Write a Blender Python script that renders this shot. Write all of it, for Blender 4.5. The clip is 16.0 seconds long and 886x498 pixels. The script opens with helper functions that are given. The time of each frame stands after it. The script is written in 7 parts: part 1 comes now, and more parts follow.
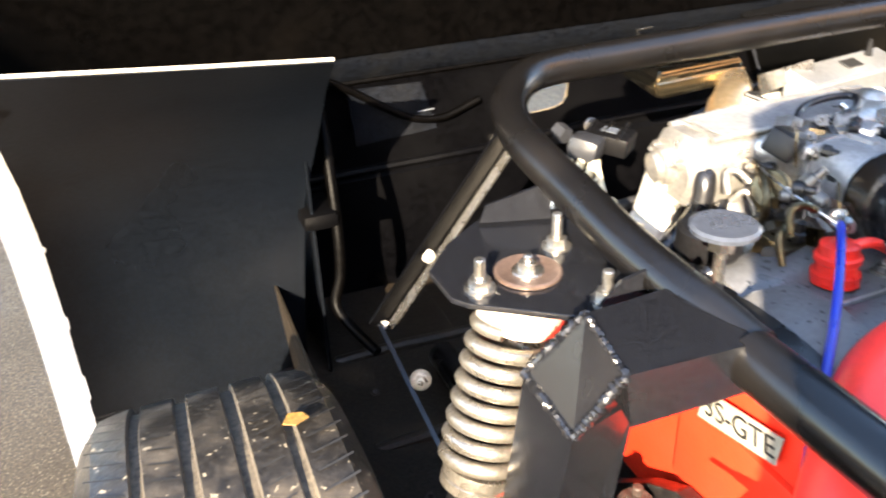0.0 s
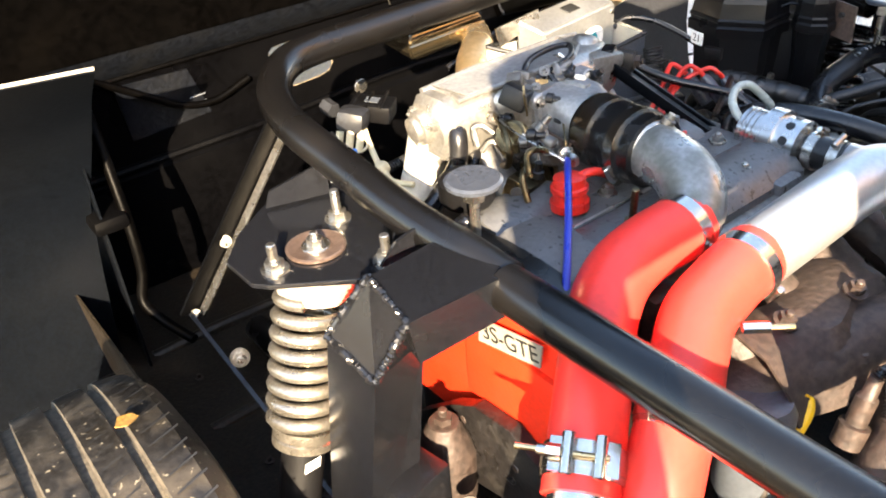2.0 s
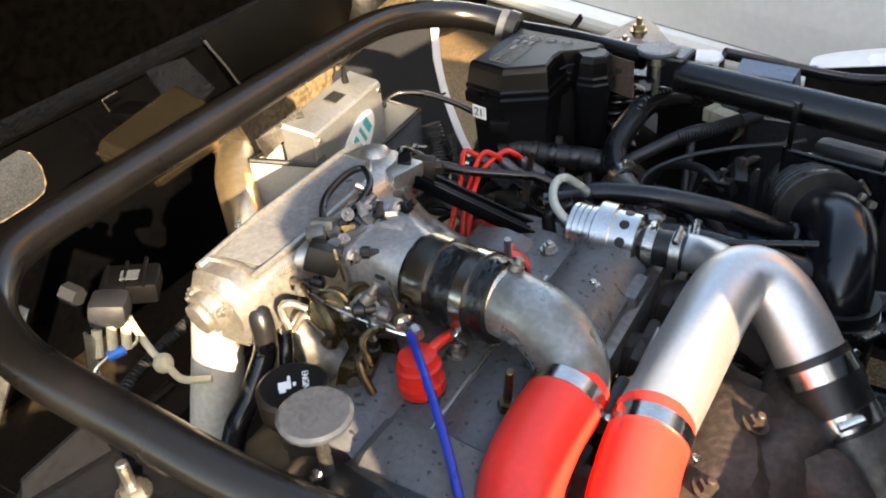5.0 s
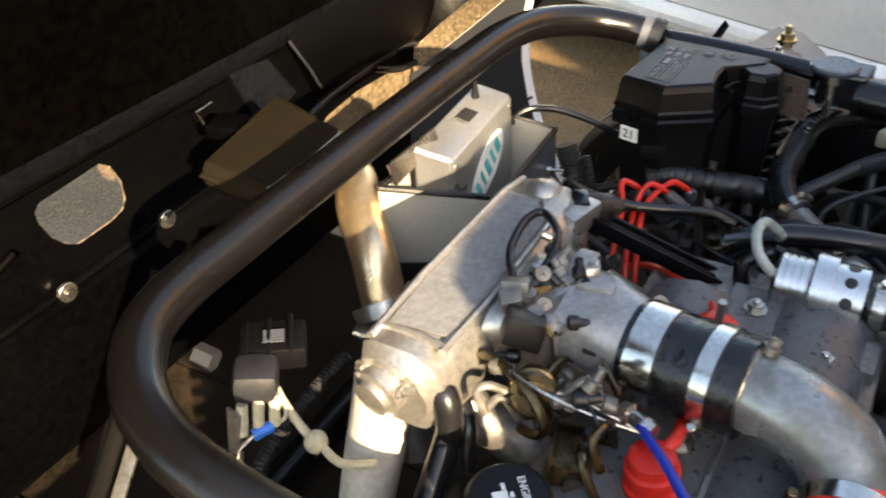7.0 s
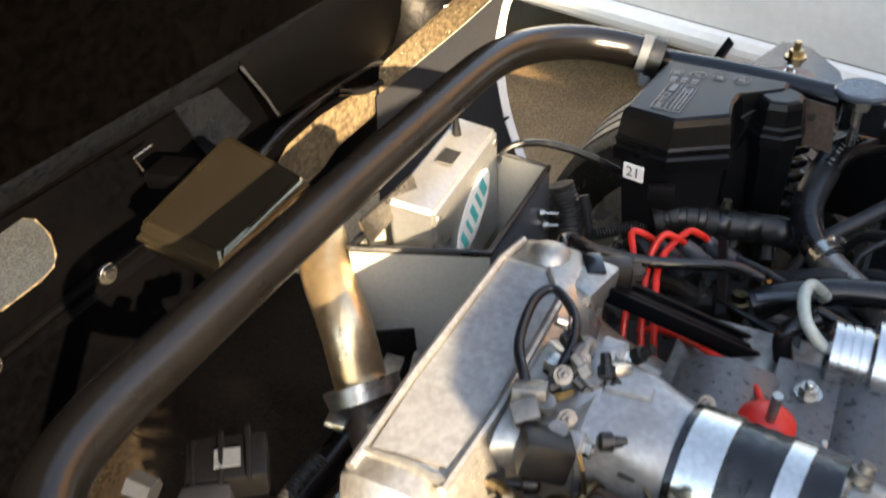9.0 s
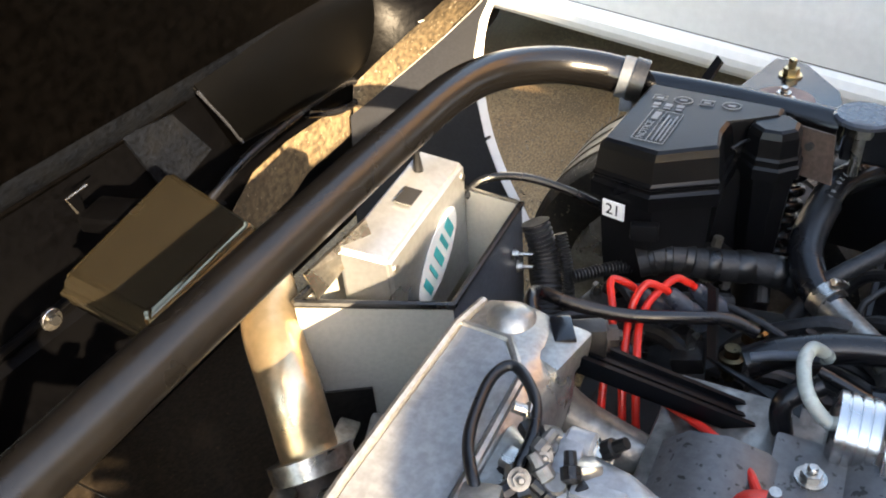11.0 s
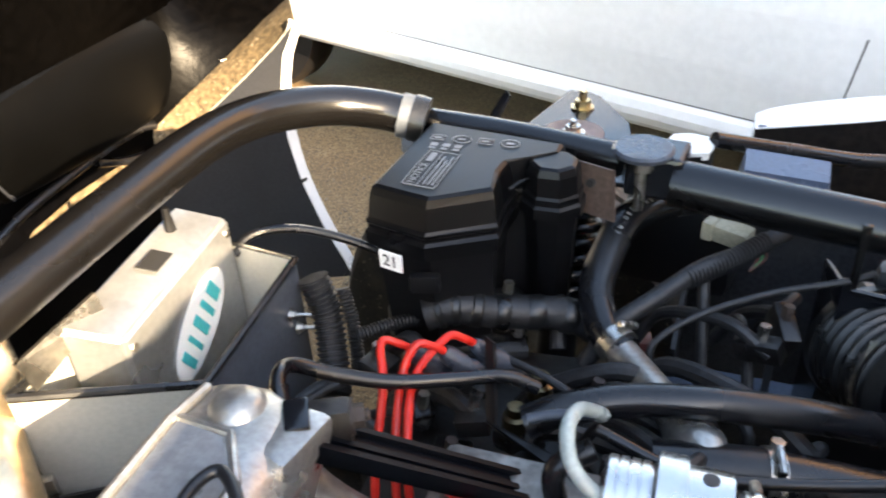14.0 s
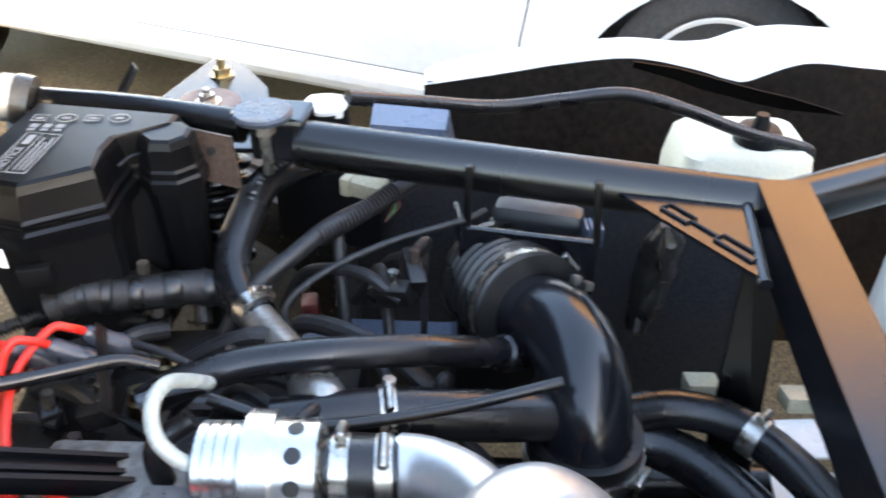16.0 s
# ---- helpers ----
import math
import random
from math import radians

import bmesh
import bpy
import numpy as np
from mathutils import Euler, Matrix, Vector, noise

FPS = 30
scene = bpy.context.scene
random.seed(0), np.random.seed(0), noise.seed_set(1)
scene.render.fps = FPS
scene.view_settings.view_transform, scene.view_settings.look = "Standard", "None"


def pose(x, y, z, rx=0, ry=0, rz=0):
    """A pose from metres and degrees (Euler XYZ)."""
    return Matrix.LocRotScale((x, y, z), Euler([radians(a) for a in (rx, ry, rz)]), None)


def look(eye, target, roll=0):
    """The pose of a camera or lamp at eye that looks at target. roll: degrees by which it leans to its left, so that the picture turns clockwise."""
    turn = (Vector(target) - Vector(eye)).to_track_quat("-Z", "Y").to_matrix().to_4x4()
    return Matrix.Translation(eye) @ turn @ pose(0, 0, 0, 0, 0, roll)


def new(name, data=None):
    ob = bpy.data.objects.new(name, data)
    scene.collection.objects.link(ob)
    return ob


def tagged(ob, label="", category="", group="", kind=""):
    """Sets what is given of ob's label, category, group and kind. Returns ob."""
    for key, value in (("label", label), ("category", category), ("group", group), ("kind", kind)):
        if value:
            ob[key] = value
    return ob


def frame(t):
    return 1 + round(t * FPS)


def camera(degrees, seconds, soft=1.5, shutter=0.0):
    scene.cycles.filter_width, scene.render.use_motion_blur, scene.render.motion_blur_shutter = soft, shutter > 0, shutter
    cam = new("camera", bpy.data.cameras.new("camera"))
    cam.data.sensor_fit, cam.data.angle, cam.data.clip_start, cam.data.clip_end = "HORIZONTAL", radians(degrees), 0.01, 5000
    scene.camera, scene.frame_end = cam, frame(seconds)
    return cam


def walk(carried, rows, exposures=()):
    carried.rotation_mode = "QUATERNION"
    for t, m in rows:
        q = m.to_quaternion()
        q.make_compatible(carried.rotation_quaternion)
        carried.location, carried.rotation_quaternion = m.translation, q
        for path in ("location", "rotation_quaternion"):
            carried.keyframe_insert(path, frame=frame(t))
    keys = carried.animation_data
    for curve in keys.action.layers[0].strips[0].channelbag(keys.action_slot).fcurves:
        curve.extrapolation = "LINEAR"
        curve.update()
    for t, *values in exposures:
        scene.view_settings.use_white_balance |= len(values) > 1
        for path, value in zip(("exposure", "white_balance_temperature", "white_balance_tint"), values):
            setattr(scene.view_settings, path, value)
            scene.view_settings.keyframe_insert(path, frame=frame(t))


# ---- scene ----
cam = camera(56.9, 16.0, 1.9, 0.35)
PATH = [
    (0, (-0.868, -0.606, 1.127), (-0.245, 1.037, 0.173), -2.3),
    (0.5, (-0.863, -0.619, 1.155), (-0.061, 0.902, 0.134), -4.8),
    (1, (-0.878, -0.623, 1.169), (0.004, 0.819, 0.1), -5.7),
    (1.5, (-0.889, -0.631, 1.185), (0.082, 0.733, 0.091), -5.8),
    (2, (-0.881, -0.686, 1.198), (0.105, 0.673, 0.111), -4.7),
    (2.5, (-0.852, -0.697, 1.197), (0.105, 0.665, 0.089), -3.3),
    (3, (-0.815, -0.626, 1.23), (0.306, 0.651, 0.175), -4.4),
    (3.5, (-0.812, -0.523, 1.265), (0.487, 0.573, 0.211), -5.5),
    (4, (-0.811, -0.503, 1.283), (0.536, 0.513, 0.21), -5.3),
    (4.2, (-0.801, -0.518, 1.278), (0.547, 0.485, 0.194), -5.3),
    (6.3, (-0.666, -0.269, 1.259), (0.755, 0.486, 0.072), -4.6),
    (6.5, (-0.672, -0.261, 1.264), (0.738, 0.516, 0.077), -4.9),
    (7, (-0.695, -0.204, 1.256), (0.655, 0.7, 0.09), -4.6),
    (7.5, (-0.701, -0.166, 1.241), (0.606, 0.786, 0.064), -3.7),
    (8, (-0.684, -0.131, 1.225), (0.616, 0.785, 0.012), -3.5),
    (8.5, (-0.636, -0.117, 1.218), (0.714, 0.736, 0.014), -3.0),
    (9, (-0.567, -0.103, 1.227), (0.829, 0.729, 0.061), -4.7),
    (9.2, (-0.543, -0.083, 1.235), (0.876, 0.75, 0.098), -5.0),
    (11.3, (-0.44, -0.096, 1.206), (0.962, 0.737, 0.048), -5.6),
    (11.5, (-0.426, -0.1, 1.212), (1.001, 0.716, 0.072), -5.3),
    (12, (-0.411, -0.106, 1.215), (1.088, 0.665, 0.138), -3.9),
    (12.5, (-0.402, -0.118, 1.198), (1.101, 0.638, 0.116), -4.6),
    (13, (-0.38, -0.106, 1.18), (1.099, 0.635, 0.056), -4.2),
    (13.5, (-0.359, -0.118, 1.181), (1.159, 0.585, 0.086), -3.6),
    (14, (-0.34, -0.157, 1.176), (1.22, 0.418, 0.064), -3.1),
    (14.5, (-0.327, -0.193, 1.168), (1.261, 0.233, 0.03), -3.1),
    (15, (-0.319, -0.216, 1.16), (1.282, 0.093, 0.001), -1.8),
    (15.5, (-0.313, -0.242, 1.161), (1.302, -0.045, -0.003), -0.6),
    (16, (-0.319, -0.297, 1.167), (1.297, -0.271, -0.01), 0.8),
]
LIGHT = [(0, 3.55, 6700, 12), (1, 3.45, 6900, 12), (4, 3.05, 8000, 12), (6.5, 2.58, 8100, 12), (9, 2.9, 8000, 12), (12, 3.27, 7700, 12), (13.5, 3.38, 7700, 12), (14.5, 3.62, 7700, 12), (16, 4.1, 7700, 12)]
walk(cam, [(t, look(*p)) for t, *p in PATH], LIGHT)

# ---- world, sun, exposure ----
SUN_EL, SUN_AZ = radians(23.5), radians(215.6)
world = bpy.data.worlds.new("world")
scene.world = world
world.use_nodes = True
sky = world.node_tree.nodes.new("ShaderNodeTexSky")
sky.sky_type, sky.sun_disc, sky.sun_elevation, sky.sun_rotation = "NISHITA", False, SUN_EL, SUN_AZ
world.node_tree.links.new(sky.outputs[0], world.node_tree.nodes["Background"].inputs[0])
world.node_tree.nodes["Background"].inputs[1].default_value = 0.115
sun_from = Vector((math.sin(SUN_AZ) * math.cos(SUN_EL), math.cos(SUN_AZ) * math.cos(SUN_EL), math.sin(SUN_EL)))
sun = new("sun", bpy.data.lights.new("sun", "SUN"))
sun.data.energy, sun.data.angle, sun.data.color = 4.3, radians(0.55), (1.0, 0.85, 0.64)
sun.matrix_world = look(sun_from * 20, (0, 0, 0))


# ---- materials ----
def material(name, colour, rough=0.5, metal=0.0, vary=0.25, big=4.0, fine=120.0, bump=0.15, second=None, spread=0.5, speck=None, coat=0.0, stretch=(1, 1, 1), rough_vary=0.15, spec=0.5):
    """A surface with grain and stains at two scales. second: a stain colour, spread: how much of it; speck: (colour, amount, scale)."""
    m = bpy.data.materials.new(name)
    m.use_nodes = True
    nt = m.node_tree
    b = nt.nodes["Principled BSDF"]
    co = nt.nodes.new("ShaderNodeTexCoord")
    mp = nt.nodes.new("ShaderNodeMapping")
    mp.inputs["Scale"].default_value = stretch
    nt.links.new(co.outputs["Object"], mp.inputs[0])

    def noise_node(scale, detail):
        n = nt.nodes.new("ShaderNodeTexNoise")
        n.inputs["Scale"].default_value, n.inputs["Detail"].default_value = scale, detail
        nt.links.new(mp.outputs[0], n.inputs["Vector"])
        return n

    def ramp(src, lo, hi):
        r = nt.nodes.new("ShaderNodeMapRange")
        r.inputs[1].default_value, r.inputs[2].default_value = lo, hi
        nt.links.new(src, r.inputs[0])
        return r.outputs[0]

    def mix(fac, a, c, mode="MIX"):
        x = nt.nodes.new("ShaderNodeMix")
        x.data_type, x.blend_type = "RGBA", mode
        nt.links.new(fac, x.inputs[0])
        for socket, value in ((x.inputs[6], a), (x.inputs[7], c)):
            if isinstance(value, tuple):
                socket.default_value = (*value, 1)
            else:
                nt.links.new(value, socket)
        return x.outputs[2]

    n_big, n_fine = noise_node(big, 5), noise_node(fine, 4)
    dark = tuple(c * (1 - vary) for c in colour)
    light = tuple(min(1, c * (1 + vary)) for c in colour)
    out = mix(ramp(n_fine.outputs[0], 0.35, 0.65), dark, light)
    stain = second if second else tuple(c * (1 - vary * 0.8) for c in colour)
    out = mix(ramp(n_big.outputs[0], 0.75 - spread * 0.5, 0.95 - spread * 0.4), out, stain)
    if speck:
        n_s = noise_node(speck[2], 2)
        out = mix(ramp(n_s.outputs[0], 0.72 - speck[1] * 0.3, 0.76 - speck[1] * 0.3), out, speck[0])
    nt.links.new(out, b.inputs["Base Color"])
    r = nt.nodes.new("ShaderNodeMapRange")
    r.inputs[1].default_value, r.inputs[2].default_value = 0.3, 0.7
    r.inputs[3].default_value, r.inputs[4].default_value = max(0.03, rough - rough_vary), min(1, rough + rough_vary)
    nt.links.new(n_big.outputs[0], r.inputs[0])
    nt.links.new(r.outputs[0], b.inputs["Roughness"])
    b.inputs["Metallic"].default_value = metal
    b.inputs["Coat Weight"].default_value = coat
    b.inputs["Specular IOR Level"].default_value = spec
    b.inputs["Coat Roughness"].default_value = 0.12
    if bump:
        bp = nt.nodes.new("ShaderNodeBump")
        bp.inputs["Strength"].default_value, bp.inputs["Distance"].default_value = bump, 0.002
        nt.links.new(n_fine.outputs[0], bp.inputs["Height"])
        nt.links.new(bp.outputs[0], b.inputs["Normal"])
    return m


M = {}
M["paint"] = material("black_chassis_paint", (0.0065, 0.007, 0.0088), 0.2, 0, 0.3, 9, 260, 0.08, (0.009, 0.0088, 0.0095), 0.3, rough_vary=0.08, spec=0.5)
M["tube"] = material("black_satin_tube", (0.003, 0.0028, 0.0028), 0.26, 0, 0.25, 6, 300, 0.04, (0.006, 0.005, 0.0042), 0.35, rough_vary=0.08, spec=0.5)
# Shell black deepened to stand in for shade inside the clamshell
M["shell"] = material("shade_black_inner_shell", (0.0007, 0.0007, 0.0009), 0.38, 0, 0.4, 5, 90, 0.2, (0.0005, 0.0005, 0.0007), 0.5, spec=0.09)
M["fibre"] = material("dark_glassfibre", (0.009, 0.0065, 0.005), 0.5, 0, 0.5, 6, 70, 0.5, (0.004, 0.0035, 0.003), 0.5, spec=0.12)
# Near liner much blacker than the far one: shade put into its colour
M["liner"] = material("shade_black_arch_liner", (0.0018, 0.0025, 0.0038), 0.38, 0, 0.3, 3, 160, 0.1, (0.0028, 0.0035, 0.005), 0.5, spec=0.12)
M["white"] = material("white_body_paint", (0.8, 0.8, 0.78), 0.25, 0, 0.02, 3, 40, 0.0, (0.74, 0.74, 0.72), 0.4, coat=0.5, rough_vary=0.05)
M["rubber"] = material("black_rubber", (0.007, 0.007, 0.007), 0.36, 0, 0.3, 30, 220, 0.15, (0.022, 0.02, 0.018), 0.3, rough_vary=0.15)
M["hose"] = material("black_rubber_hose", (0.0075, 0.0075, 0.0085), 0.28, 0, 0.25, 14, 240, 0.06, (0.015, 0.015, 0.015), 0.3, spec=0.45)
M["plastic"] = material("black_plastic", (0.005, 0.005, 0.0056), 0.4, 0, 0.2, 10, 350, 0.08, (0.0075, 0.0072, 0.007), 0.3, rough_vary=0.08, spec=0.26)
M["loom"] = material("black_loom_tape", (0.01, 0.01, 0.011), 0.55, 0, 0.4, 30, 200, 0.4, (0.026, 0.024, 0.02), 0.3)
M["tyre"] = material("tyre_rubber", (0.010, 0.009, 0.008), 0.46, 0, 0.5, 18, 130, 0.4, (0.05, 0.041, 0.03), 0.5, speck=((0.16, 0.14, 0.105), 0.2, 120))
M["alloy"] = material("cast_aluminium", (0.385, 0.37, 0.34), 0.34, 0.8, 0.14, 14, 180, 0.25, (0.22, 0.205, 0.175), 0.5)
M["alloy_rough"] = material("sandcast_aluminium", (0.2, 0.19, 0.175), 0.44, 0.65, 0.3, 18, 90, 0.5, (0.085, 0.08, 0.07), 0.5)
M["polished"] = material("polished_aluminium", (0.62, 0.62, 0.61), 0.22, 1.0, 0.06, 10, 90, 0.05, (0.5, 0.5, 0.49), 0.4, rough_vary=0.1)
M["satin_pipe"] = material("satin_aluminium_pipe", (0.55, 0.56, 0.57), 0.4, 0.85, 0.05, 7, 200, 0.05, (0.47, 0.48, 0.49), 0.4, rough_vary=0.08)
M["brushed"] = material("brushed_aluminium", (0.52, 0.53, 0.53), 0.38, 0.9, 0.06, 8, 150, 0.08, (0.44, 0.45, 0.45), 0.4)
M["zinc"] = material("bright_zinc_steel", (0.46, 0.44, 0.4), 0.3, 0.97, 0.18, 30, 200, 0.1, (0.26, 0.23, 0.18), 0.4)
M["brass"] = material("gold_passivated_steel", (0.13, 0.1, 0.055), 0.36, 1.0, 0.25, 60, 200, 0.15, (0.06, 0.048, 0.03), 0.5)
M["spring"] = material("silver_spring_steel", (0.29, 0.265, 0.225), 0.32, 0.85, 0.2, 25, 250, 0.1, (0.17, 0.145, 0.11), 0.4)
M["stainless"] = material("heat_tinted_stainless", (0.75, 0.58, 0.37), 0.26, 0.92, 0.15, 9, 100, 0.06, (0.5, 0.36, 0.2), 0.5)
M["silencer"] = material("dull_bronze_silencer_steel", (0.26, 0.215, 0.14), 0.22, 0.95, 0.12, 5, 120, 0.05, (0.15, 0.125, 0.085), 0.45)
M["red_hose"] = material("red_silicone", (0.8, 0.04, 0.03), 0.36, 0, 0.05, 10, 160, 0.06, (0.7, 0.03, 0.022), 0.4, rough_vary=0.06)
M["red_cover"] = material("red_painted_cover", (0.75, 0.03, 0.01), 0.42, 0, 0.06, 8, 200, 0.12, (0.66, 0.02, 0.008), 0.4)
M["red_wire"] = material("red_silicone_lead", (0.6, 0.02, 0.012), 0.4, 0, 0.08, 30, 200, 0.05, (0.45, 0.02, 0.015), 0.3)
M["blue_hose"] = material("blue_silicone", (0.01, 0.028, 0.3), 0.32, 0, 0.08, 20, 200, 0.03)
M["clear_hose"] = material("milky_silicone_hose", (0.3, 0.34, 0.32), 0.3, 0, 0.1, 25, 200, 0.05, (0.2, 0.23, 0.21), 0.4)
M["yellow"] = material("yellow_plastic", (0.75, 0.42, 0.01), 0.4, 0, 0.1, 20, 200, 0.05)
M["ivory"] = material("ivory_plastic", (0.44, 0.39, 0.27), 0.45, 0, 0.1, 20, 200, 0.08, (0.34, 0.29, 0.19), 0.35)
M["white_plastic"] = material("white_plastic", (0.78, 0.77, 0.72), 0.4, 0, 0.04, 12, 200, 0.05, (0.66, 0.63, 0.55), 0.3)
M["cream"] = material("grey_cream_sheet_metal", (0.42, 0.41, 0.36), 0.42, 0.25, 0.05, 8, 200, 0.05, (0.36, 0.345, 0.3), 0.4)
M["tray_dark"] = material("blue_grey_painted_sheet", (0.07, 0.08, 0.095), 0.4, 0.2, 0.12, 9, 200, 0.06, (0.045, 0.05, 0.06), 0.4)
M["casting"] = material("grey_painted_casting", (0.13, 0.13, 0.132), 0.55, 0.3, 0.2, 16, 140, 0.3, (0.12, 0.115, 0.105), 0.4, speck=((0.025, 0.022, 0.02), 0.32, 75))
M["camgrey"] = material("grey_cam_cover_paint", (0.088, 0.09, 0.094), 0.42, 0.15, 0.12, 16, 150, 0.2, (0.09, 0.09, 0.086), 0.4, speck=((0.02, 0.02, 0.018), 0.3, 130))
M["rust"] = material("rusty_cast_iron", (0.034, 0.023, 0.019), 0.6, 0.1, 0.4, 18, 120, 0.6, (0.017, 0.012, 0.01), 0.5)
M["bush"] = material("pinkish_polyurethane_bush", (0.15, 0.088, 0.068), 0.42, 0, 0.15, 25, 200, 0.1, (0.1, 0.06, 0.048), 0.35)
M["brown_plate"] = material("brown_anodised_plate", (0.11, 0.075, 0.06), 0.45, 0.5, 0.2, 20, 200, 0.1)
M["label_white"] = material("white_label", (0.8, 0.8, 0.78), 0.5, 0, 0.02, 20, 200, 0.0)
M["label_grey"] = material("silver_grey_badge", (0.36, 0.35, 0.3), 0.45, 0.4, 0.06, 20, 200, 0.05)
M["print_grey"] = material("grey_print", (0.22, 0.22, 0.215), 0.6, 0, 0.05, 20, 200, 0.0)
M["print_black"] = material("black_print", (0.01, 0.01, 0.01), 0.5, 0, 0.05, 20, 200, 0.0)
M["teal"] = material("teal_print", (0.03, 0.42, 0.42), 0.45, 0, 0.08, 20, 200, 0.0)
M["leaf"] = material("yellow_brown_leaf", (0.2, 0.11, 0.025), 0.6, 0, 0.35, 60, 300, 0.2)
M["dirt"] = material("dark_engine_grime", (0.006, 0.0055, 0.005), 0.5, 0, 0.5, 12, 90, 0.5, (0.016, 0.0135, 0.011), 0.35)
M["ground"] = material("brown_aggregate_concrete", (0.14, 0.085, 0.036), 0.8, 0, 0.5, 2.2, 150, 0.9, (0.09, 0.058, 0.027), 0.5, speck=((0.27, 0.18, 0.09), 0.4, 170))
M["pebble"] = material("brown_pebbles", (0.13, 0.088, 0.05), 0.7, 0, 0.5, 30, 200, 0.3, (0.24, 0.19, 0.13), 0.5)
M["brick"] = material("orange_brick", (0.34, 0.2, 0.11), 0.85, 0, 0.25, 1.5, 14, 0.3, (0.25, 0.15, 0.085), 0.5)
M["glass_dark"] = material("dark_glass", (0.02, 0.022, 0.025), 0.08, 0, 0.1, 5, 100, 0.0)
# Glassfibre with sunlight in its brown; also the pale cut rim
M["raw_sunlit_fibre"] = material("brown_glassfibre_with_sunlight", (0.11, 0.08, 0.045), 0.6, 0, 0.5, 8, 90, 0.5, (0.05, 0.035, 0.02), 0.45, speck=((0.35, 0.29, 0.2), 0.2, 140))
M["box_plastic"] = material("satin_black_plastic", (0.0028, 0.0028, 0.0032), 0.34, 0, 0.2, 10, 500, 0.05, (0.0045, 0.0043, 0.0042), 0.3, rough_vary=0.07, spec=0.22)
M["blue_crimp"] = material("blue_nylon", (0.02, 0.16, 0.6), 0.35, 0, 0.1, 20, 200, 0.02)
# Deck and pod darkened too, so their colours carry the shade
M["deck"] = material("shade_dark_brown_resin_underside", (0.0005, 0.00042, 0.0004), 0.42, 0, 0.5, 3, 60, 0.35, (0.0014, 0.001, 0.0007), 0.35, spec=0.04)
M["pod"] = material("smooth_shade_black_moulding", (0.0008, 0.0008, 0.0008), 0.42, 0, 0.2, 4, 120, 0.05, (0.0012, 0.0011, 0.001), 0.4, rough_vary=0.06, spec=0.08)
M["pale_tube"] = material("pale_grey_cast_tube", (0.5, 0.48, 0.43), 0.5, 0.15, 0.1, 16, 160, 0.15, (0.36, 0.34, 0.3), 0.35)
M["clip_steel"] = material("stainless_clip_steel", (0.6, 0.58, 0.54), 0.2, 1.0, 0.08, 30, 260, 0.05, (0.46, 0.44, 0.4), 0.35, rough_vary=0.06)
M["wet_rubber"] = material("shiny_wrinkled_silicone", (0.006, 0.006, 0.0065), 0.24, 0, 0.4, 40, 90, 0.7, (0.016, 0.016, 0.017), 0.4, rough_vary=0.1)
M["dirty_alloy"] = material("grimy_cast_aluminium", (0.15, 0.142, 0.13), 0.42, 0.6, 0.25, 16, 90, 0.35, (0.07, 0.062, 0.054), 0.5)
M["seat_alloy"] = material("bare_turned_alloy", (0.6, 0.55, 0.47), 0.4, 0.6, 0.12, 20, 200, 0.1, (0.42, 0.37, 0.3), 0.35)
M["tread_dust"] = material("dusty_tread_groove", (0.055, 0.046, 0.034), 0.8, 0, 0.45, 20, 160, 0.4, (0.035, 0.028, 0.02), 0.45)
M["throttle_grey"] = material("light_grey_throttle_casting", (0.3, 0.305, 0.31), 0.42, 0.55, 0.14, 18, 160, 0.2, (0.2, 0.2, 0.195), 0.4)
M["wheel_grey"] = material("dusty_tyre_sidewall", (0.05, 0.048, 0.046), 0.6, 0, 0.2, 8, 90, 0.2, (0.036, 0.034, 0.032), 0.4)
M["pad"] = material("scuffed_blue_grey_rubber", (0.036, 0.042, 0.055), 0.32, 0, 0.2, 30, 200, 0.1, (0.024, 0.028, 0.036), 0.4)
M["blue_black"] = material("blue_black_mat", (0.0026, 0.0033, 0.005), 0.45, 0, 0.5, 20, 120, 0.6, (0.0014, 0.0017, 0.0024), 0.5, spec=0.2)
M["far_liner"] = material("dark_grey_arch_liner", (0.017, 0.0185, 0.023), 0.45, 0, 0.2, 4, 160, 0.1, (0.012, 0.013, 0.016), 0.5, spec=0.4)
M["alloy_blotch"] = material("blotchy_cast_aluminium", (0.29, 0.3, 0.295), 0.34, 0.7, 0.15, 22, 150, 0.2, (0.12, 0.12, 0.1), 0.58)
M["bottle"] = material("cream_plastic_bottle", (0.78, 0.73, 0.56), 0.4, 0, 0.05, 12, 200, 0.05, (0.68, 0.62, 0.46), 0.3)
M["car_white"] = material("white_car_paint", (0.76, 0.77, 0.76), 0.22, 0, 0.03, 3, 40, 0.0, (0.7, 0.71, 0.7), 0.4, coat=0.5, rough_vary=0.05)
M["valve_grey"] = material("dark_grey_valve_plastic", (0.015, 0.016, 0.019), 0.42, 0, 0.15, 20, 250, 0.1, (0.01, 0.0105, 0.012), 0.4)
M["inner_panel"] = material("dusty_black_inner_panel", (0.03, 0.031, 0.035), 0.4, 0, 0.35, 6, 160, 0.2, (0.036, 0.034, 0.032), 0.4, spec=0.4)
M["gold"] = material("yellow_zinc_plated_steel", (0.5, 0.4, 0.22), 0.3, 1.0, 0.15, 40, 200, 0.1, (0.34, 0.26, 0.14), 0.4)
M["wrap"] = material("wrinkled_black_wrap", (0.01, 0.01, 0.0105), 0.34, 0, 0.5, 30, 70, 1.0, (0.05, 0.048, 0.046), 0.35)
M["green_wire"] = material("green_wire_jacket", (0.02, 0.16, 0.05), 0.45, 0, 0.1, 20, 200, 0.02)
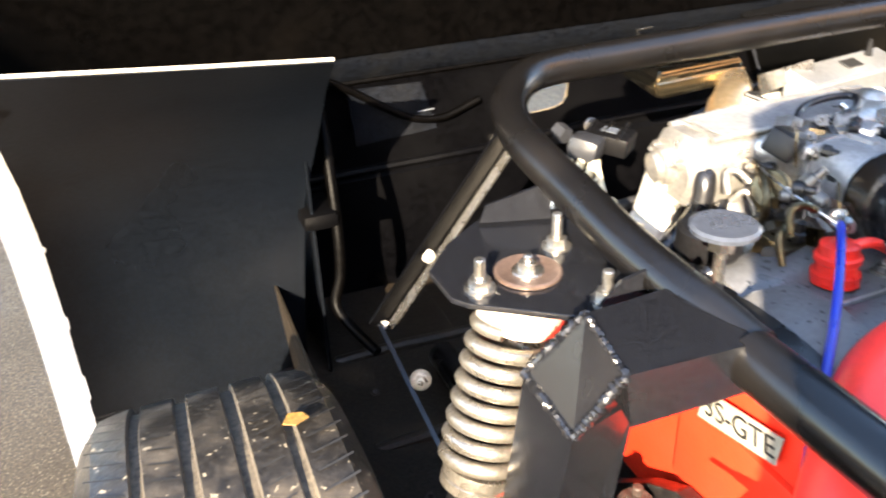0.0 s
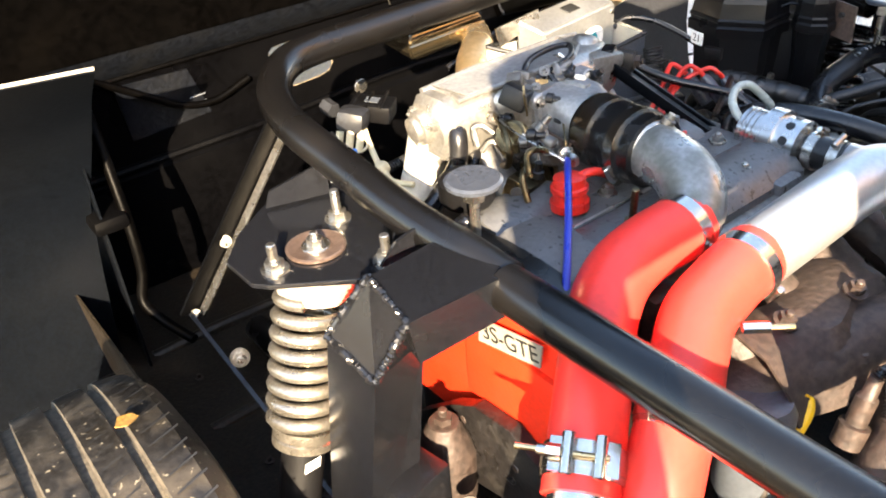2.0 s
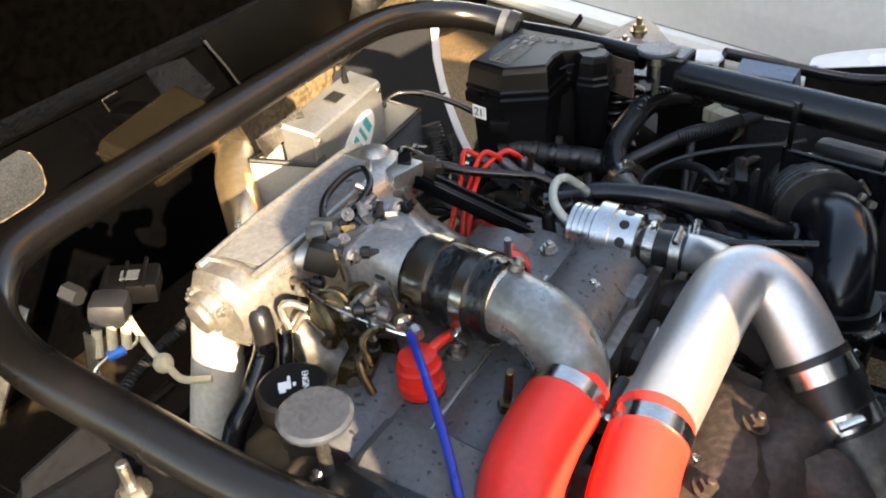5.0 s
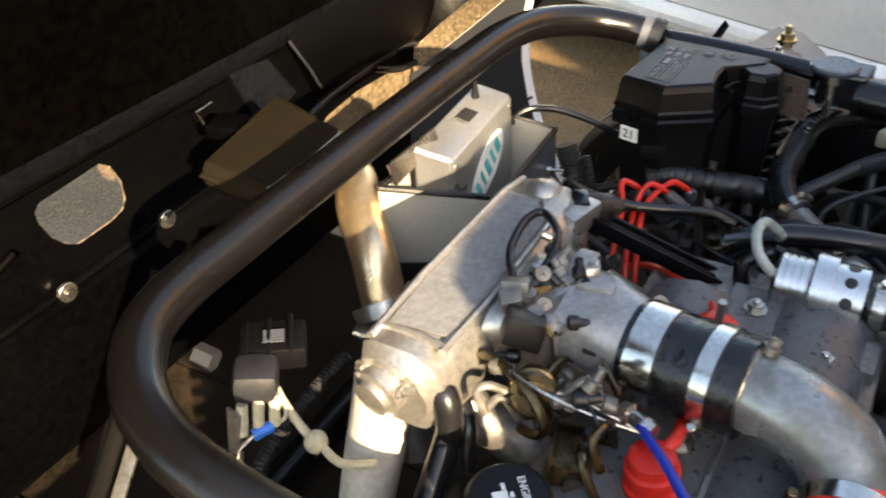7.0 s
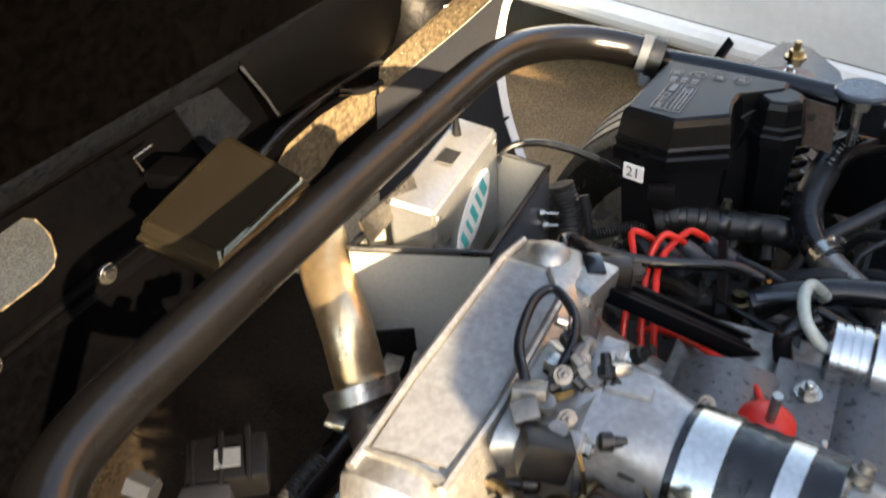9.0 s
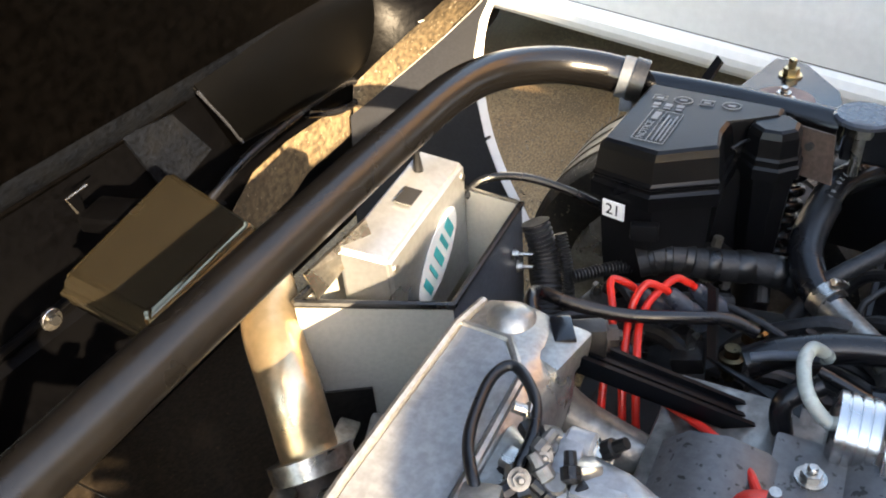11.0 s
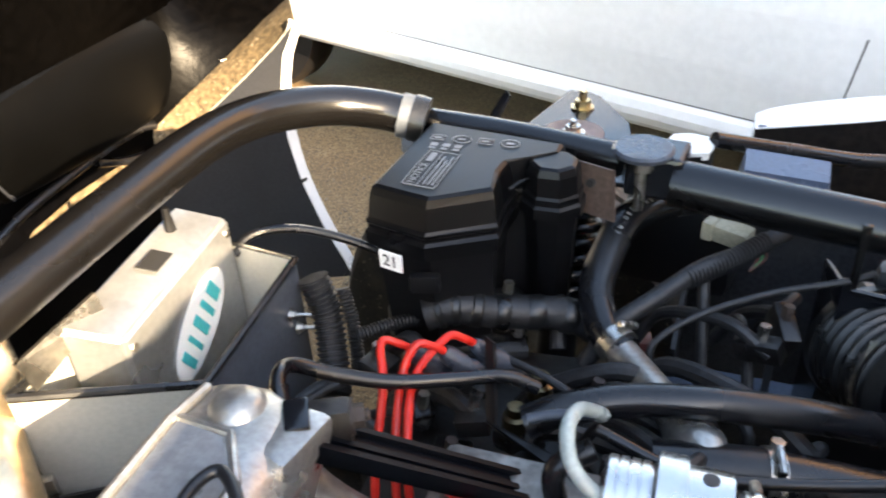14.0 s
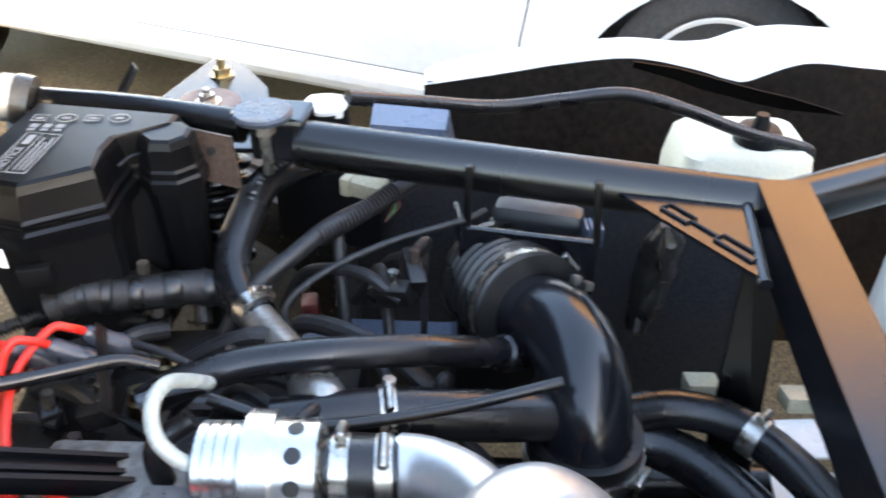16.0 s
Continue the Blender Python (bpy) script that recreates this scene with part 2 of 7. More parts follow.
M["dark_red"] = material("dark_red_plastic", (0.09, 0.008, 0.006), 0.4, 0, 0.15, 20, 200, 0.05)
M["pan"] = material("dusty_black_floor_pan", (0.012, 0.009, 0.006), 0.5, 0, 0.5, 9, 140, 0.5, (0.034, 0.023, 0.013), 0.4, speck=((0.05, 0.034, 0.018), 0.08, 150), spec=0.25)
M["slate"] = material("blue_grey_paint", (0.09, 0.115, 0.16), 0.38, 0.1, 0.1, 9, 200, 0.05, (0.06, 0.075, 0.105), 0.4)
M["dark_clutter"] = material("oily_black_parts", (0.012, 0.011, 0.011), 0.35, 0.2, 0.4, 20, 160, 0.3, (0.03, 0.027, 0.023), 0.4)


# ---- builders ----
def V(*a):
    return Vector(a)


def mesh_of(bm, name):
    me = bpy.data.meshes.new(name)
    bmesh.ops.recalc_face_normals(bm, faces=bm.faces)
    bm.to_mesh(me)
    bm.free()
    return me


def thing(name, at, label, category, group="", kind=""):
    ob = new(name)
    ob.empty_display_size = 0.02
    ob.location = at
    return tagged(ob, label, category, group, kind)


def part(name, bm, mat, parent=None, label="", smooth=True):
    me = mesh_of(bm, name)
    me.materials.append(M[mat])
    ob = new(name, me)
    if smooth:
        for p in me.polygons:
            p.use_smooth = True
        sharp_edges(me)
    if parent:
        ob.parent = parent
        if parent.parent is None:
            ob.matrix_parent_inverse = Matrix.Translation(-Vector(parent.location))
    if label:
        ob["label"] = label
    return ob


def sharp_edges(me, angle=0.6):
    bm = bmesh.new()
    bm.from_mesh(me)
    for e in bm.edges:
        if len(e.link_faces) == 2 and e.calc_face_angle(0) > angle:
            e.smooth = False
    bm.to_mesh(me)
    bm.free()


def spline(pts, n=8):
    """Points of a smooth line through pts."""
    p = [Vector(q) for q in pts]
    if len(p) < 3:
        return p
    p = [2 * p[0] - p[1]] + p + [2 * p[-1] - p[-2]]
    out = []
    for i in range(1, len(p) - 2):
        a, b, c, d = p[i - 1:i + 3]
        for k in range(n):
            t = k / n
            out.append(0.5 * (2 * b + (c - a) * t + (2 * a - 5 * b + 4 * c - d) * t * t + (3 * b - a - 3 * c + d) * t ** 3))
    out.append(p[-2])
    return out


def sweep(bm, pts, r, seg=14, caps=True):
    """A round bar along pts; r: one radius, or one for each point."""
    n = len(pts)
    rs = r if isinstance(r, (list, tuple)) else [r] * n
    rings, up = [], None
    for i, p in enumerate(pts):
        d = (pts[min(i + 1, n - 1)] - pts[max(i - 1, 0)]).normalized()
        if up is None:
            up = d.orthogonal().normalized()
        up = (up - d * up.dot(d)).normalized()
        side = d.cross(up)
        rings.append([bm.verts.new(p + rs[i] * (math.cos(a) * up + math.sin(a) * side)) for a in (2 * math.pi * k / seg for k in range(seg))])
    for a, b in zip(rings, rings[1:]):
        for k in range(seg):
            bm.faces.new((a[k], a[(k + 1) % seg], b[(k + 1) % seg], b[k]))
    if caps:
        bm.faces.new(rings[0][::-1])
        bm.faces.new(rings[-1])
    return bm


def hose(pts, r, seg=14, n=8):
    return sweep(bmesh.new(), spline(pts, n), r, seg)


def ribbed(pts, r, depth, pitch, seg=12):
    """A corrugated hose along pts."""
    line = spline(pts, 12)
    walk_len = [0]
    for a, b in zip(line, line[1:]):
        walk_len.append(walk_len[-1] + (b - a).length)
    steps = max(6, int(walk_len[-1] / pitch * 4))
    out, rs = [], []
    j = 0
    for k in range(steps + 1):
        s = walk_len[-1] * k / steps
        while j < len(line) - 2 and walk_len[j + 1] < s:
            j += 1
        t = (s - walk_len[j]) / max(1e-9, walk_len[j + 1] - walk_len[j])
        out.append(line[j].lerp(line[j + 1], min(1, t)))
        rs.append(r - (depth if k % 4 in (2, 3) else 0))
    return sweep(bmesh.new(), out, rs, seg)


def rod(p0, p1, r, r1=None, seg=20, bevel=0.0):
    p0, p1 = Vector(p0), Vector(p1)
    r1 = r if r1 is None else r1
    d = (p1 - p0)
    if bevel:
        u = d.normalized() * bevel
        return sweep(bmesh.new(), [p0, p0 + u, p1 - u, p1], [r - bevel, r, r1, r1 - bevel], seg)
    return sweep(bmesh.new(), [p0, p1], [r, r1], seg)


def lathe(p0, p1, profile, seg=24):
    """A turned body on the line from p0 to p1: profile of (share of the way, radius)."""
    p0, p1 = Vector(p0), Vector(p1)
    d = (p1 - p0).normalized()
    up = d.orthogonal().normalized()
    side = d.cross(up)
    bm = bmesh.new()
    rings = [[bm.verts.new(p0.lerp(p1, s) + r * (math.cos(2 * math.pi * k / seg) * up + math.sin(2 * math.pi * k / seg) * side)) for k in range(seg)] for s, r in profile]
    for a, b in zip(rings, rings[1:]):
        for k in range(seg):
            bm.faces.new((a[k], a[(k + 1) % seg], b[(k + 1) % seg], b[k]))
    bm.faces.new(rings[0][::-1])
    bm.faces.new(rings[-1])
    return bm


def block(at, size, turn=(0, 0, 0), bevel=0.003, seg=2):
    bm = bmesh.new()
    bmesh.ops.create_cube(bm, size=1)
    bmesh.ops.scale(bm, vec=size, verts=bm.verts)
    if bevel:
        bmesh.ops.bevel(bm, geom=bm.edges[:], offset=bevel, segments=seg, affect="EDGES", profile=0.6)
    bm.transform(pose(*at, *turn))
    return bm


def slab(outline, thick, bevel=0.0, holes=()):
    """A plate: outline of 3D corners in one plane, made thick along its normal (downwards or backwards for minus)."""
    bm = bmesh.new()
    vs = [bm.verts.new(Vector(p)) for p in outline]
    f = bm.faces.new(vs)
    f.normal_update()
    nrm = f.normal.copy()
    got = bmesh.ops.extrude_face_region(bm, geom=[f])
    bmesh.ops.translate(bm, vec=nrm * thick, verts=[g for g in got["geom"] if isinstance(g, bmesh.types.BMVert)])
    bmesh.ops.recalc_face_normals(bm, faces=bm.faces)
    if bevel:
        bmesh.ops.bevel(bm, geom=bm.edges[:], offset=bevel, segments=2, affect="EDGES", profile=0.6)
    return bm


def loft(rings, closed=True, caps=True):
    """A skin over rings of as many points each."""
    bm = bmesh.new()
    vs = [[bm.verts.new(Vector(p)) for p in r] for r in rings]
    n = len(vs[0])
    for a, b in zip(vs, vs[1:]):
        for k in range(n if closed else n - 1):
            bm.faces.new((a[k], a[(k + 1) % n], b[(k + 1) % n], b[k]))
    if caps and closed:
        bm.faces.new(vs[0][::-1])
        bm.faces.new(vs[-1])
    return bm


def thicken(bm, t):
    bmesh.ops.recalc_face_normals(bm, faces=bm.faces)
    bmesh.ops.solidify(bm, geom=bm.faces[:], thickness=t)
    return bm


def round_rect(w, h, r, n=5):
    out = []
    for cx, cy, a0 in ((w / 2 - r, h / 2 - r, 0), (-w / 2 + r, h / 2 - r, 90), (-w / 2 + r, -h / 2 + r, 180), (w / 2 - r, -h / 2 + r, 270)):
        for k in range(n):
            a = radians(a0 + 90 * k / (n - 1))
            out.append((cx + r * math.cos(a), cy + r * math.sin(a)))
    return out


def hexagon(p0, p1, r):
    return sweep(bmesh.new(), [Vector(p0), Vector(p1)], r, 6)


def bolt(parent, at, axis, r=0.008, length=0.02, mat="zinc", washer=True):
    """A nut with its stud and washer, standing on at along axis."""
    at, d = Vector(at), Vector(axis).normalized()
    n = part("nut", hexagon(at, at + d * r * 0.9, r), mat, parent)
    part("stud", rod(at + d * r * 0.9, at + d * length, r * 0.5, seg=10, bevel=0.001), mat, n if n.parent is None else parent)
    if washer:
        part("washer", rod(at - d * 0.002, at + d * 0.0005, r * 1.45, seg=16), mat, parent)


def band(parent, p0, p1, r, screw=None, mat="zinc"):
    """A hose clip: a band with its worm housing."""
    part("clip_band", lathe(p0, p1, [(0, r - 0.001), (0, r + 0.0012), (1, r + 0.0012), (1, r - 0.001)]), mat, parent)
    if screw:
        d = (Vector(p1) - Vector(p0)).normalized()
        mid = (Vector(p0) + Vector(p1)) / 2
        s = Vector(screw).normalized()
        s = (s - d * s.dot(d)).normalized()
        t = d.cross(s)
        c = mid + s * (r + 0.004)
        part("clip_screw", rod(c - t * 0.012, c + t * 0.014, 0.0042, seg=10, bevel=0.001), mat, parent)


def text_mesh(body, size, m, mat, name, parent, label="", depth=0.0003):
    cu = bpy.data.curves.new(name, "FONT")
    cu.body, cu.size, cu.extrude, cu.align_x, cu.align_y = body, size, depth, "CENTER", "CENTER"
    ob = bpy.data.objects.new(name, cu)
    scene.collection.objects.link(ob)
    me = bpy.data.meshes.new_from_object(ob.evaluated_get(bpy.context.evaluated_depsgraph_get()))
    bpy.data.objects.remove(ob)
    bpy.data.curves.remove(cu)
    me.transform(m)
    me.materials.clear()
    me.materials.append(M[mat])
    o = new(name, me)
    if parent:
        o.parent = parent
        if parent.parent is None:
            o.matrix_parent_inverse = Matrix.Translation(-Vector(parent.location))
    if label:
        o["label"] = label
    return o


def basis(at, xdir, ydir):
    """A pose at a point with given x and y directions."""
    x = Vector(xdir).normalized()
    z = x.cross(Vector(ydir)).normalized()
    y = z.cross(x)
    return Matrix.Translation(at) @ Matrix((x, y, z)).transposed().to_4x4()


# ---- ground, neighbouring car and house ----
def ground_sheet():
    bm = bmesh.new()
    xs = [-60, -8, -3] + [-2 + 0.25 * k for k in range(25)] + [5, 9, 60]
    ys = [-60, -8, -3] + [-2 + 0.25 * k for k in range(21)] + [4, 9, 60]
    vs = [[bm.verts.new((x, y, 0.012 * noise.noise(Vector((x * 0.8, y * 0.8, 3))) - 0.006)) for x in xs] for y in ys]
    for a, b in zip(vs, vs[1:]):
        for k in range(len(xs) - 1):
            bm.faces.new((a[k], a[k + 1], b[k + 1], b[k]))
    ob = part("ground", bm, "ground")
    tagged(ob, "weathered brown concrete drive with loose pebbles", "ground", kind="structure")


ground_sheet()


def pebbles():
    rnd = random.Random(7)
    verts, faces = [], []
    for k in range(2600):
        x, y, r = rnd.uniform(0.85, 1.75), rnd.uniform(-0.6, 1.6), rnd.uniform(0.002, 0.0052)
        z0 = 0.012 * noise.noise(Vector((x * 0.8, y * 0.8, 3))) - 0.006
        a0, sx = rnd.uniform(0, 6.28), rnd.uniform(0.7, 1.4)
        n = len(verts)
        for j in range(5):
            a = a0 + 2 * math.pi * j / 5
            verts.append((x + r * sx * math.cos(a), y + r * math.sin(a), z0 - 0.001))
        for j in range(5):
            a = a0 + 0.3 + 2 * math.pi * j / 5
            verts.append((x + r * 0.6 * sx * math.cos(a), y + r * 0.6 * math.sin(a), z0 + r * 0.7))
        faces += [(n + j, n + (j + 1) % 5, n + 5 + (j + 1) % 5, n + 5 + j) for j in range(5)] + [tuple(n + 5 + j for j in range(5))]
    me = bpy.data.meshes.new("pebbles")
    me.from_pydata(verts, [], faces)
    me.materials.append(M["pebble"])
    tagged(new("pebbles", me), "loose brown pebbles on the concrete drive", "pebbles", kind="stuff")


pebbles()


def house():
    ob = part("unseen_brick_wall", block((5.4, -4.6, 2.9), (0.3, 6.2, 5.8), bevel=0.02), "brick", smooth=False)
    tagged(ob, "plain orange brick house wall beside the drive", "wall", kind="structure")
    # Added out of view to keep the sun off the white car
    ob = part("unseen_brick_wall", block((0.45, -7.95, 2.75), (9.5, 0.3, 5.5), bevel=0.02), "brick", smooth=False)
    tagged(ob, "unseen plain brick wall added at the end of the drive to shade the white car", "wall", kind="structure")
    # Also added out of view; its end sets the shadow line on the ground
    ob = part("unseen_brick_wall", block((-10.24, -7.95, 2.75), (6.0, 0.3, 5.5), bevel=0.02), "brick", smooth=False)
    tagged(ob, "unseen plain brick wall added along the drive to shade the near ground", "wall", kind="structure")


house()


def white_car():
    root = thing("white_car", (2.3, 0.4, 0), "white car parked alongside with a closed door", "car")
    a0, d = V(1.70, -0.25, 0), V(0.2, 1.0, 0).normalized()
    out = V(-d.y, d.x, 0)          # towards the engine bay
    prof = [(o, z + 0.062) for o, z in [(-0.10, 0.138), (-0.05, 0.142), (-0.022, 0.152), (-0.002, 0.17), (0.011, 0.193), (0.014, 0.213), (0.008, 0.233), (-0.004, 0.245), (-0.002, 0.256), (0.012, 0.36), (0.02, 0.5), (0.015, 0.62), (-0.01, 0.72), (-0.05, 0.80)]]
    rake = lambda s: 0.082 * (s - 0.65)

    def skin_out(z):
        for (o0, z0), (o1, z1) in zip(prof, prof[1:]):
            if z0 <= z <= z1:
                return o0 + (o1 - o0) * (z - z0) / (z1 - z0)
        return prof[-1][0]

    def ring(s, cut=None):
        pts = []
        for o, z in prof:
            z += rake(s) * max(0, 1 - max(0, z - 0.3) * 2.2)
            if cut is not None and z < cut:
                o, z = skin_out(cut), cut + (z - cut) * 0.004
            pts.append(a0 + d * s + out * o + V(0, 0, z))
        return pts

    rings = []
    centre, rad, hub = -0.69, 0.355, 0.215
    steps = [2.3, 1.6, 1.0, 0.6, 0.2, -0.1, -0.2, centre + rad + 0.03, centre + rad + 0.003] + [centre + rad * math.cos(radians(10 * k)) for k in range(0, 19)] + [centre - rad - 0.003, centre - rad - 0.03, -1.15, -1.3, -1.7]
    for s in steps:
        h = rad * rad - (s - centre) ** 2
        rings.append(ring(s, hub + math.sqrt(h) if h > 1e-6 else None))
    part("body_side", thicken(loft(rings, closed=False), 0.004), "car_white", root, smooth=False)
    arch = loft([[a0 + d * (centre + (rad + 0.004) * math.cos(radians(a))) + out * o + V(0, 0, hub + (rad + 0.004) * math.sin(radians(a))) for o in (-0.015, -0.3)] for a in range(0, 181, 10)], closed=False)
    part("wheel_arch", thicken(arch, 0.003), "plastic", root)
    c = a0 + d * centre + V(0, 0, 0.285)
    w = part("wheel", lathe(c - out * 0.24, c - out * 0.035, [(0, 0.2), (0.02, 0.27), (0.15, 0.285), (0.8, 0.285), (0.93, 0.272), (0.98, 0.25), (1.0, 0.2), (0.97, 0.19)], 48), "wheel_grey", root)
    part("rim", lathe(c - out * 0.15, c - out * 0.04, [(0, 0.05), (0.2, 0.17), (0.95, 0.195), (1.0, 0.19), (0.9, 0.178)], 48), "plastic", w)
    part("wheel_trim", lathe(c - out * 0.07, c - out * 0.036, [(0, 0.178), (0.6, 0.188), (1, 0.182), (0.7, 0.16), (0.5, 0.158)], 48), "label_white", w, "white wheel trim ring")
    for k in range(7):
        a = radians(90 + 360 / 7 * k)
        e1 = d * math.cos(a) + V(0, 0, math.sin(a))
        e2 = e1.cross(out)
        part("trim_spoke", loft([[c - out * 0.055 + e1 * r + e2 * w2, c - out * 0.045 + e1 * r, c - out * 0.055 + e1 * r - e2 * w2, c - out * 0.07 + e1 * r] for r, w2 in ((0.03, 0.03), (0.168, 0.022))]), "label_white", w)
    # door gap: along the bottom and up at both ends
    def skin(s, z):
        return a0 + d * s + out * (skin_out(z) + 0.0008) + V(0, 0, z + rake(s) * max(0, 1 - max(0, z - 0.3) * 2.2))
    gz = 0.3125
    gap = [skin(1.36, 0.78), skin(1.34, 0.5), skin(1.31, 0.39), skin(1.26, 0.335), skin(1.18, gz + 0.001)] + [skin(1.1 - 0.07 * k, gz) for k in range(0, 18)] + [skin(-0.17, gz + 0.004), skin(-0.195, 0.35), skin(-0.205, 0.42), skin(-0.225, 0.54), skin(-0.245, 0.78)]
    part("door_gap", sweep(bmesh.new(), gap, 0.004, 6), "print_black", root, "dark gap round the door")
    part("underbody", block(a0 + d * 0.35 - out * 0.8 + V(0, 0, 0.26), (1.2, 3.6, 0.12), (0, 0, -math.degrees(math.atan2(d.x, d.y))), 0.01), "dirt", root)
    def section(s, high, inset):
        """Across the car at s: from the near shoulder over the top to the far shoulder."""
        return [a0 + d * s - out * o + V(0, 0, z) for o, z in ((0.05, 0.8), (0.05 + inset, 0.8 + (high - 0.8) * 0.55), (0.12 + inset * 2, high), (0.85, high + 0.03), (1.58 - inset * 2, high), (1.65 - inset, 0.8 + (high - 0.8) * 0.55), (1.65, 0.8))]
    part("bonnet", thicken(loft([section(s, h, 0.02) for s, h in ((-1.7, 0.72), (-1.55, 0.82), (-1.2, 0.87), (-0.35, 0.93))], closed=False), 0.004), "car_white", root)
    part("roof", thicken(loft([section(s, h, i) for s, h, i in ((-0.35, 0.93, 0.02), (0.35, 1.33, 0.12), (0.8, 1.38, 0.13), (1.4, 1.34, 0.12), (1.95, 1.0, 0.03))], closed=False), 0.004), "car_white", root)
    part("boot_lid", thicken(loft([section(s, h, 0.02) for s, h in ((1.95, 1.0), (2.2, 0.97), (2.3, 0.85))], closed=False), 0.004), "car_white", root)
    part("far_side", thicken(loft([[a0 + d * s - out * o + V(0, 0, z) for o, z in ((1.65, 0.8), (1.7, 0.5), (1.66, 0.15))] for s in (-1.7, 0.3, 2.3)], closed=False), 0.004), "car_white", root)
    for s in (-1.7, 2.3):
        part("bumper", block(a0 + d * s - out * 0.83 + V(0, 0, 0.48), (1.62, 0.1, 0.6), (0, 0, -math.degrees(math.atan2(d.x, d.y))), 0.04), "car_white", root)
    for s0, s1 in ((0.42, 0.88), (0.95, 1.42)):
        near = [a0 + d * s - out * o + V(0, 0, z) for s, o, z in ((s0, 0.135, 0.9), (s1, 0.135, 0.9), (s1 - 0.05, 0.30, 1.24), (s0 + 0.06, 0.30, 1.24))]
        part("side_window", slab(near, 0.05), "glass_dark", root, smooth=False)
    part("windscreen", slab([a0 + d * s - out * o + V(0, 0, z) for s, o, z in ((-0.28, 0.25, 1.0), (-0.28, 1.45, 1.0), (0.28, 1.3, 1.31), (0.28, 0.4, 1.31))], 0.03), "glass_dark", root, smooth=False)
    for s, o in ((1.75, 0.1), (1.75, 1.45), (centre, 1.45)):
        q = a0 + d * s - out * o + V(0, 0, 0.305)
        part("wheel", lathe(q - out * 0.16, q - out * 0.0, [(0, 0.2), (0.05, 0.285), (0.2, 0.3), (0.8, 0.3), (0.95, 0.285), (1, 0.2)], 30), "plastic", root)


white_car()


# ---- rear bodywork (opened clamshell) ----
def rounded_hole_panel(y, x0, x1, z0, z1, holes, step=0.02):
    """A flat panel in the plane y with rounded openings: rows of small faces, those in an opening left out and their rim fitted to it."""
    bm = bmesh.new()
    outer = [bm.verts.new((x, y, z)) for x, z in ((x0, z0), (x1, z0), (x1, z1), (x0, z1))]
    edges = [bm.edges.new((outer[k], outer[(k + 1) % 4])) for k in range(4)]
    for pts in holes:
        vs = [bm.verts.new((x, y, z)) for x, z in pts]
        edges += [bm.edges.new((vs[k], vs[(k + 1) % len(vs)])) for k in range(len(vs))]
    bmesh.ops.triangle_fill(bm, edges=edges, use_beauty=True)
    return bm


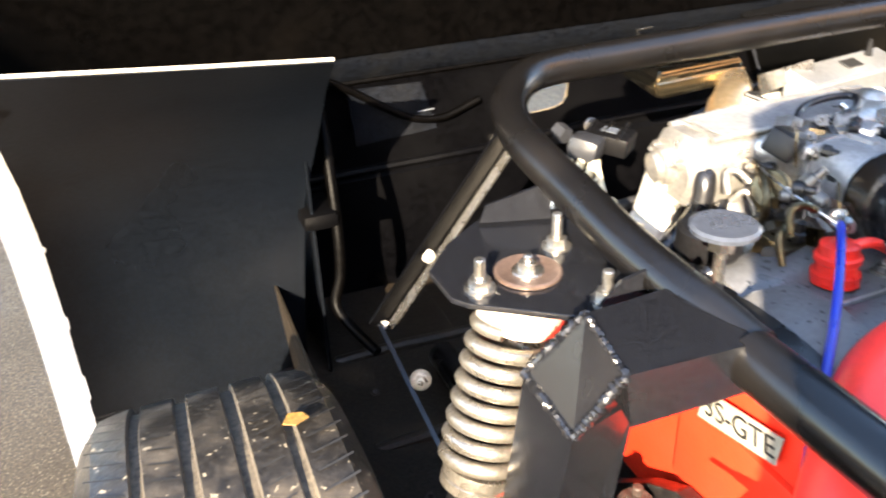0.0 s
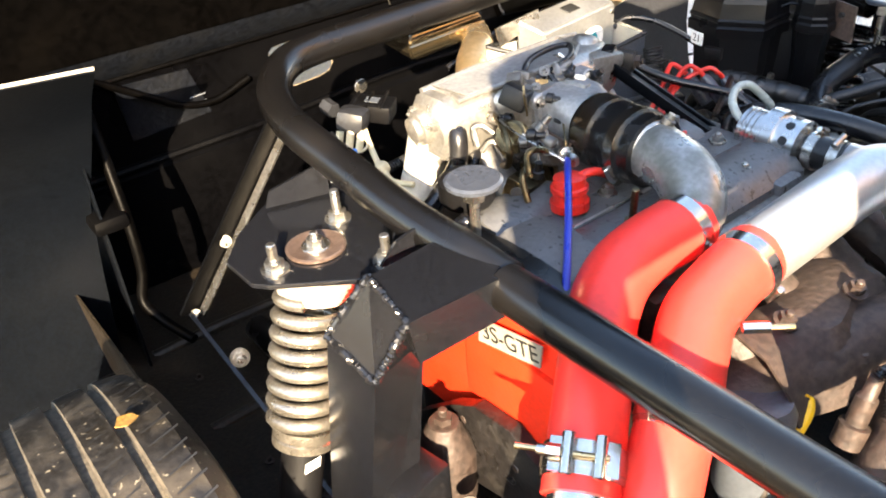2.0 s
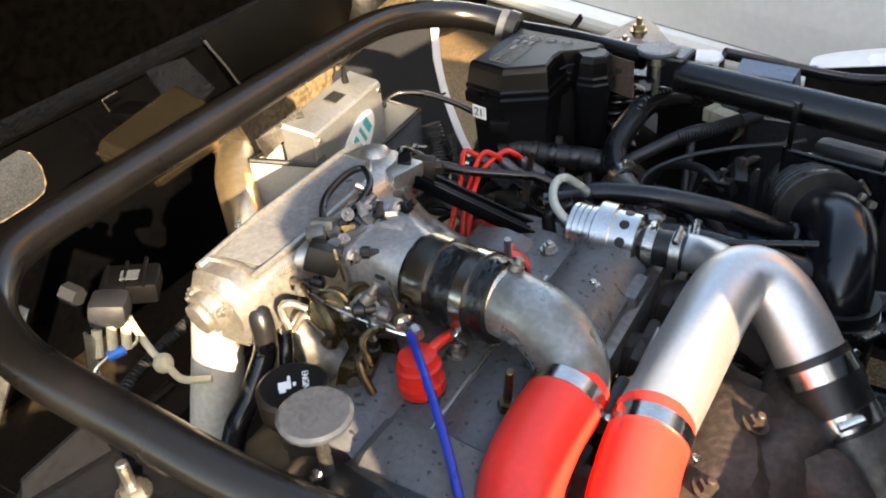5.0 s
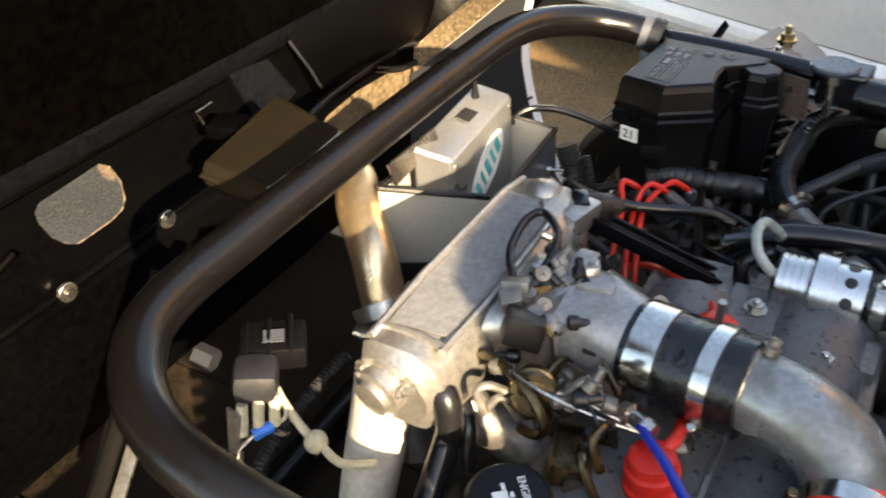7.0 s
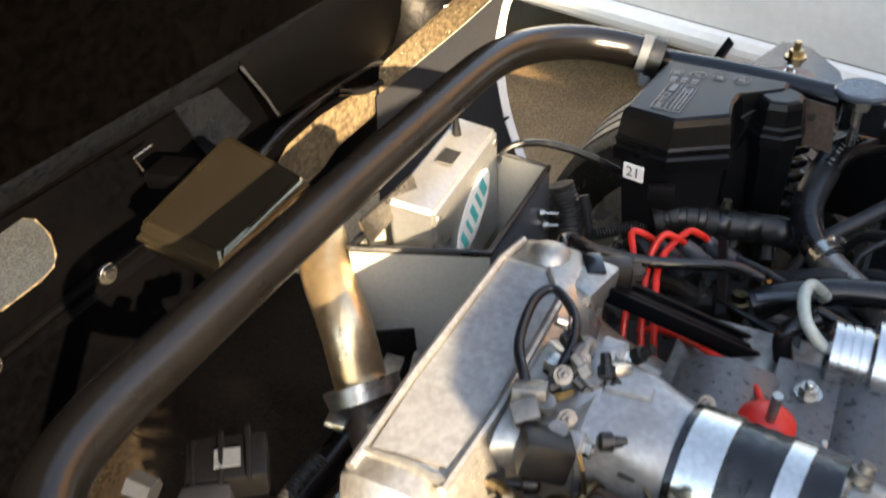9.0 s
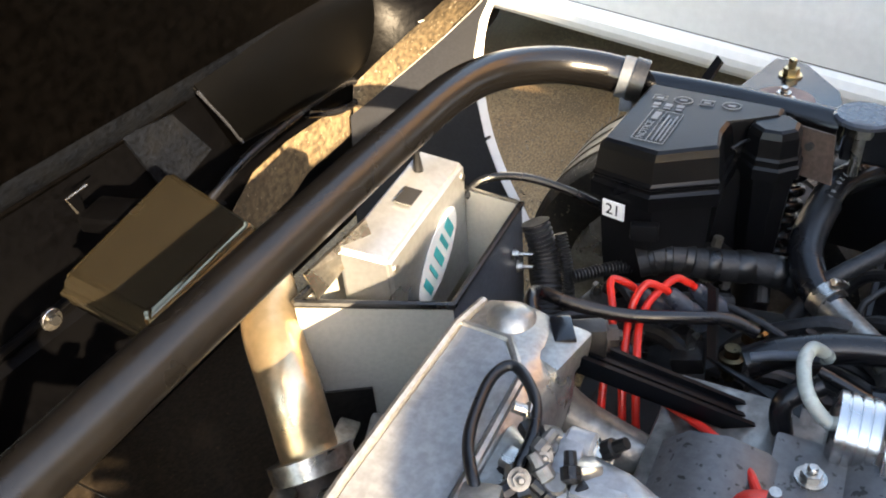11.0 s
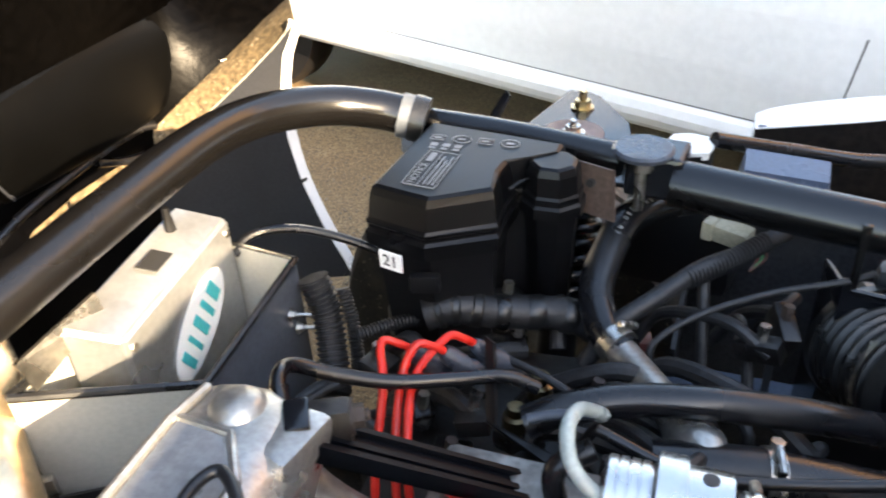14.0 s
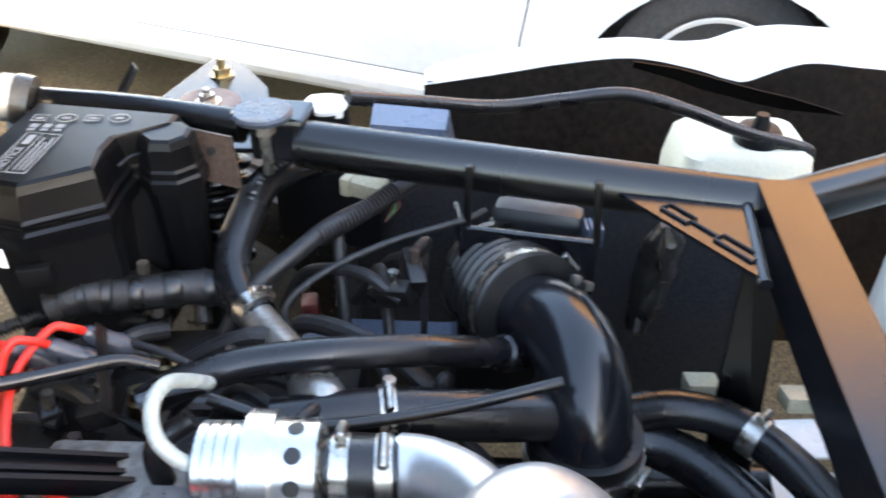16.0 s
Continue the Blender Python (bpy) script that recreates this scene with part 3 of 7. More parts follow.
def clamshell():
    root = thing("rear_clamshell", (0, 1.0, 0.25), "opened rear bodywork shell, black inside with white outer edges", "car bodywork")
    Y = 0.88
    hole1 = [(-0.034, 0.649), (-0.017, 0.635), (-0.006, 0.602), (-0.009, 0.569), (-0.02, 0.554), (-0.046, 0.547), (-0.113, 0.544), (-0.132, 0.556), (-0.150, 0.579), (-0.161, 0.612), (-0.160, 0.632), (-0.149, 0.642)]
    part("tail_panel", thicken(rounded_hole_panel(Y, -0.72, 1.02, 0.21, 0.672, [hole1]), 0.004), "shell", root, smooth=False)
    rim = [V(x, Y - 0.001, z) for x, z in hole1]
    part("hole_rim", sweep(bmesh.new(), spline(rim + rim[:1], 3), 0.0022, 6), "raw_sunlit_fibre", root, "pale cut edge of the opening")
    # worn ledge above the tail panel, then the deck that stands up behind it
    xs = [-0.72 + 0.06 * k for k in range(30)]
    part("ledge", thicken(loft([[(x, Y, 0.672 + 0.006 * noise.noise(V(x * 7, 1, 0))), (x, Y - 0.012, 0.684), (x, Y - 0.034 + 0.004 * noise.noise(V(x * 11, 5, 0)), 0.712), (x, Y - 0.04, 0.73)] for x in xs], closed=False), 0.004), "blue_black", root)
    part("ledge_groove", hose([(-0.7, Y - 0.004, 0.668), (-0.2, Y - 0.004, 0.669), (0.4, Y - 0.004, 0.674)], 0.006, 8), "deck", root)
    deck = []
    for x in [-1.15 + 0.1 * k for k in range(26)]:
        bow = 0.03 * math.cos(x * 1.3)
        deck.append([(x, 0.838, 0.73), (x, 0.80 + bow, 0.80), (x, 0.76 + bow, 0.93), (x, 0.69 + bow, 1.15), (x, 0.55 + bow, 1.45), (x, 0.42, 1.65)])
    part("deck_skin", thicken(loft([[(x, y + 0.03, z + 0.01) for x, y, z in r] for r in deck], closed=False), 0.004), "white", root, "white painted outer skin")
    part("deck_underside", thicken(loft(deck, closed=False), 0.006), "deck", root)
    # moulded pod hanging from the deck above the tail panel
    pod = []
    for x0, x1, y, zt, zl in ((0.408, 0.479, 0.85, 0.692, 0.563), (0.47, 0.56, 0.842, 0.70, 0.558), (0.60, 0.68, 0.836, 0.706, 0.554), (0.74, 0.80, 0.83, 0.708, 0.553), (0.84, 0.89, 0.828, 0.702, 0.566), (0.91, 0.945, 0.83, 0.69, 0.586), (0.96, 0.975, 0.84, 0.672, 0.61), (0.99, 0.995, 0.86, 0.65, 0.63)):
        pod.append([V(x0 - 0.01, Y - 0.02, zt + 0.05), V(x0, y + 0.006, zt + 0.012), V(x0 + 0.003, y, zt)] + [V(x0 + (x1 - x0) * t, y - 0.012 * math.sin(t * 3.1), zt + (zl - zt) * t) for t in (0.2, 0.4, 0.6, 0.8)] + [V(x1 - 0.002, y, zl + 0.006), V(x1, y + 0.006, zl), V(x1 + 0.005, Y + 0.002, zl - 0.012)])
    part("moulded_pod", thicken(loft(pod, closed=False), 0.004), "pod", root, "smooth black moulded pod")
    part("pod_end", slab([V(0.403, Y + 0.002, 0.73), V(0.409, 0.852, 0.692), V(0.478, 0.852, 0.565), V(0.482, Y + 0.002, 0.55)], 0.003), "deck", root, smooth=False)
    # Lighter grey line that paints the sheen along the pod's crease
    part("pod_crease", hose([(0.409, 0.847, 0.69), (0.445, 0.842, 0.625), (0.479, 0.847, 0.564)], 0.0035, 8), "far_liner", root, "soft crease with a painted sheen")
    part("lower_ridge", hose([(-0.70, Y - 0.008, 0.487), (-0.2, Y - 0.008, 0.489), (0.1, Y - 0.008, 0.502), (0.4, Y - 0.008, 0.50)], 0.009, 8), "shell", root)
    part("lower_step", thicken(loft([[(x, Y - 0.002, 0.478), (x, Y - 0.016, 0.47), (x, Y - 0.018, 0.30), (x, Y - 0.003, 0.22)] for x in (-0.70, -0.3, 0.1, 0.42)], closed=False), 0.003), "shell", root)
    part("tail_skirt", thicken(loft([[(x, Y, 0.21), (x, Y + 0.1, 0.19), (x, Y + 0.2, 0.2)] for x in (-0.72, 1.02)], closed=False), 0.004), "shell", root)
    # Outline of the sunlit patch, painted as a paler sheet on the panel
    bare = [(0.43, 0.39), (0.435, 0.44), (0.512, 0.482), (0.62, 0.492), (0.75, 0.485), (0.86, 0.468), (0.895, 0.45), (0.88, 0.42), (0.80, 0.404), (0.66, 0.40), (0.603, 0.38), (0.50, 0.372)]
    part("sunlit_patch", slab([V(x, Y - 0.009, z) for x, z in bare], 0.002), "raw_sunlit_fibre", root, "sunlit patch painted on the dusty raw glassfibre", smooth=False)
    for x, z in ((-0.168, 0.491), (0.046, 0.500)):
        w = part("mounting_washer", rod((x, Y - 0.021, z), (x, Y - 0.013, z), 0.0165, seg=24, bevel=0.001), "zinc", root)
        part("screw_head", rod((x, Y - 0.028, z), (x, Y - 0.020, z), 0.0075, seg=10), "print_black", w)
    part("backing_plate", slab([V(0.262, Y - 0.012, 0.682), V(0.365, Y - 0.012, 0.668), V(0.425, Y - 0.012, 0.575), V(0.312, Y - 0.012, 0.545)], 0.006), "blue_black", root, "dull blue-grey woven patch", smooth=False)
    # near arch liner with its white lip
    lipx = -1.045
    prof = [(0.60, 0.02), (0.62, 0.14), (0.64, 0.3), (0.645, 0.42), (0.635, 0.56), (0.585, 0.68), (0.51, 0.78), (0.45, 0.835)]
    inner = [-0.68, -0.68, -0.668, -0.655, -0.64, -0.618, -0.613, -0.612]
    rings = [[V(x0 + (lipx - x0) * t, y + 0.02 * math.sin(t * 3), z) for (y, z), x0 in zip(prof, inner)] for t in (k / 5 for k in range(6))]
    for r in rings:
        r[-1] = V(r[-1].x, 0.45, 0.834 + 0.082 * (-0.612 - r[-1].x))
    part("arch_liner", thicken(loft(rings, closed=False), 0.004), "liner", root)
    # far side panel between its lip and the tail, with the painted sunlit strip above it
    lip_far = [(0.505, 0.19), (0.522, 0.23), (0.556, 0.30), (0.590, 0.40), (0.606, 0.494), (0.605, 0.585), (0.588, 0.66), (0.556, 0.722)]
    back_far = [(0.775, 0.18), (0.78, 0.20), (0.785, 0.24), (0.795, 0.29), (0.80, 0.34), (0.81, 0.39), (0.815, 0.42), (0.82, 0.452)]
    rows = []
    for t in (0, 0.12, 0.3, 0.5, 0.75, 1):
        rows.append([V(0.903 + (bx - 0.903) * t, y + (0.862 - y) * t, z + (bz - z) * (t ** 0.9)) for (y, z), (bx, bz) in zip(lip_far, back_far)])
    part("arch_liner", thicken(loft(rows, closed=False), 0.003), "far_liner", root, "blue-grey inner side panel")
    part("liner_edge", sweep(bmesh.new(), [r[-1] + V(0, 0, 0.001) for r in rows[:5]], 0.0013, 6), "cream", root, "thin white trimmed edge")
    strip = []
    for k in range(9):
        t = k / 8
        a = V(0.907 - 0.087 * t, 0.556 + 0.30 * t, 0.722 - 0.27 * (t ** 0.9))
        b = V(1.14 - 0.30 * t ** 0.6, 0.70 + 0.15 * t, 0.715 - 0.15 * t)
        b = a.lerp(b, 0.62)
        strip.append([a.lerp(b, u) + V(0, 0, 0.010 * math.sin(3.14 * u) + 0.003 * noise.noise(V(k * 0.7, u * 5, 0))) for u in (0, 0.25, 0.5, 0.75, 1)])
    part("arch_top_inner", thicken(loft(strip, closed=False), 0.003), "raw_sunlit_fibre", root, "dusty raw glassfibre with sunlight painted in brown")
    upstand = [[r[-1] + V(0, -0.002, -0.004), r[-1].lerp(V(r[-1].x, 0.84, 0.74), 0.5) + V(0, 0.01, 0), V(r[-1].x + 0.02, 0.84, 0.745)] for r in strip]
    upstand.insert(0, [p + V(0.05, -0.02, 0.02) for p in upstand[0]])
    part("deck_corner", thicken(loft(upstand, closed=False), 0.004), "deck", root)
    for side, x, pr in ((-1, lipx, prof), (1, 0.905, lip_far)):
        lip = [V(x, y + (0.02 * math.sin(3) if side < 0 else 0), z) for y, z in pr]
        lw = 0.045 if side < 0 else 0.016
        lip_rings = [[p + V(-side * 0.004, -0.004, 0), p + V(side * lw, -0.012, 0), p + V(side * (lw + 0.004), 0.004, 0), p + V(side * lw, 0.02, 0), p + V(-side * 0.004, 0.008, 0)] for p in spline(lip, 3)]
        part("arch_lip", loft(lip_rings), "white", root, "white painted wheel arch lip")
        deep = 0.35 if side < 0 else 0.22
        outer = [[p + V(side * (lw + 0.002), 0.012, 0), p + V(side * (lw + 0.012), deep * 0.4, -0.01 if side > 0 else 0.01), p + V(0.02 * side, deep, -0.05 if side > 0 else 0.01)] for p in lip]
        part("quarter_panel", thicken(loft(outer[:-1] if side > 0 else outer, closed=False), 0.004), "white", root)
    part("lip_screw", rod((0.90, 0.588, 0.404), (0.912, 0.585, 0.404), 0.004, seg=10), "print_black", root)
    # White edge in the duller cream, its shade painted into the colour
    top_edge = [V(-1.10, 0.45, 0.875), V(-1.008, 0.45, 0.868), V(-0.80, 0.45, 0.85), V(-0.612, 0.45, 0.835)]
    part("arch_top_edge", sweep(bmesh.new(), top_edge, 0.0028, 8), "cream", root, "thin white edge, dulled to cream for shade")
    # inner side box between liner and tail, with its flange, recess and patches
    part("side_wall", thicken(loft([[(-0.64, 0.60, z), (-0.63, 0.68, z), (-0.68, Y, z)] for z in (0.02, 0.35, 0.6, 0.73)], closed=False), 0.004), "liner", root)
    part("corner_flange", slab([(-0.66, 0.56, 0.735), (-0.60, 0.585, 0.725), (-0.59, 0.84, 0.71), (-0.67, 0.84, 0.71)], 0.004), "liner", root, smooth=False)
    part("recess_bar", block((-0.625, 0.64, 0.53), (0.06, 0.10, 0.03), (0, 0, 0), 0.012), "shell", root)
    part("corner_patch", slab([(-0.49, Y - 0.008, 0.655), (-0.34, Y - 0.008, 0.65), (-0.31, Y - 0.008, 0.55), (-0.48, Y - 0.008, 0.54)], 0.004), "blue_black", root, smooth=False)
    for z in (0.578, 0.592):
        part("fixing_pin", rod((-0.35, Y - 0.012, z), (-0.318, Y - 0.016, z + 0.003), 0.0016, seg=8), "tray_dark", root)


clamshell()


def side_panel(side):
    root = thing("side_bodywork", (side * 0.9, -0.6, 0), "white edged side body panel with a dark brown inside", "car bodywork", "side body panels")
    if side > 0:
        edge = [(-0.235, 0.518, 0.06), (-0.276, 0.525, 0.085), (-0.39, 0.546, 0.10), (-0.492, 0.566, 0.09), (-0.613, 0.579, 0.09), (-0.718, 0.562, 0.12), (-0.79, 0.542, 0.18), (-0.825, 0.538, 0.21), (-0.86, 0.552, 0.21), (-0.901, 0.569, 0.19), (-0.95, 0.576, 0.18), (-1.074, 0.566, 0.19), (-1.3, 0.56, 0.19)]
        X = 1.09
    else:
        edge = [(-0.572, 0.632, 0.10), (-0.641, 0.64, 0.125), (-0.69, 0.646, 0.08), (-0.74, 0.650, 0.04), (-0.79, 0.647, 0.06), (-0.841, 0.646, 0.10), (-0.91, 0.66, 0.13), (-0.967, 0.671, 0.12), (-1.02, 0.668, 0.09), (-1.17, 0.66, 0.08), (-1.42, 0.66, 0.08)]
        X = 0.86
    line = spline([V(X, y, z) for y, z, w in edge], 4)
    wide = [p.x for p in spline([V(w, 0, 0) for y, z, w in edge], 4)]
    flip = lambda rings: [[V(side * p.x, p.y, p.z) for p in r] for r in rings]
    part("inner_skin", thicken(loft(flip([[p, p + V(-0.02, 0, -0.1), p + V(-0.08, 0, -0.3), p + V(-0.1, 0, -0.6)] for p in line]), closed=False), 0.004), "fibre", root)
    part("top_lip", loft(flip([[p + V(-0.004, 0, -0.004), p + V(-0.003, 0, 0.003), p + V(w * 0.5, 0, 0.006), p + V(w, 0, 0.003), p + V(w + 0.004, 0, -0.03), p + V(w * 0.5, 0, -0.012)] for p, w in zip(line, wide)])), "white", root, "white painted top lip")
    part("outer_skin", thicken(loft(flip([[p + V(w, 0, -0.02), p + V(w + 0.03, 0, -0.2), p + V(0.12, 0, -0.5)] for p, w in zip(line, wide)]), closed=False), 0.004), "white", root)
    if side > 0:
        part("end_strap", block((1.085, -0.252, 0.455), (0.012, 0.026, 0.14), (0, 8, 0), 0.003), "slate", root)
        vane = [[V(1.02, y, z), V(1.024, y + 0.002, z - d)] for y, z, d in ((-0.60, 0.603, 0.012), (-0.678, 0.592, 0.022), (-0.73, 0.579, 0.028), (-0.782, 0.565, 0.026), (-0.83, 0.553, 0.026), (-0.886, 0.541, 0.025), (-0.94, 0.526, 0.014), (-0.985, 0.512, 0.004))]
        part("vane", thicken(loft(vane, closed=False), 0.003), "shell", root)


side_panel(1)
side_panel(-1)


def floor_pan():
    # Dark sheets added over the ground to stand in for shade there
    root = thing("floor_pan", (0, 0, 0.2), "dusty black floor pan with pressed ribs, added to darken the space below the bay", "floor pan")
    def sheet(name, prof):
        part(name, thicken(loft([[V(x, y, z + 0.004 * noise.noise(V(x * 9, y * 9, 0))) for x, z in prof] for y in [-0.75 + 0.125 * k for k in range(15)]], closed=False), 0.004), "pan", root)
    sheet("side_sheet", ((-0.71, 0.40), (-0.70, 0.24), (-0.6, 0.21), (-0.45, 0.205), (-0.37, 0.202)))
    sheet("centre_sheet", ((-0.365, 0.198), (-0.25, 0.198), (-0.13, 0.198), (-0.02, 0.204)))
    sheet("far_sheet", ((-0.015, 0.198), (0.1, 0.2), (0.25, 0.2), (0.36, 0.205), (0.45, 0.215)))
    part("rear_tray", thicken(loft([[V(x, y, 0.205 + 0.004 * noise.noise(V(x * 9, y * 9, 4))) for x in (-0.015, 0.1, 0.22, 0.34, 0.46)] for y in [0.33 + 0.08 * k for k in range(8)]], closed=False), 0.004), "pan", root)
    for y in (0.12, 0.38, 0.64):
        part("pressed_rib", hose([(-0.62, y, 0.212), (-0.5, y, 0.214), (-0.35, y, 0.208), (-0.06, y, 0.205)], 0.012, 10), "pan", root)
    for x, y in ((-0.58, 0.25), (-0.42, 0.25), (-0.58, 0.52), (-0.42, 0.52), (-0.2, 0.25), (-0.2, 0.52)):
        bolt(root, (x, y, 0.209), (0, 0, 1), 0.008, 0.014, "rust")


floor_pan()


# ---- chassis ----
def chassis():
    root = thing("chassis_frame", (0, 0, 0.2), "black painted tubular steel chassis frame round the engine", "chassis")
    R = 0.0225
    hoop = [V(-0.452, -0.20, 0.735), V(-0.459, -0.139, 0.745), V(-0.467, -0.047, 0.756), V(-0.470, 0.049, 0.772), V(-0.474, 0.145, 0.789), V(-0.468, 0.205, 0.80), V(-0.448, 0.254, 0.812), V(-0.406, 0.292, 0.823), V(-0.35, 0.308, 0.825), V(-0.27, 0.311, 0.825), V(-0.189, 0.312, 0.826), V(-0.017, 0.312, 0.829), V(0.148, 0.311, 0.831), V(0.25, 0.309, 0.831), V(0.32, 0.300, 0.826), V(0.375, 0.278, 0.818), V(0.42, 0.243, 0.807), V(0.444, 0.203, 0.796), V(0.452, 0.178, 0.789), V(0.4555, 0.152, 0.782)]
    part("rear_hoop", sweep(bmesh.new(), spline(hoop, 5), R, 24), "tube", root)
    part("hoop_leg", hose([(0.470, 0.156, 0.772), (0.464, 0.05, 0.769), (0.442, -0.075, 0.766)], 0.0185, 18), "tube", root)
    part("leg_tab", slab([V(0.552, 0.108, 0.732), V(0.532, 0.096, 0.732), V(0.572, 0.078, 0.768), V(0.587, 0.087, 0.769)], 0.004), "paint", root, smooth=False)
    c0, c1 = V(0.4512, 0.1775, 0.7889), V(0.4538, 0.164, 0.7853)
    part("hoop_band", lathe(c0, c1, [(0, R - 0.001), (0, R + 0.003), (1, R + 0.003), (1, R - 0.001)]), "tray_dark", root, "pale grey clamp band")
    part("band_ear", block(c0.lerp(c1, 0.5) + V(-0.012, -0.006, -0.028), (0.016, 0.016, 0.02), (0, 20, 10), 0.003), "tray_dark", root)
    part("hoop_collar", lathe(c1, V(0.456, 0.148, 0.781), [(0, R - 0.001), (0, R + 0.005), (1, R + 0.005), (1, R - 0.001)]), "rubber", root)
    # near tower: square column, mitred corner and arm to the rail
    top = [V(-0.566, -0.128, 0.762), V(-0.582, -0.212, 0.762), V(-0.464, -0.213, 0.757), V(-0.446, -0.115, 0.757)]
    low = [V(-0.603, -0.094, 0.69), V(-0.606, -0.184, 0.69)]
    part("tower_arm", loft([[top[0], top[1], top[1] + V(0.012, 0.004, -0.055), top[0] + V(0.012, 0, -0.055)], [top[3], top[2], top[2] + V(0, 0.003, -0.05), top[3] + V(0, 0, -0.05)]]), "paint", root, smooth=False)
    part("mitre_plate", loft([[top[0] + V(0, 0, 0.001), top[1] + V(0, 0, 0.001), top[1] + V(0.03, 0.01, -0.05), top[0] + V(0.03, 0.01, -0.05)], [low[0], low[1], low[1] + V(0.06, 0.02, 0), low[0] + V(0.06, 0.02, 0)]]), "paint", root, "mitred corner plate with weld beads", smooth=False)
    foot = [V(-0.645, -0.05, 0.2), V(-0.652, -0.135, 0.2), V(-0.575, -0.13, 0.2), V(-0.57, -0.05, 0.2)]
    head = [low[0], low[1], V(-0.535, -0.165, 0.69), V(-0.53, -0.09, 0.69)]
    part("tower_column", loft([foot, head]), "paint", root, smooth=False)
    def weld(a, b, n, r=0.0042):
        rnd = random.Random(int(abs(a[0] * 9999)))
        pts = [Vector(a).lerp(Vector(b), k / (3 * n)) + Vector([rnd.uniform(-1, 1) * 0.0006 for _ in range(3)]) for k in range(3 * n + 1)]
        return part("weld_bead", sweep(bmesh.new(), pts, [r * (1.15 if k % 3 == 1 else 0.75) * rnd.uniform(0.85, 1.2) for k in range(3 * n + 1)], 8), "paint", root)
    weld(low[0], low[1], 16); weld(top[0], low[0], 13); weld(top[1], low[1], 13); weld(top[0], top[1], 14, 0.003)
    weld(top[2] + V(0, -0.002, 0), top[2] + V(0.004, 0, -0.048), 7)
    weld(V(-0.47, -0.115, 0.757), V(-0.43, -0.11, 0.757), 8)
    # near rail forwards
    part("side_rail", rod((-0.462, -0.205, 0.738), (-0.470, -0.70, 0.745), 0.024, seg=24), "tube", root)
    part("tower_foot", block((-0.565, -0.16, 0.475), (0.07, 0.05, 0.09), (0, 0, 10), 0.006), "paint", root)
    # far tower box and rail
    part("tower_box", block((0.468, -0.110, 0.748), (0.052, 0.06, 0.05), (0, 0, -6), 0.005), "paint", root, smooth=False)
    part("side_rail", rod((0.4525, -0.13, 0.741), (0.3716, -0.60, 0.729), 0.0255, seg=32), "tube", root)
    part("side_rail", rod((0.366, -0.62, 0.729), (0.523, -0.95, 0.729), 0.0255, seg=32), "tube", root)
    # cross bar at the bulkhead with its gusset
    bar = [V(0.375, -0.592, 0.755), V(0.375, -0.642, 0.755), V(0.375, -0.642, 0.705), V(0.375, -0.592, 0.705)]
    part("cross_bar", loft([bar, [p + V(-0.75, 0.056, -0.002) for p in bar]]), "paint", root, "square cross bar in gloss black paint", smooth=False)
    g = [V(0.370, -0.459, 0.735), V(0.358, -0.585, 0.735), V(0.230, -0.566, 0.735)]
    part("gusset", slab(g, -0.004), "paint", root, smooth=False)
    for t0, t1 in ((0.22, 0.40), (0.58, 0.82)):
        q0, q1 = (g[0].lerp(g[2], t) + V(0.003, -0.012, 0.0055) for t in (t0, t1))
        o2 = V(0.0075, -0.011, 0)
        part("gusset_slot", sweep(bmesh.new(), [q0, q0 + o2, q1 + o2, q1, q0], 0.0016, 6), "print_black", root, "dark slot outline")
    q0, q1 = (g[0].lerp(g[2], t) + V(0.0065, -0.0175, 0.0055) for t in (0.40, 0.58))
    part("gusset_slot", sweep(bmesh.new(), [q0, q1], 0.0016, 6), "print_black", root)
    part("gusset_bead", hose([g[2] + V(0.0, 0.004, 0.002), g[1] + V(0, 0.004, 0.002)], 0.006, 8), "paint", root)
    part("gusset_bead", hose([g[0] + V(0.006, 0, 0.004), g[1] + V(0.012, 0, 0.004)], 0.005, 8), "paint", root)
    # strut mount plates with their stiffeners
    for s in (-1, 1):
        P = [V(s * 0.637, 0.045, 0.728), V(s * 0.636, -0.01, 0.728), V(s * 0.625, -0.026, 0.728), V(s * 0.548, -0.085, 0.728), V(s * 0.462, -0.095, 0.728), V(s * 0.455, 0.115, 0.728), V(s * 0.545, 0.13, 0.728), V(s * 0.60, 0.09, 0.728)]
        if s > 0:
            P = [V(0.703, 0.03, 0.728), V(0.703, 0.004, 0.728), V(0.69, -0.014, 0.728), V(0.618, -0.061, 0.728), V(0.462, -0.095, 0.728), V(0.455, 0.115, 0.728), V(0.54, 0.095, 0.728), V(0.578, 0.064, 0.728)]
        part("strut_plate", slab(P if s < 0 else P[::-1], -0.006 if s < 0 else -0.006, 0.0015), "paint", root, smooth=False)
        part("plate_rib", slab([V(s * 0.552, 0.115, 0.732), V(s * 0.478, 0.092, 0.732), V(s * 0.478, 0.092, 0.775), V(s * 0.545, 0.113, 0.752)], 0.004), "paint", root, smooth=False)
        part("plate_rib", slab([V(s * 0.525, -0.082, 0.732), V(s * 0.455, -0.092, 0.732), V(s * 0.455, -0.092, 0.772), V(s * 0.505, -0.085, 0.755)], 0.004), "paint", root, smooth=False)
    # lower frame hidden in the shade
    for x in (-0.44, 0.42):
        part("lower_rail", rod((x, -0.75, 0.24), (x, 0.55, 0.24), 0.025, seg=16), "tube", root)
    part("lower_cross", rod((-0.44, 0.5, 0.24), (0.42, 0.5, 0.24), 0.025, seg=16), "tube", root)
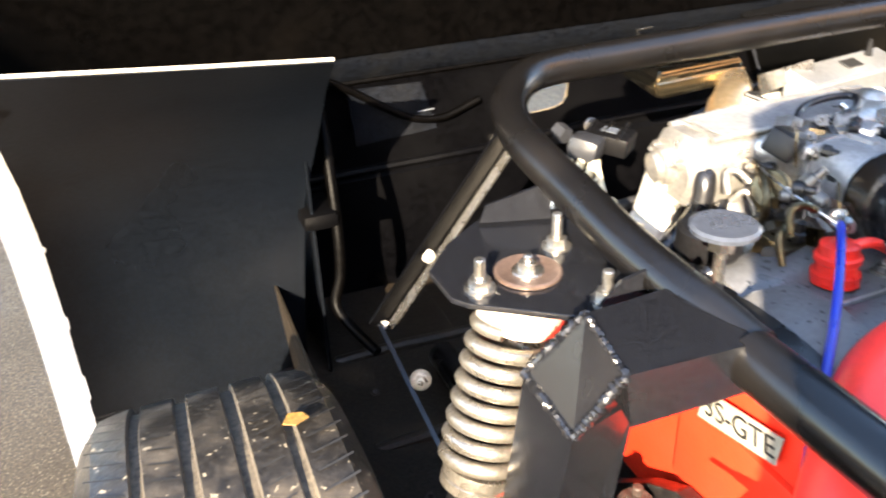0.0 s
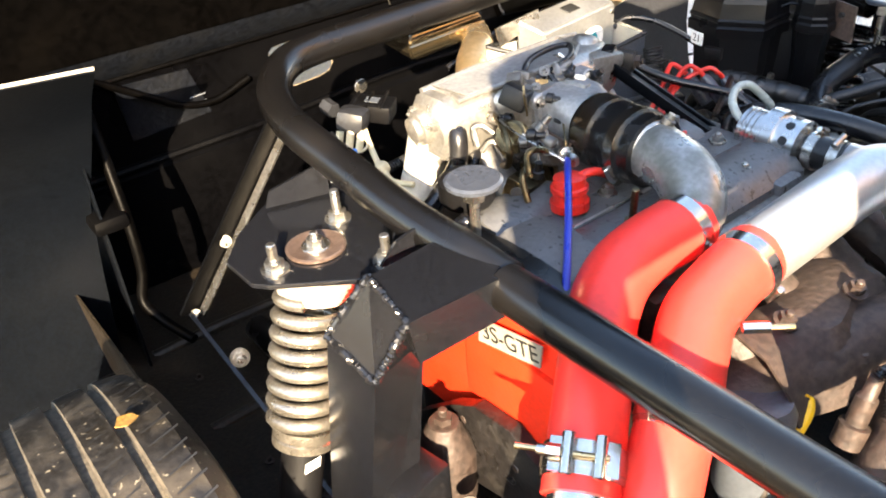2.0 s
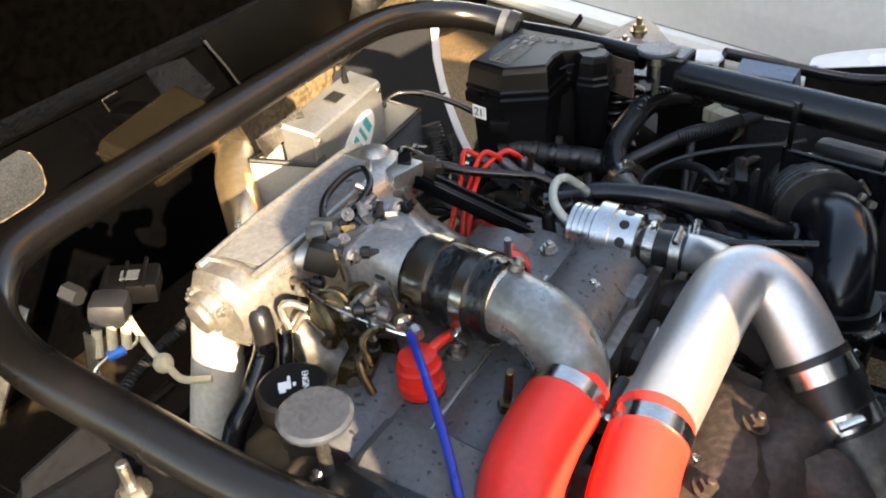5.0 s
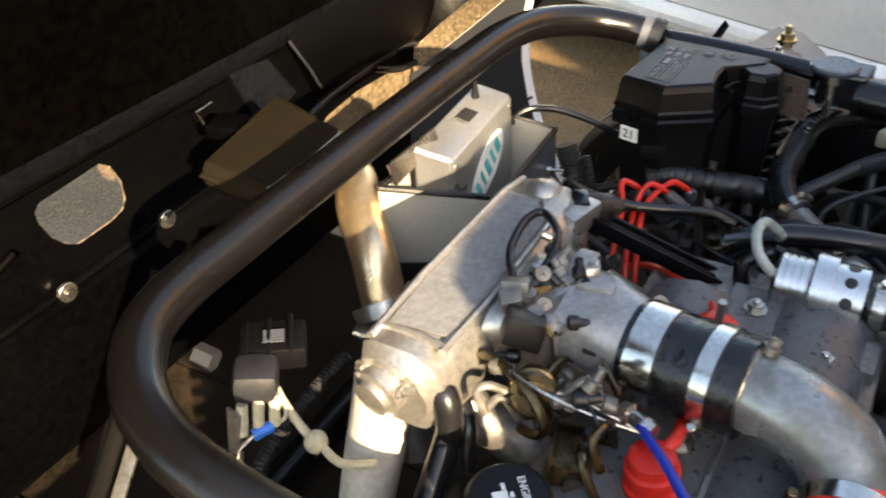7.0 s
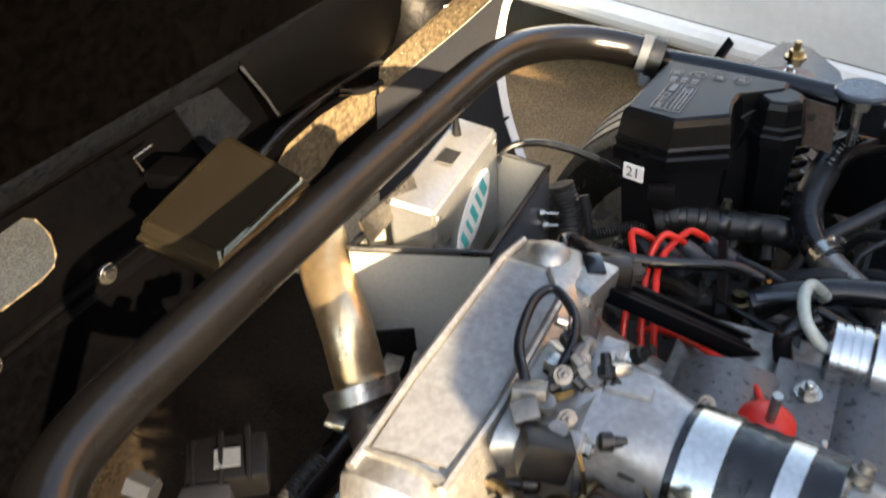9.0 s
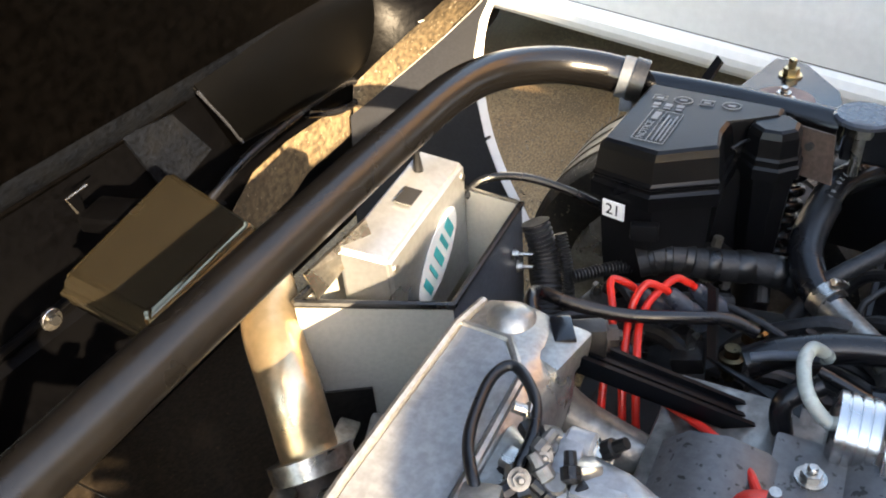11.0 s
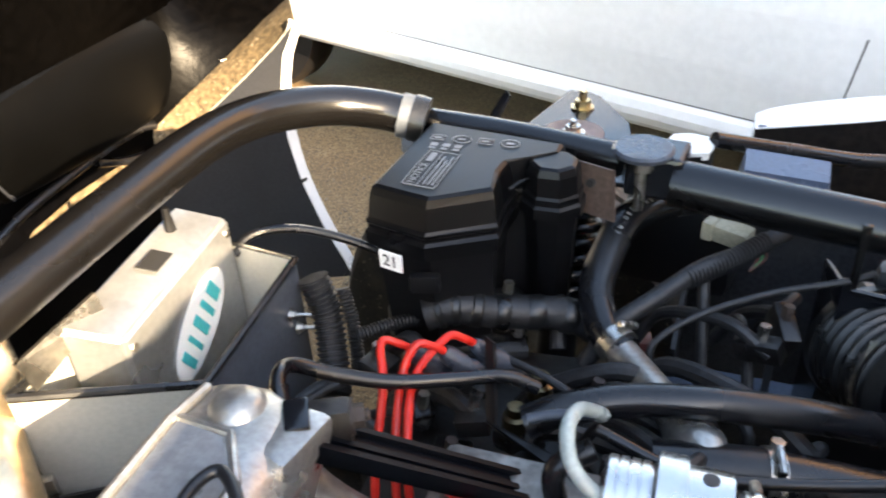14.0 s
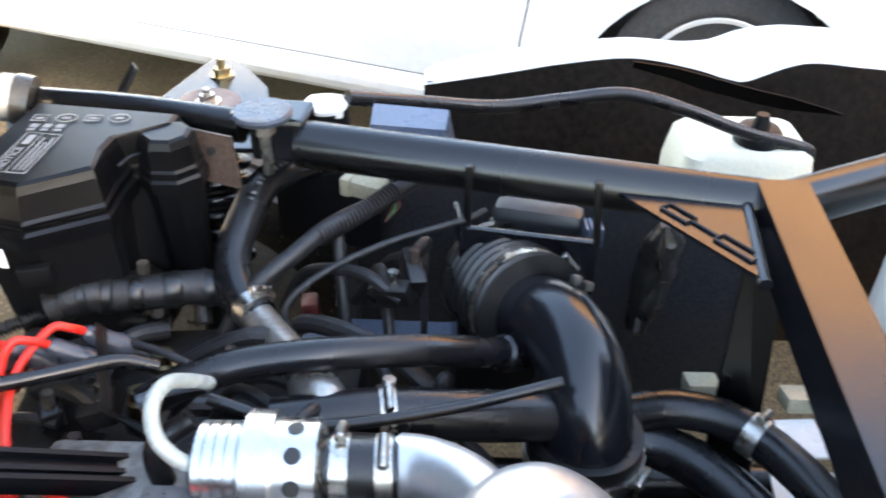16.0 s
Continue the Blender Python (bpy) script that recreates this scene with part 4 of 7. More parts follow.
    # brace from the hoop to the lower arm
    def flat_bar(a, b, w, t, nrm):
        a, b = Vector(a), Vector(b)
        d = (b - a).normalized()
        n = (Vector(nrm) - d * Vector(nrm).dot(d)).normalized()
        s2 = d.cross(n)
        return loft([[p + s2 * w / 2 + n * t / 2, p - s2 * w / 2 + n * t / 2, p - s2 * w / 2 - n * t / 2, p + s2 * w / 2 - n * t / 2] for p in (a, b)])
    part("rear_brace", flat_bar((-0.40, 0.345, 0.74), (-0.603, 0.378, 0.452), 0.034, 0.004, (0.3, -1, 0.1)), "shell", root, smooth=False)
    part("brace_flange", flat_bar((-0.383, 0.335, 0.738), (-0.587, 0.368, 0.45), 0.003, 0.014, (0.3, -1, 0.1)), "zinc", root, "bare bright edge of the brace", smooth=False)
    part("lower_arm_bar", flat_bar((-0.60, 0.37, 0.45), (-0.575, 0.02, 0.31), 0.03, 0.006, (1, 0, 0.3)), "paint", root, smooth=False)
    bolt(root, (-0.525, 0.360, 0.56), (-0.5, -0.8, 0.2), 0.007, 0.014)
    bolt(root, (-0.595, 0.367, 0.455), (-0.5, -0.8, 0.2), 0.006, 0.012)
    bolt(root, (-0.592, 0.225, 0.455), (-0.3, -0.9, 0.4), 0.010, 0.02)


chassis()


def bump_stop(at, name_label):
    x, y, z = at
    root = thing("bump_stop", (x, y, z - 0.07), name_label, "bump stop", "bump stops on the frame")
    part("pad", lathe((x, y, z - 0.008), (x, y, z), [(0, 0.024), (0.15, 0.031), (0.7, 0.032), (1, 0.029)]), "pad", root)
    part("locknut", hexagon((x, y, z - 0.026), (x, y, z - 0.008), 0.013), "zinc", root)
    part("threaded_stem", rod((x, y, z - 0.075), (x, y, z - 0.02), 0.006, seg=12), "zinc", root)


bump_stop((0.440, -0.096, 0.786), "grey disc pad on a threaded stem on the far tower")
bump_stop((-0.402, -0.09, 0.79), "grey disc pad on a threaded stem beside the coil spring tower")


def coilover(s, mat, label):
    """A strut with its spring; s: -1 near side, 1 far side."""
    X = -0.552 if s < 0 else 0.566
    top, low = V(X, 0.0, 0.722), V(-0.618, -0.026, 0.528) if s < 0 else V(0.484, -0.008, 0.545)
    root = thing("coilover_strut", V(s * 0.72, -0.06, 0.25), label, "suspension strut", "coilover struts")
    d = (low - top).normalized()
    up = d.orthogonal().normalized()
    side = d.cross(up)
    a, b = top + d * 0.045, low
    line = []
    turns, n = 7.6, 190
    for k in range(n + 1):
        t = k / n
        e = min(1, t * 9, (1 - t) * 9)
        th = 2 * math.pi * turns * t
        line.append(a.lerp(b, 0.02 + 0.96 * t) + (0.037 + 0.0015 * e) * (math.cos(th) * up + math.sin(th) * side))
    part("coil_spring", sweep(bmesh.new(), line, 0.0082 if s < 0 else 0.0075, 12), mat, root)
    part("spring_seat", lathe(top + d * 0.008, top + d * 0.052, [(0, 0.034), (0.05, 0.046), (0.45, 0.0465), (0.6, 0.044), (0.85, 0.041), (0.9, 0.034), (1, 0.034)]), "seat_alloy" if s < 0 else "paint", root)
    part("adjuster_collar", lathe(low - d * 0.004, low + d * 0.022, [(0, 0.030), (0.05, 0.037), (0.45, 0.037), (0.5, 0.034), (0.6, 0.037), (0.95, 0.037), (1, 0.03)]), "spring" if s < 0 else "paint", root)
    part("damper_body", rod(low - d * 0.12, low + d * 0.33, 0.025, seg=24), "plastic", root)
    part("damper_label", slab([low + d * 0.03 + V(s * 0.0, -0.0255, 0) + V(-0.012, 0, 0), low + d * 0.03 + V(0.008, -0.0255, 0), low + d * 0.042 + V(0.008, -0.0255, 0), low + d * 0.042 + V(-0.012, -0.0255, 0)], 0.0006), "label_white", root, smooth=False)
    k = 1.0 if s < 0 else 1.15
    part("top_bush", lathe(V(X, 0, 0.729), V(X, 0, 0.738), [(0, 0.033 * k), (0.3, 0.033 * k), (0.42, 0.031 * k), (0.2, 0.02), (0.15, 0.012)], 32), "brown_plate" if s < 0 else "bush", root, "worn polyurethane bush")
    part("top_washer", rod((X, 0, 0.729), (X, 0, 0.733), 0.016, seg=24, bevel=0.0008), "zinc", root)
    bolt(root, (X, 0, 0.733), (0, 0, 1), 0.0095, 0.016, washer=False)
    for x, y in ((0.605, -0.006), (0.51, -0.074), (0.501, 0.036)):
        x, y = (0.648, 0.003) if s > 0 and x > 0.6 else (x, y)
        bolt(root, (s * x, y, 0.730), (0, 0, 1), 0.0105, (0.036 if y > 0.01 else 0.03) * (1 if s < 0 else 0.75), "zinc" if s < 0 else "gold")
    return root


coilover(-1, "spring", "coilover strut with a bright silver coil spring")
coilover(1, "paint", "coilover strut with a black coil spring")


def rear_wheel(s, cx, back, high, R, w):
    root = thing("road_wheel", (cx, back, 0), "wide dirty road tyre with four deep grooves", "wheel", "rear wheels")
    prof = [(-w / 2, 0.21), (-w / 2 - 0.006, 0.25), (-w / 2 + 0.004, 0.285), (-w / 2 + 0.022, R - 0.006), (-w / 2 + 0.035, R - 0.003)]
    for g in (-0.072, -0.026, 0.022, 0.068):
        gw = 0.0065 if abs(g) > 0.05 else 0.0075
        prof += [(g - gw, R - 0.0004), (g - gw + 0.002, R - 0.008), (g + gw - 0.002, R - 0.008), (g + gw, R - 0.0004)]
    prof += [(w / 2 - 0.035, R - 0.003), (w / 2 - 0.022, R - 0.006), (w / 2 - 0.004, 0.285), (w / 2 + 0.006, 0.25), (w / 2, 0.21)]
    seg = 96
    bm = bmesh.new()
    rings = [[bm.verts.new((cx + x, back + r * math.cos(2 * math.pi * k / seg), high + r * math.sin(2 * math.pi * k / seg))) for x, r in prof] for k in range(seg)]
    for k in range(seg):
        a, b = rings[k], rings[(k + 1) % seg]
        for j in range(len(prof) - 1):
            bm.faces.new((a[j], a[j + 1], b[j + 1], b[j]))
    tyre = part("tyre", bm, "tyre", root)
    tyre.data.materials.append(M["tread_dust"])
    for p in tyre.data.polygons:
        rr = sum(math.hypot(tyre.data.vertices[i].co.y - back, tyre.data.vertices[i].co.z - high) for i in p.vertices) / len(p.vertices)
        if R - 0.009 < rr < R - 0.0035 and abs(p.center.x - cx) < 0.085:
            p.material_index = 1
    sip = bmesh.new()
    for k in range(90):
        a = 2 * math.pi * k / 90
        for x0, x1, sl in ((-0.115, -0.082, 0.03), (-0.06, -0.038, 0.02), (0.035, 0.056, -0.02), (0.08, 0.115, -0.03)):
            p, q = a, a + sl
            A = V(cx + x0, back + (R - 0.0008) * math.cos(p), high + (R - 0.0008) * math.sin(p))
            B = V(cx + x1, back + (R - 0.0008) * math.cos(q), high + (R - 0.0008) * math.sin(q))
            t = V(0, -math.sin(a), math.cos(a)) * 0.0011
            n = V(0, math.cos(a), math.sin(a)) * 0.001
            vs = [sip.verts.new(v) for v in (A - t + n, B - t + n, B + t + n, A + t + n)]
            sip.faces.new(vs)
    tagged(part("tread_texture", sip, "print_black", tyre), "fine cuts in the tread", kind="stuff")
    part("rim", lathe((cx - 0.12, back, high), (cx + 0.12, back, high), [(0, 0.2), (0.02, 0.21), (0.15, 0.2), (0.5, 0.17), (0.85, 0.2), (0.98, 0.21), (1, 0.2)], 48), "alloy", root)


rear_wheel(-1, -0.865, 0.0, 0.305, 0.312, 0.265)
rear_wheel(1, 0.80, 0.12, 0.272, 0.300, 0.235)

lf = slab([V(-0.803, 0.005, 0.625), V(-0.792, -0.002, 0.6255), V(-0.778, 0.006, 0.6245), V(-0.782, 0.016, 0.6235), V(-0.795, 0.02, 0.6235)], 0.001)
lf_ob = part("fallen_leaf", lf, "leaf", smooth=False)
tagged(lf_ob, "small yellow-brown leaf stuck on the tyre tread", "leaf")


# ---- engine ----
def engine():
    root = thing("engine", (-0.1, -0.1, 0.25), "transverse turbocharged engine with a grey cam cover and red belt cover", "engine")
    part("engine_block", block((-0.12, -0.08, 0.45), (0.52, 0.34, 0.32), (0, 0, 0), 0.015), "dirt", root)
    head = part("cylinder_head", block((-0.13, -0.115, 0.635), (0.46, 0.25, 0.08), (0, 0, 0), 0.01), "alloy_rough", root)
    for y in (-0.055, -0.175):
        bm = loft([[V(x, y + dy, z) for dy, z in ((-0.052, 0.668), (-0.05, 0.685), (-0.03, 0.705), (0.0, 0.711), (0.03, 0.705), (0.05, 0.685), (0.052, 0.668))] for x in (-0.37, -0.362, -0.002 if y > -0.1 else 0.02, 0.006 if y > -0.1 else 0.03)], closed=True)
        part("cam_cover", bm, "camgrey", root, "speckled grey painted cam cover")
    part("cover_valley", block((-0.16, -0.115, 0.683), (0.40, 0.06, 0.03), (0, 0, 0), 0.004), "camgrey", root)
    part("valley_seam", block((-0.20, -0.135, 0.7), (0.30, 0.004, 0.004), (0, 0, 0), 0.001), "alloy", root)
    for x, y in ((-0.205, -0.105), (0.0, -0.115), (-0.05, -0.19), (0.035, -0.17), (0.095, -0.2)):
        bolt(root, (x, y, 0.70 if x < 0.05 else 0.63), (0, 0, 1), 0.008, 0.012)
    # timing belt cover at the near end
    red = [V(-0.437, 0.02, 0.46), V(-0.437, -0.30, 0.46), V(-0.437, -0.32, 0.60), V(-0.437, -0.285, 0.68), V(-0.437, -0.22, 0.705), V(-0.437, -0.12, 0.705), V(-0.437, -0.03, 0.68), V(-0.437, 0.02, 0.6)]
    part("belt_cover", slab(red[::-1], 0.03, 0.006), "red_cover", root, "bright red painted belt cover")
    rim = [V(-0.415, y, z) for y, z in ((-0.30, 0.65), (-0.27, 0.695), (-0.21, 0.716), (-0.12, 0.718), (-0.05, 0.70), (-0.02, 0.66))]
    part("cover_gasket", loft([[p + V(-0.012, 0, 0.004), p + V(0.025, 0, 0.004), p + V(0.025, 0, -0.012), p + V(-0.012, 0, -0.012)] for p in spline(rim, 5)]), "rubber", root, "thick grey rubber gasket")
    part("end_cap", loft([[V(x, y, z) for y, z in ((-0.245, 0.69), (-0.215, zt - 0.008), (-0.16, zt), (-0.11, zt - 0.004), (-0.08, 0.69))] for x, zt in ((-0.392, 0.718), (-0.375, 0.727), (-0.325, 0.724), (-0.312, 0.708))]), "camgrey", root, "light grey end cap with oil specks")
    part("cover_boss", block((-0.438, -0.19, 0.58), (0.012, 0.16, 0.10), (0, 0, 0), 0.005), "red_cover", root)
    bg = part("badge", slab([V(-0.4452, -0.143, 0.657), V(-0.4452, -0.140, 0.624), V(-0.4452, -0.236, 0.645), V(-0.4452, -0.239, 0.675)], 0.0015), "label_grey", root, "silver grey type badge", smooth=False)
    m = basis(V(-0.4472, -0.190, 0.6505), (0, -1, 0.2), (0, 0.2, 1))
    text_mesh("3S-GTE", 0.0285, m, "print_black", "badge_lettering", bg)
    # mount and brackets under the tower
    mb = [V(-0.445, y, z) for y, z in ((-0.03, 0.45), (-0.10, 0.512), (-0.144, 0.54), (-0.205, 0.546), (-0.265, 0.52), (-0.25, 0.44), (-0.03, 0.38))]
    part("mount_bracket", slab(mb, -0.02, 0.004), "dark_clutter", root)
    part("engine_mount", lathe((-0.49, -0.12, 0.40), (-0.49, -0.12, 0.515), [(0, 0.035), (0.6, 0.036), (0.8, 0.028), (1, 0.018)]), "rust", root)
    for y, z in ((-0.125, 0.505), (-0.215, 0.495)):
        bolt(root, (-0.452, y, z), (-1, 0, 0), 0.011, 0.014, "rust")
    bolt(root, (-0.49, -0.12, 0.515), (0, 0, 1), 0.011, 0.02, "rust")
    bolt(root, (-0.52, -0.2, 0.46), (-0.6, -0.6, 0.5), 0.010, 0.014, "rust")
    # rusty exhaust manifold at the front of the head
    def lumpy(pts, r, seed, seg=18):
        bm = sweep(bmesh.new(), spline(pts, 10), r, seg)
        for v in bm.verts:
            v.co += Vector([0.006 * noise.noise(v.co * 22 + V(seed, k * 7, 0)) + 0.003 * noise.noise(v.co * 60 + V(seed, k * 5, 0)) for k in range(3)])
        return bm
    man = part("exhaust_manifold", lumpy([(-0.33, -0.345, 0.575), (-0.22, -0.385, 0.605), (-0.12, -0.415, 0.61), (0.0, -0.425, 0.60), (0.07, -0.44, 0.55)], 0.047, 1), "rust", root, "rusty cast iron exhaust manifold")
    for k, x in enumerate((-0.27, -0.17, -0.07, 0.03)):
        part("exhaust_runner", lumpy([(x, -0.24, 0.635), (x, -0.30, 0.645), (x + 0.01, -0.37, 0.605)], 0.03, k + 2, 14), "rust", man)
        part("port_flange", block((x, -0.255, 0.635), (0.075, 0.014, 0.07), (8, 0, 0), 0.006), "rust", man)
    part("turbo_housing", lathe((-0.16, -0.52, 0.50), (-0.02, -0.52, 0.50), [(0, 0.03), (0.1, 0.085), (0.5, 0.09), (0.9, 0.08), (1, 0.03)], 32), "rust", root)
    part("wastegate_elbow", lumpy([(-0.13, -0.44, 0.62), (-0.16, -0.48, 0.60), (-0.22, -0.50, 0.54), (-0.26, -0.50, 0.46)], 0.036, 9), "rust", root)
    part("compressor_housing", lathe((-0.06, -0.50, 0.52), (0.02, -0.50, 0.54), [(0, 0.04), (0.05, 0.095), (0.5, 0.1), (0.7, 0.1), (0.75, 0.085), (1, 0.06)], 36), "plastic", root)
    shield = [[V(x, y + 0.01 * math.sin(x * 40), z + 0.012 * noise.noise(V(x * 14, y * 14, 2))) for x in [-0.29 + 0.025 * k for k in range(9)]] for y, z in ((-0.325, 0.655), (-0.36, 0.668), (-0.395, 0.66), (-0.425, 0.63), (-0.44, 0.60))]
    part("heat_shield", thicken(loft(shield, closed=False), 0.003), "rust", root, "crumpled rusty heat shield")
    for x, y, z in ((-0.235, -0.37, 0.668), (-0.14, -0.39, 0.668), (-0.19, -0.43, 0.625)):
        bolt(root, (x, y, z), (0, -0.3, 1), 0.009, 0.014, "rust")
    part("bell_housing", block((0.2, -0.05, 0.42), (0.28, 0.32, 0.3), (0, 0, 0), 0.03), "dirt", root)
    part("gearbox_top", block((0.23, 0.02, 0.55), (0.2, 0.2, 0.06), (0, 0, 5), 0.01), "dirt", root)
    part("cam_end_housing", block((-0.01, -0.135, 0.655), (0.05, 0.2, 0.07), (0, 0, 0), 0.008), "casting", root)
    oil = part("oil_filler_cap", lathe((-0.353, -0.016, 0.712), (-0.353, -0.016, 0.745), [(0, 0.03), (0.2, 0.034), (0.9, 0.034), (1, 0.03)]), "plastic", root)
    up2, side2 = V(0.75, 0.66, 0), V(0.66, -0.75, 0)
    cc = V(-0.353, -0.016, 0.7456)
    for du, dv, w, h in ((0.0, 0.0, 0.010, 0.012), (0.008, 0.004, 0.008, 0.003), (-0.007, -0.002, 0.004, 0.006), (0.0, 0.009, 0.005, 0.003)):
        p = cc - side2 * 0.006 + side2 * dv + up2 * du
        part("cap_symbol", slab([p + up2 * w / 2 + side2 * h / 2, p - up2 * w / 2 + side2 * h / 2, p - up2 * w / 2 - side2 * h / 2, p + up2 * w / 2 - side2 * h / 2], 0.0004), "label_white", oil, smooth=False)
    text_mesh("ENGINE", 0.0085, basis(cc + side2 * 0.013, -up2, -side2 * -1), "label_white", "cap_lettering", oil)


engine()


def plenum():
    root = thing("intake_plenum", (-0.14, 0.1, 0.6), "cast aluminium intake plenum with ribs and stains", "intake manifold")
    def section(x, back, front, top, low):
        return [V(x, y, z) for y, z in ((front + 0.012, low), (front, low + 0.02), (front - 0.002, top - 0.032), (front + 0.008, top - 0.012), (front + 0.026, top), (back - 0.014, top), (back - 0.003, top - 0.006), (back, top - 0.018), (back, low + 0.025), (back - 0.014, low))]
    part("plenum_body", loft([section(-0.303, 0.155, 0.09, 0.776, 0.71), section(-0.292, 0.16, 0.078, 0.786, 0.70), section(-0.2, 0.16, 0.062, 0.789, 0.70), section(-0.03, 0.159, 0.062, 0.789, 0.705), section(0.005, 0.155, 0.07, 0.787, 0.71), section(0.018, 0.145, 0.085, 0.778, 0.72)]), "alloy", root)
    floor_top = [V(-0.268, 0.145, 0.7895), V(-0.2, 0.148, 0.7905), V(-0.036, 0.148, 0.7905), V(-0.04, 0.112, 0.7905), V(-0.07, 0.088, 0.7905), V(-0.2, 0.084, 0.7905), V(-0.262, 0.09, 0.7895)]
    part("top_recess", slab(floor_top, 0.0012), "throttle_grey", root, "dull stained recess along the top", smooth=False)
    part("casting_rib", sweep(bmesh.new(), [V(-0.288, 0.151, 0.7855), V(-0.2, 0.153, 0.790), V(-0.036, 0.153, 0.790), V(0.0, 0.147, 0.788)], 0.0042, 8), "alloy", root)
    part("casting_rib", sweep(bmesh.new(), [V(-0.28, 0.084, 0.787), V(-0.2, 0.080, 0.789), V(-0.07, 0.084, 0.789), V(-0.036, 0.108, 0.789), V(-0.033, 0.15, 0.789)], 0.0038, 8), "alloy", root)
    part("casting_rib", sweep(bmesh.new(), [V(-0.274, 0.084, 0.787), V(-0.27, 0.115, 0.788), V(-0.272, 0.15, 0.786)], 0.0038, 8), "alloy", root)
    part("end_boss", lathe((-0.012, 0.118, 0.775), (-0.006, 0.119, 0.796), [(0, 0.026), (0.4, 0.022), (0.75, 0.0185), (0.92, 0.014), (1, 0.007)]), "alloy", root)
    part("end_flange", slab([V(-0.05, 0.064, 0.785), V(0.008, 0.055, 0.78), V(0.008, 0.088, 0.784), V(-0.04, 0.09, 0.787)], -0.03, 0.007), "alloy", root)
    part("end_stub", lathe((-0.28, 0.13, 0.748), (-0.322, 0.136, 0.742), [(0, 0.028), (0.4, 0.028), (0.45, 0.024), (0.75, 0.024), (0.8, 0.019), (0.95, 0.018), (1.0, 0.009)]), "alloy", root)
    for a in (40, 160, 280):
        bolt(root, (-0.304, 0.133 + 0.024 * math.cos(radians(a)), 0.745 + 0.024 * math.sin(radians(a))), (-1, 0.1, -0.1), 0.006, 0.01, "alloy_rough")
    part("sensor_plate", slab([V(-0.322, 0.13, 0.752), V(-0.305, 0.098, 0.76), V(-0.28, 0.10, 0.762), V(-0.29, 0.125, 0.764)], -0.012, 0.003), "alloy", root)
    part("air_spout", lathe((-0.288, 0.108, 0.755), (-0.29, 0.075, 0.725), [(0, 0.013), (0.4, 0.013), (0.45, 0.010), (1, 0.010)], 16), "alloy_rough", root)
    part("down_stub", lathe((-0.283, 0.145, 0.735), (-0.293, 0.158, 0.66), [(0, 0.028), (0.9, 0.0285), (1, 0.027)], 28), "pale_tube", root)
    part("spout_cone", lathe((-0.292, 0.157, 0.664), (-0.322, 0.168, 0.56), [(0, 0.027), (0.05, 0.0295), (0.6, 0.0285), (1, 0.027)], 28), "pale_tube", root, "pale grey sleeve")
    part("sensor_boss", lathe((-0.285, 0.145, 0.715), (-0.29, 0.15, 0.665), [(0, 0.02), (0.4, 0.024), (1, 0.02)]), "alloy_rough", root)
    for x in (-0.24, -0.16, -0.08, 0.0):
        part("intake_runner", hose([(x, 0.12, 0.73), (x, 0.07, 0.68), (x + 0.01, 0.0, 0.64)], 0.024, 12), "alloy_rough", root)
    part("neck", loft([[V(-0.165 + a, y, 0.752 + b) for a, b in round_rect(w, h, 0.02)] for y, w, h in ((0.075, 0.13, 0.07), (0.045, 0.1, 0.075), (0.02, 0.095, 0.085))]), "alloy", root)
    part("bolt_bracket", block((0.014, 0.064, 0.762), (0.018, 0.03, 0.034), (0, 0, 25), 0.004), "dark_clutter", root)
    bolt(root, (0.022, 0.05, 0.765), (0.5, -1, 0), 0.009, 0.012, "rust")


plenum()


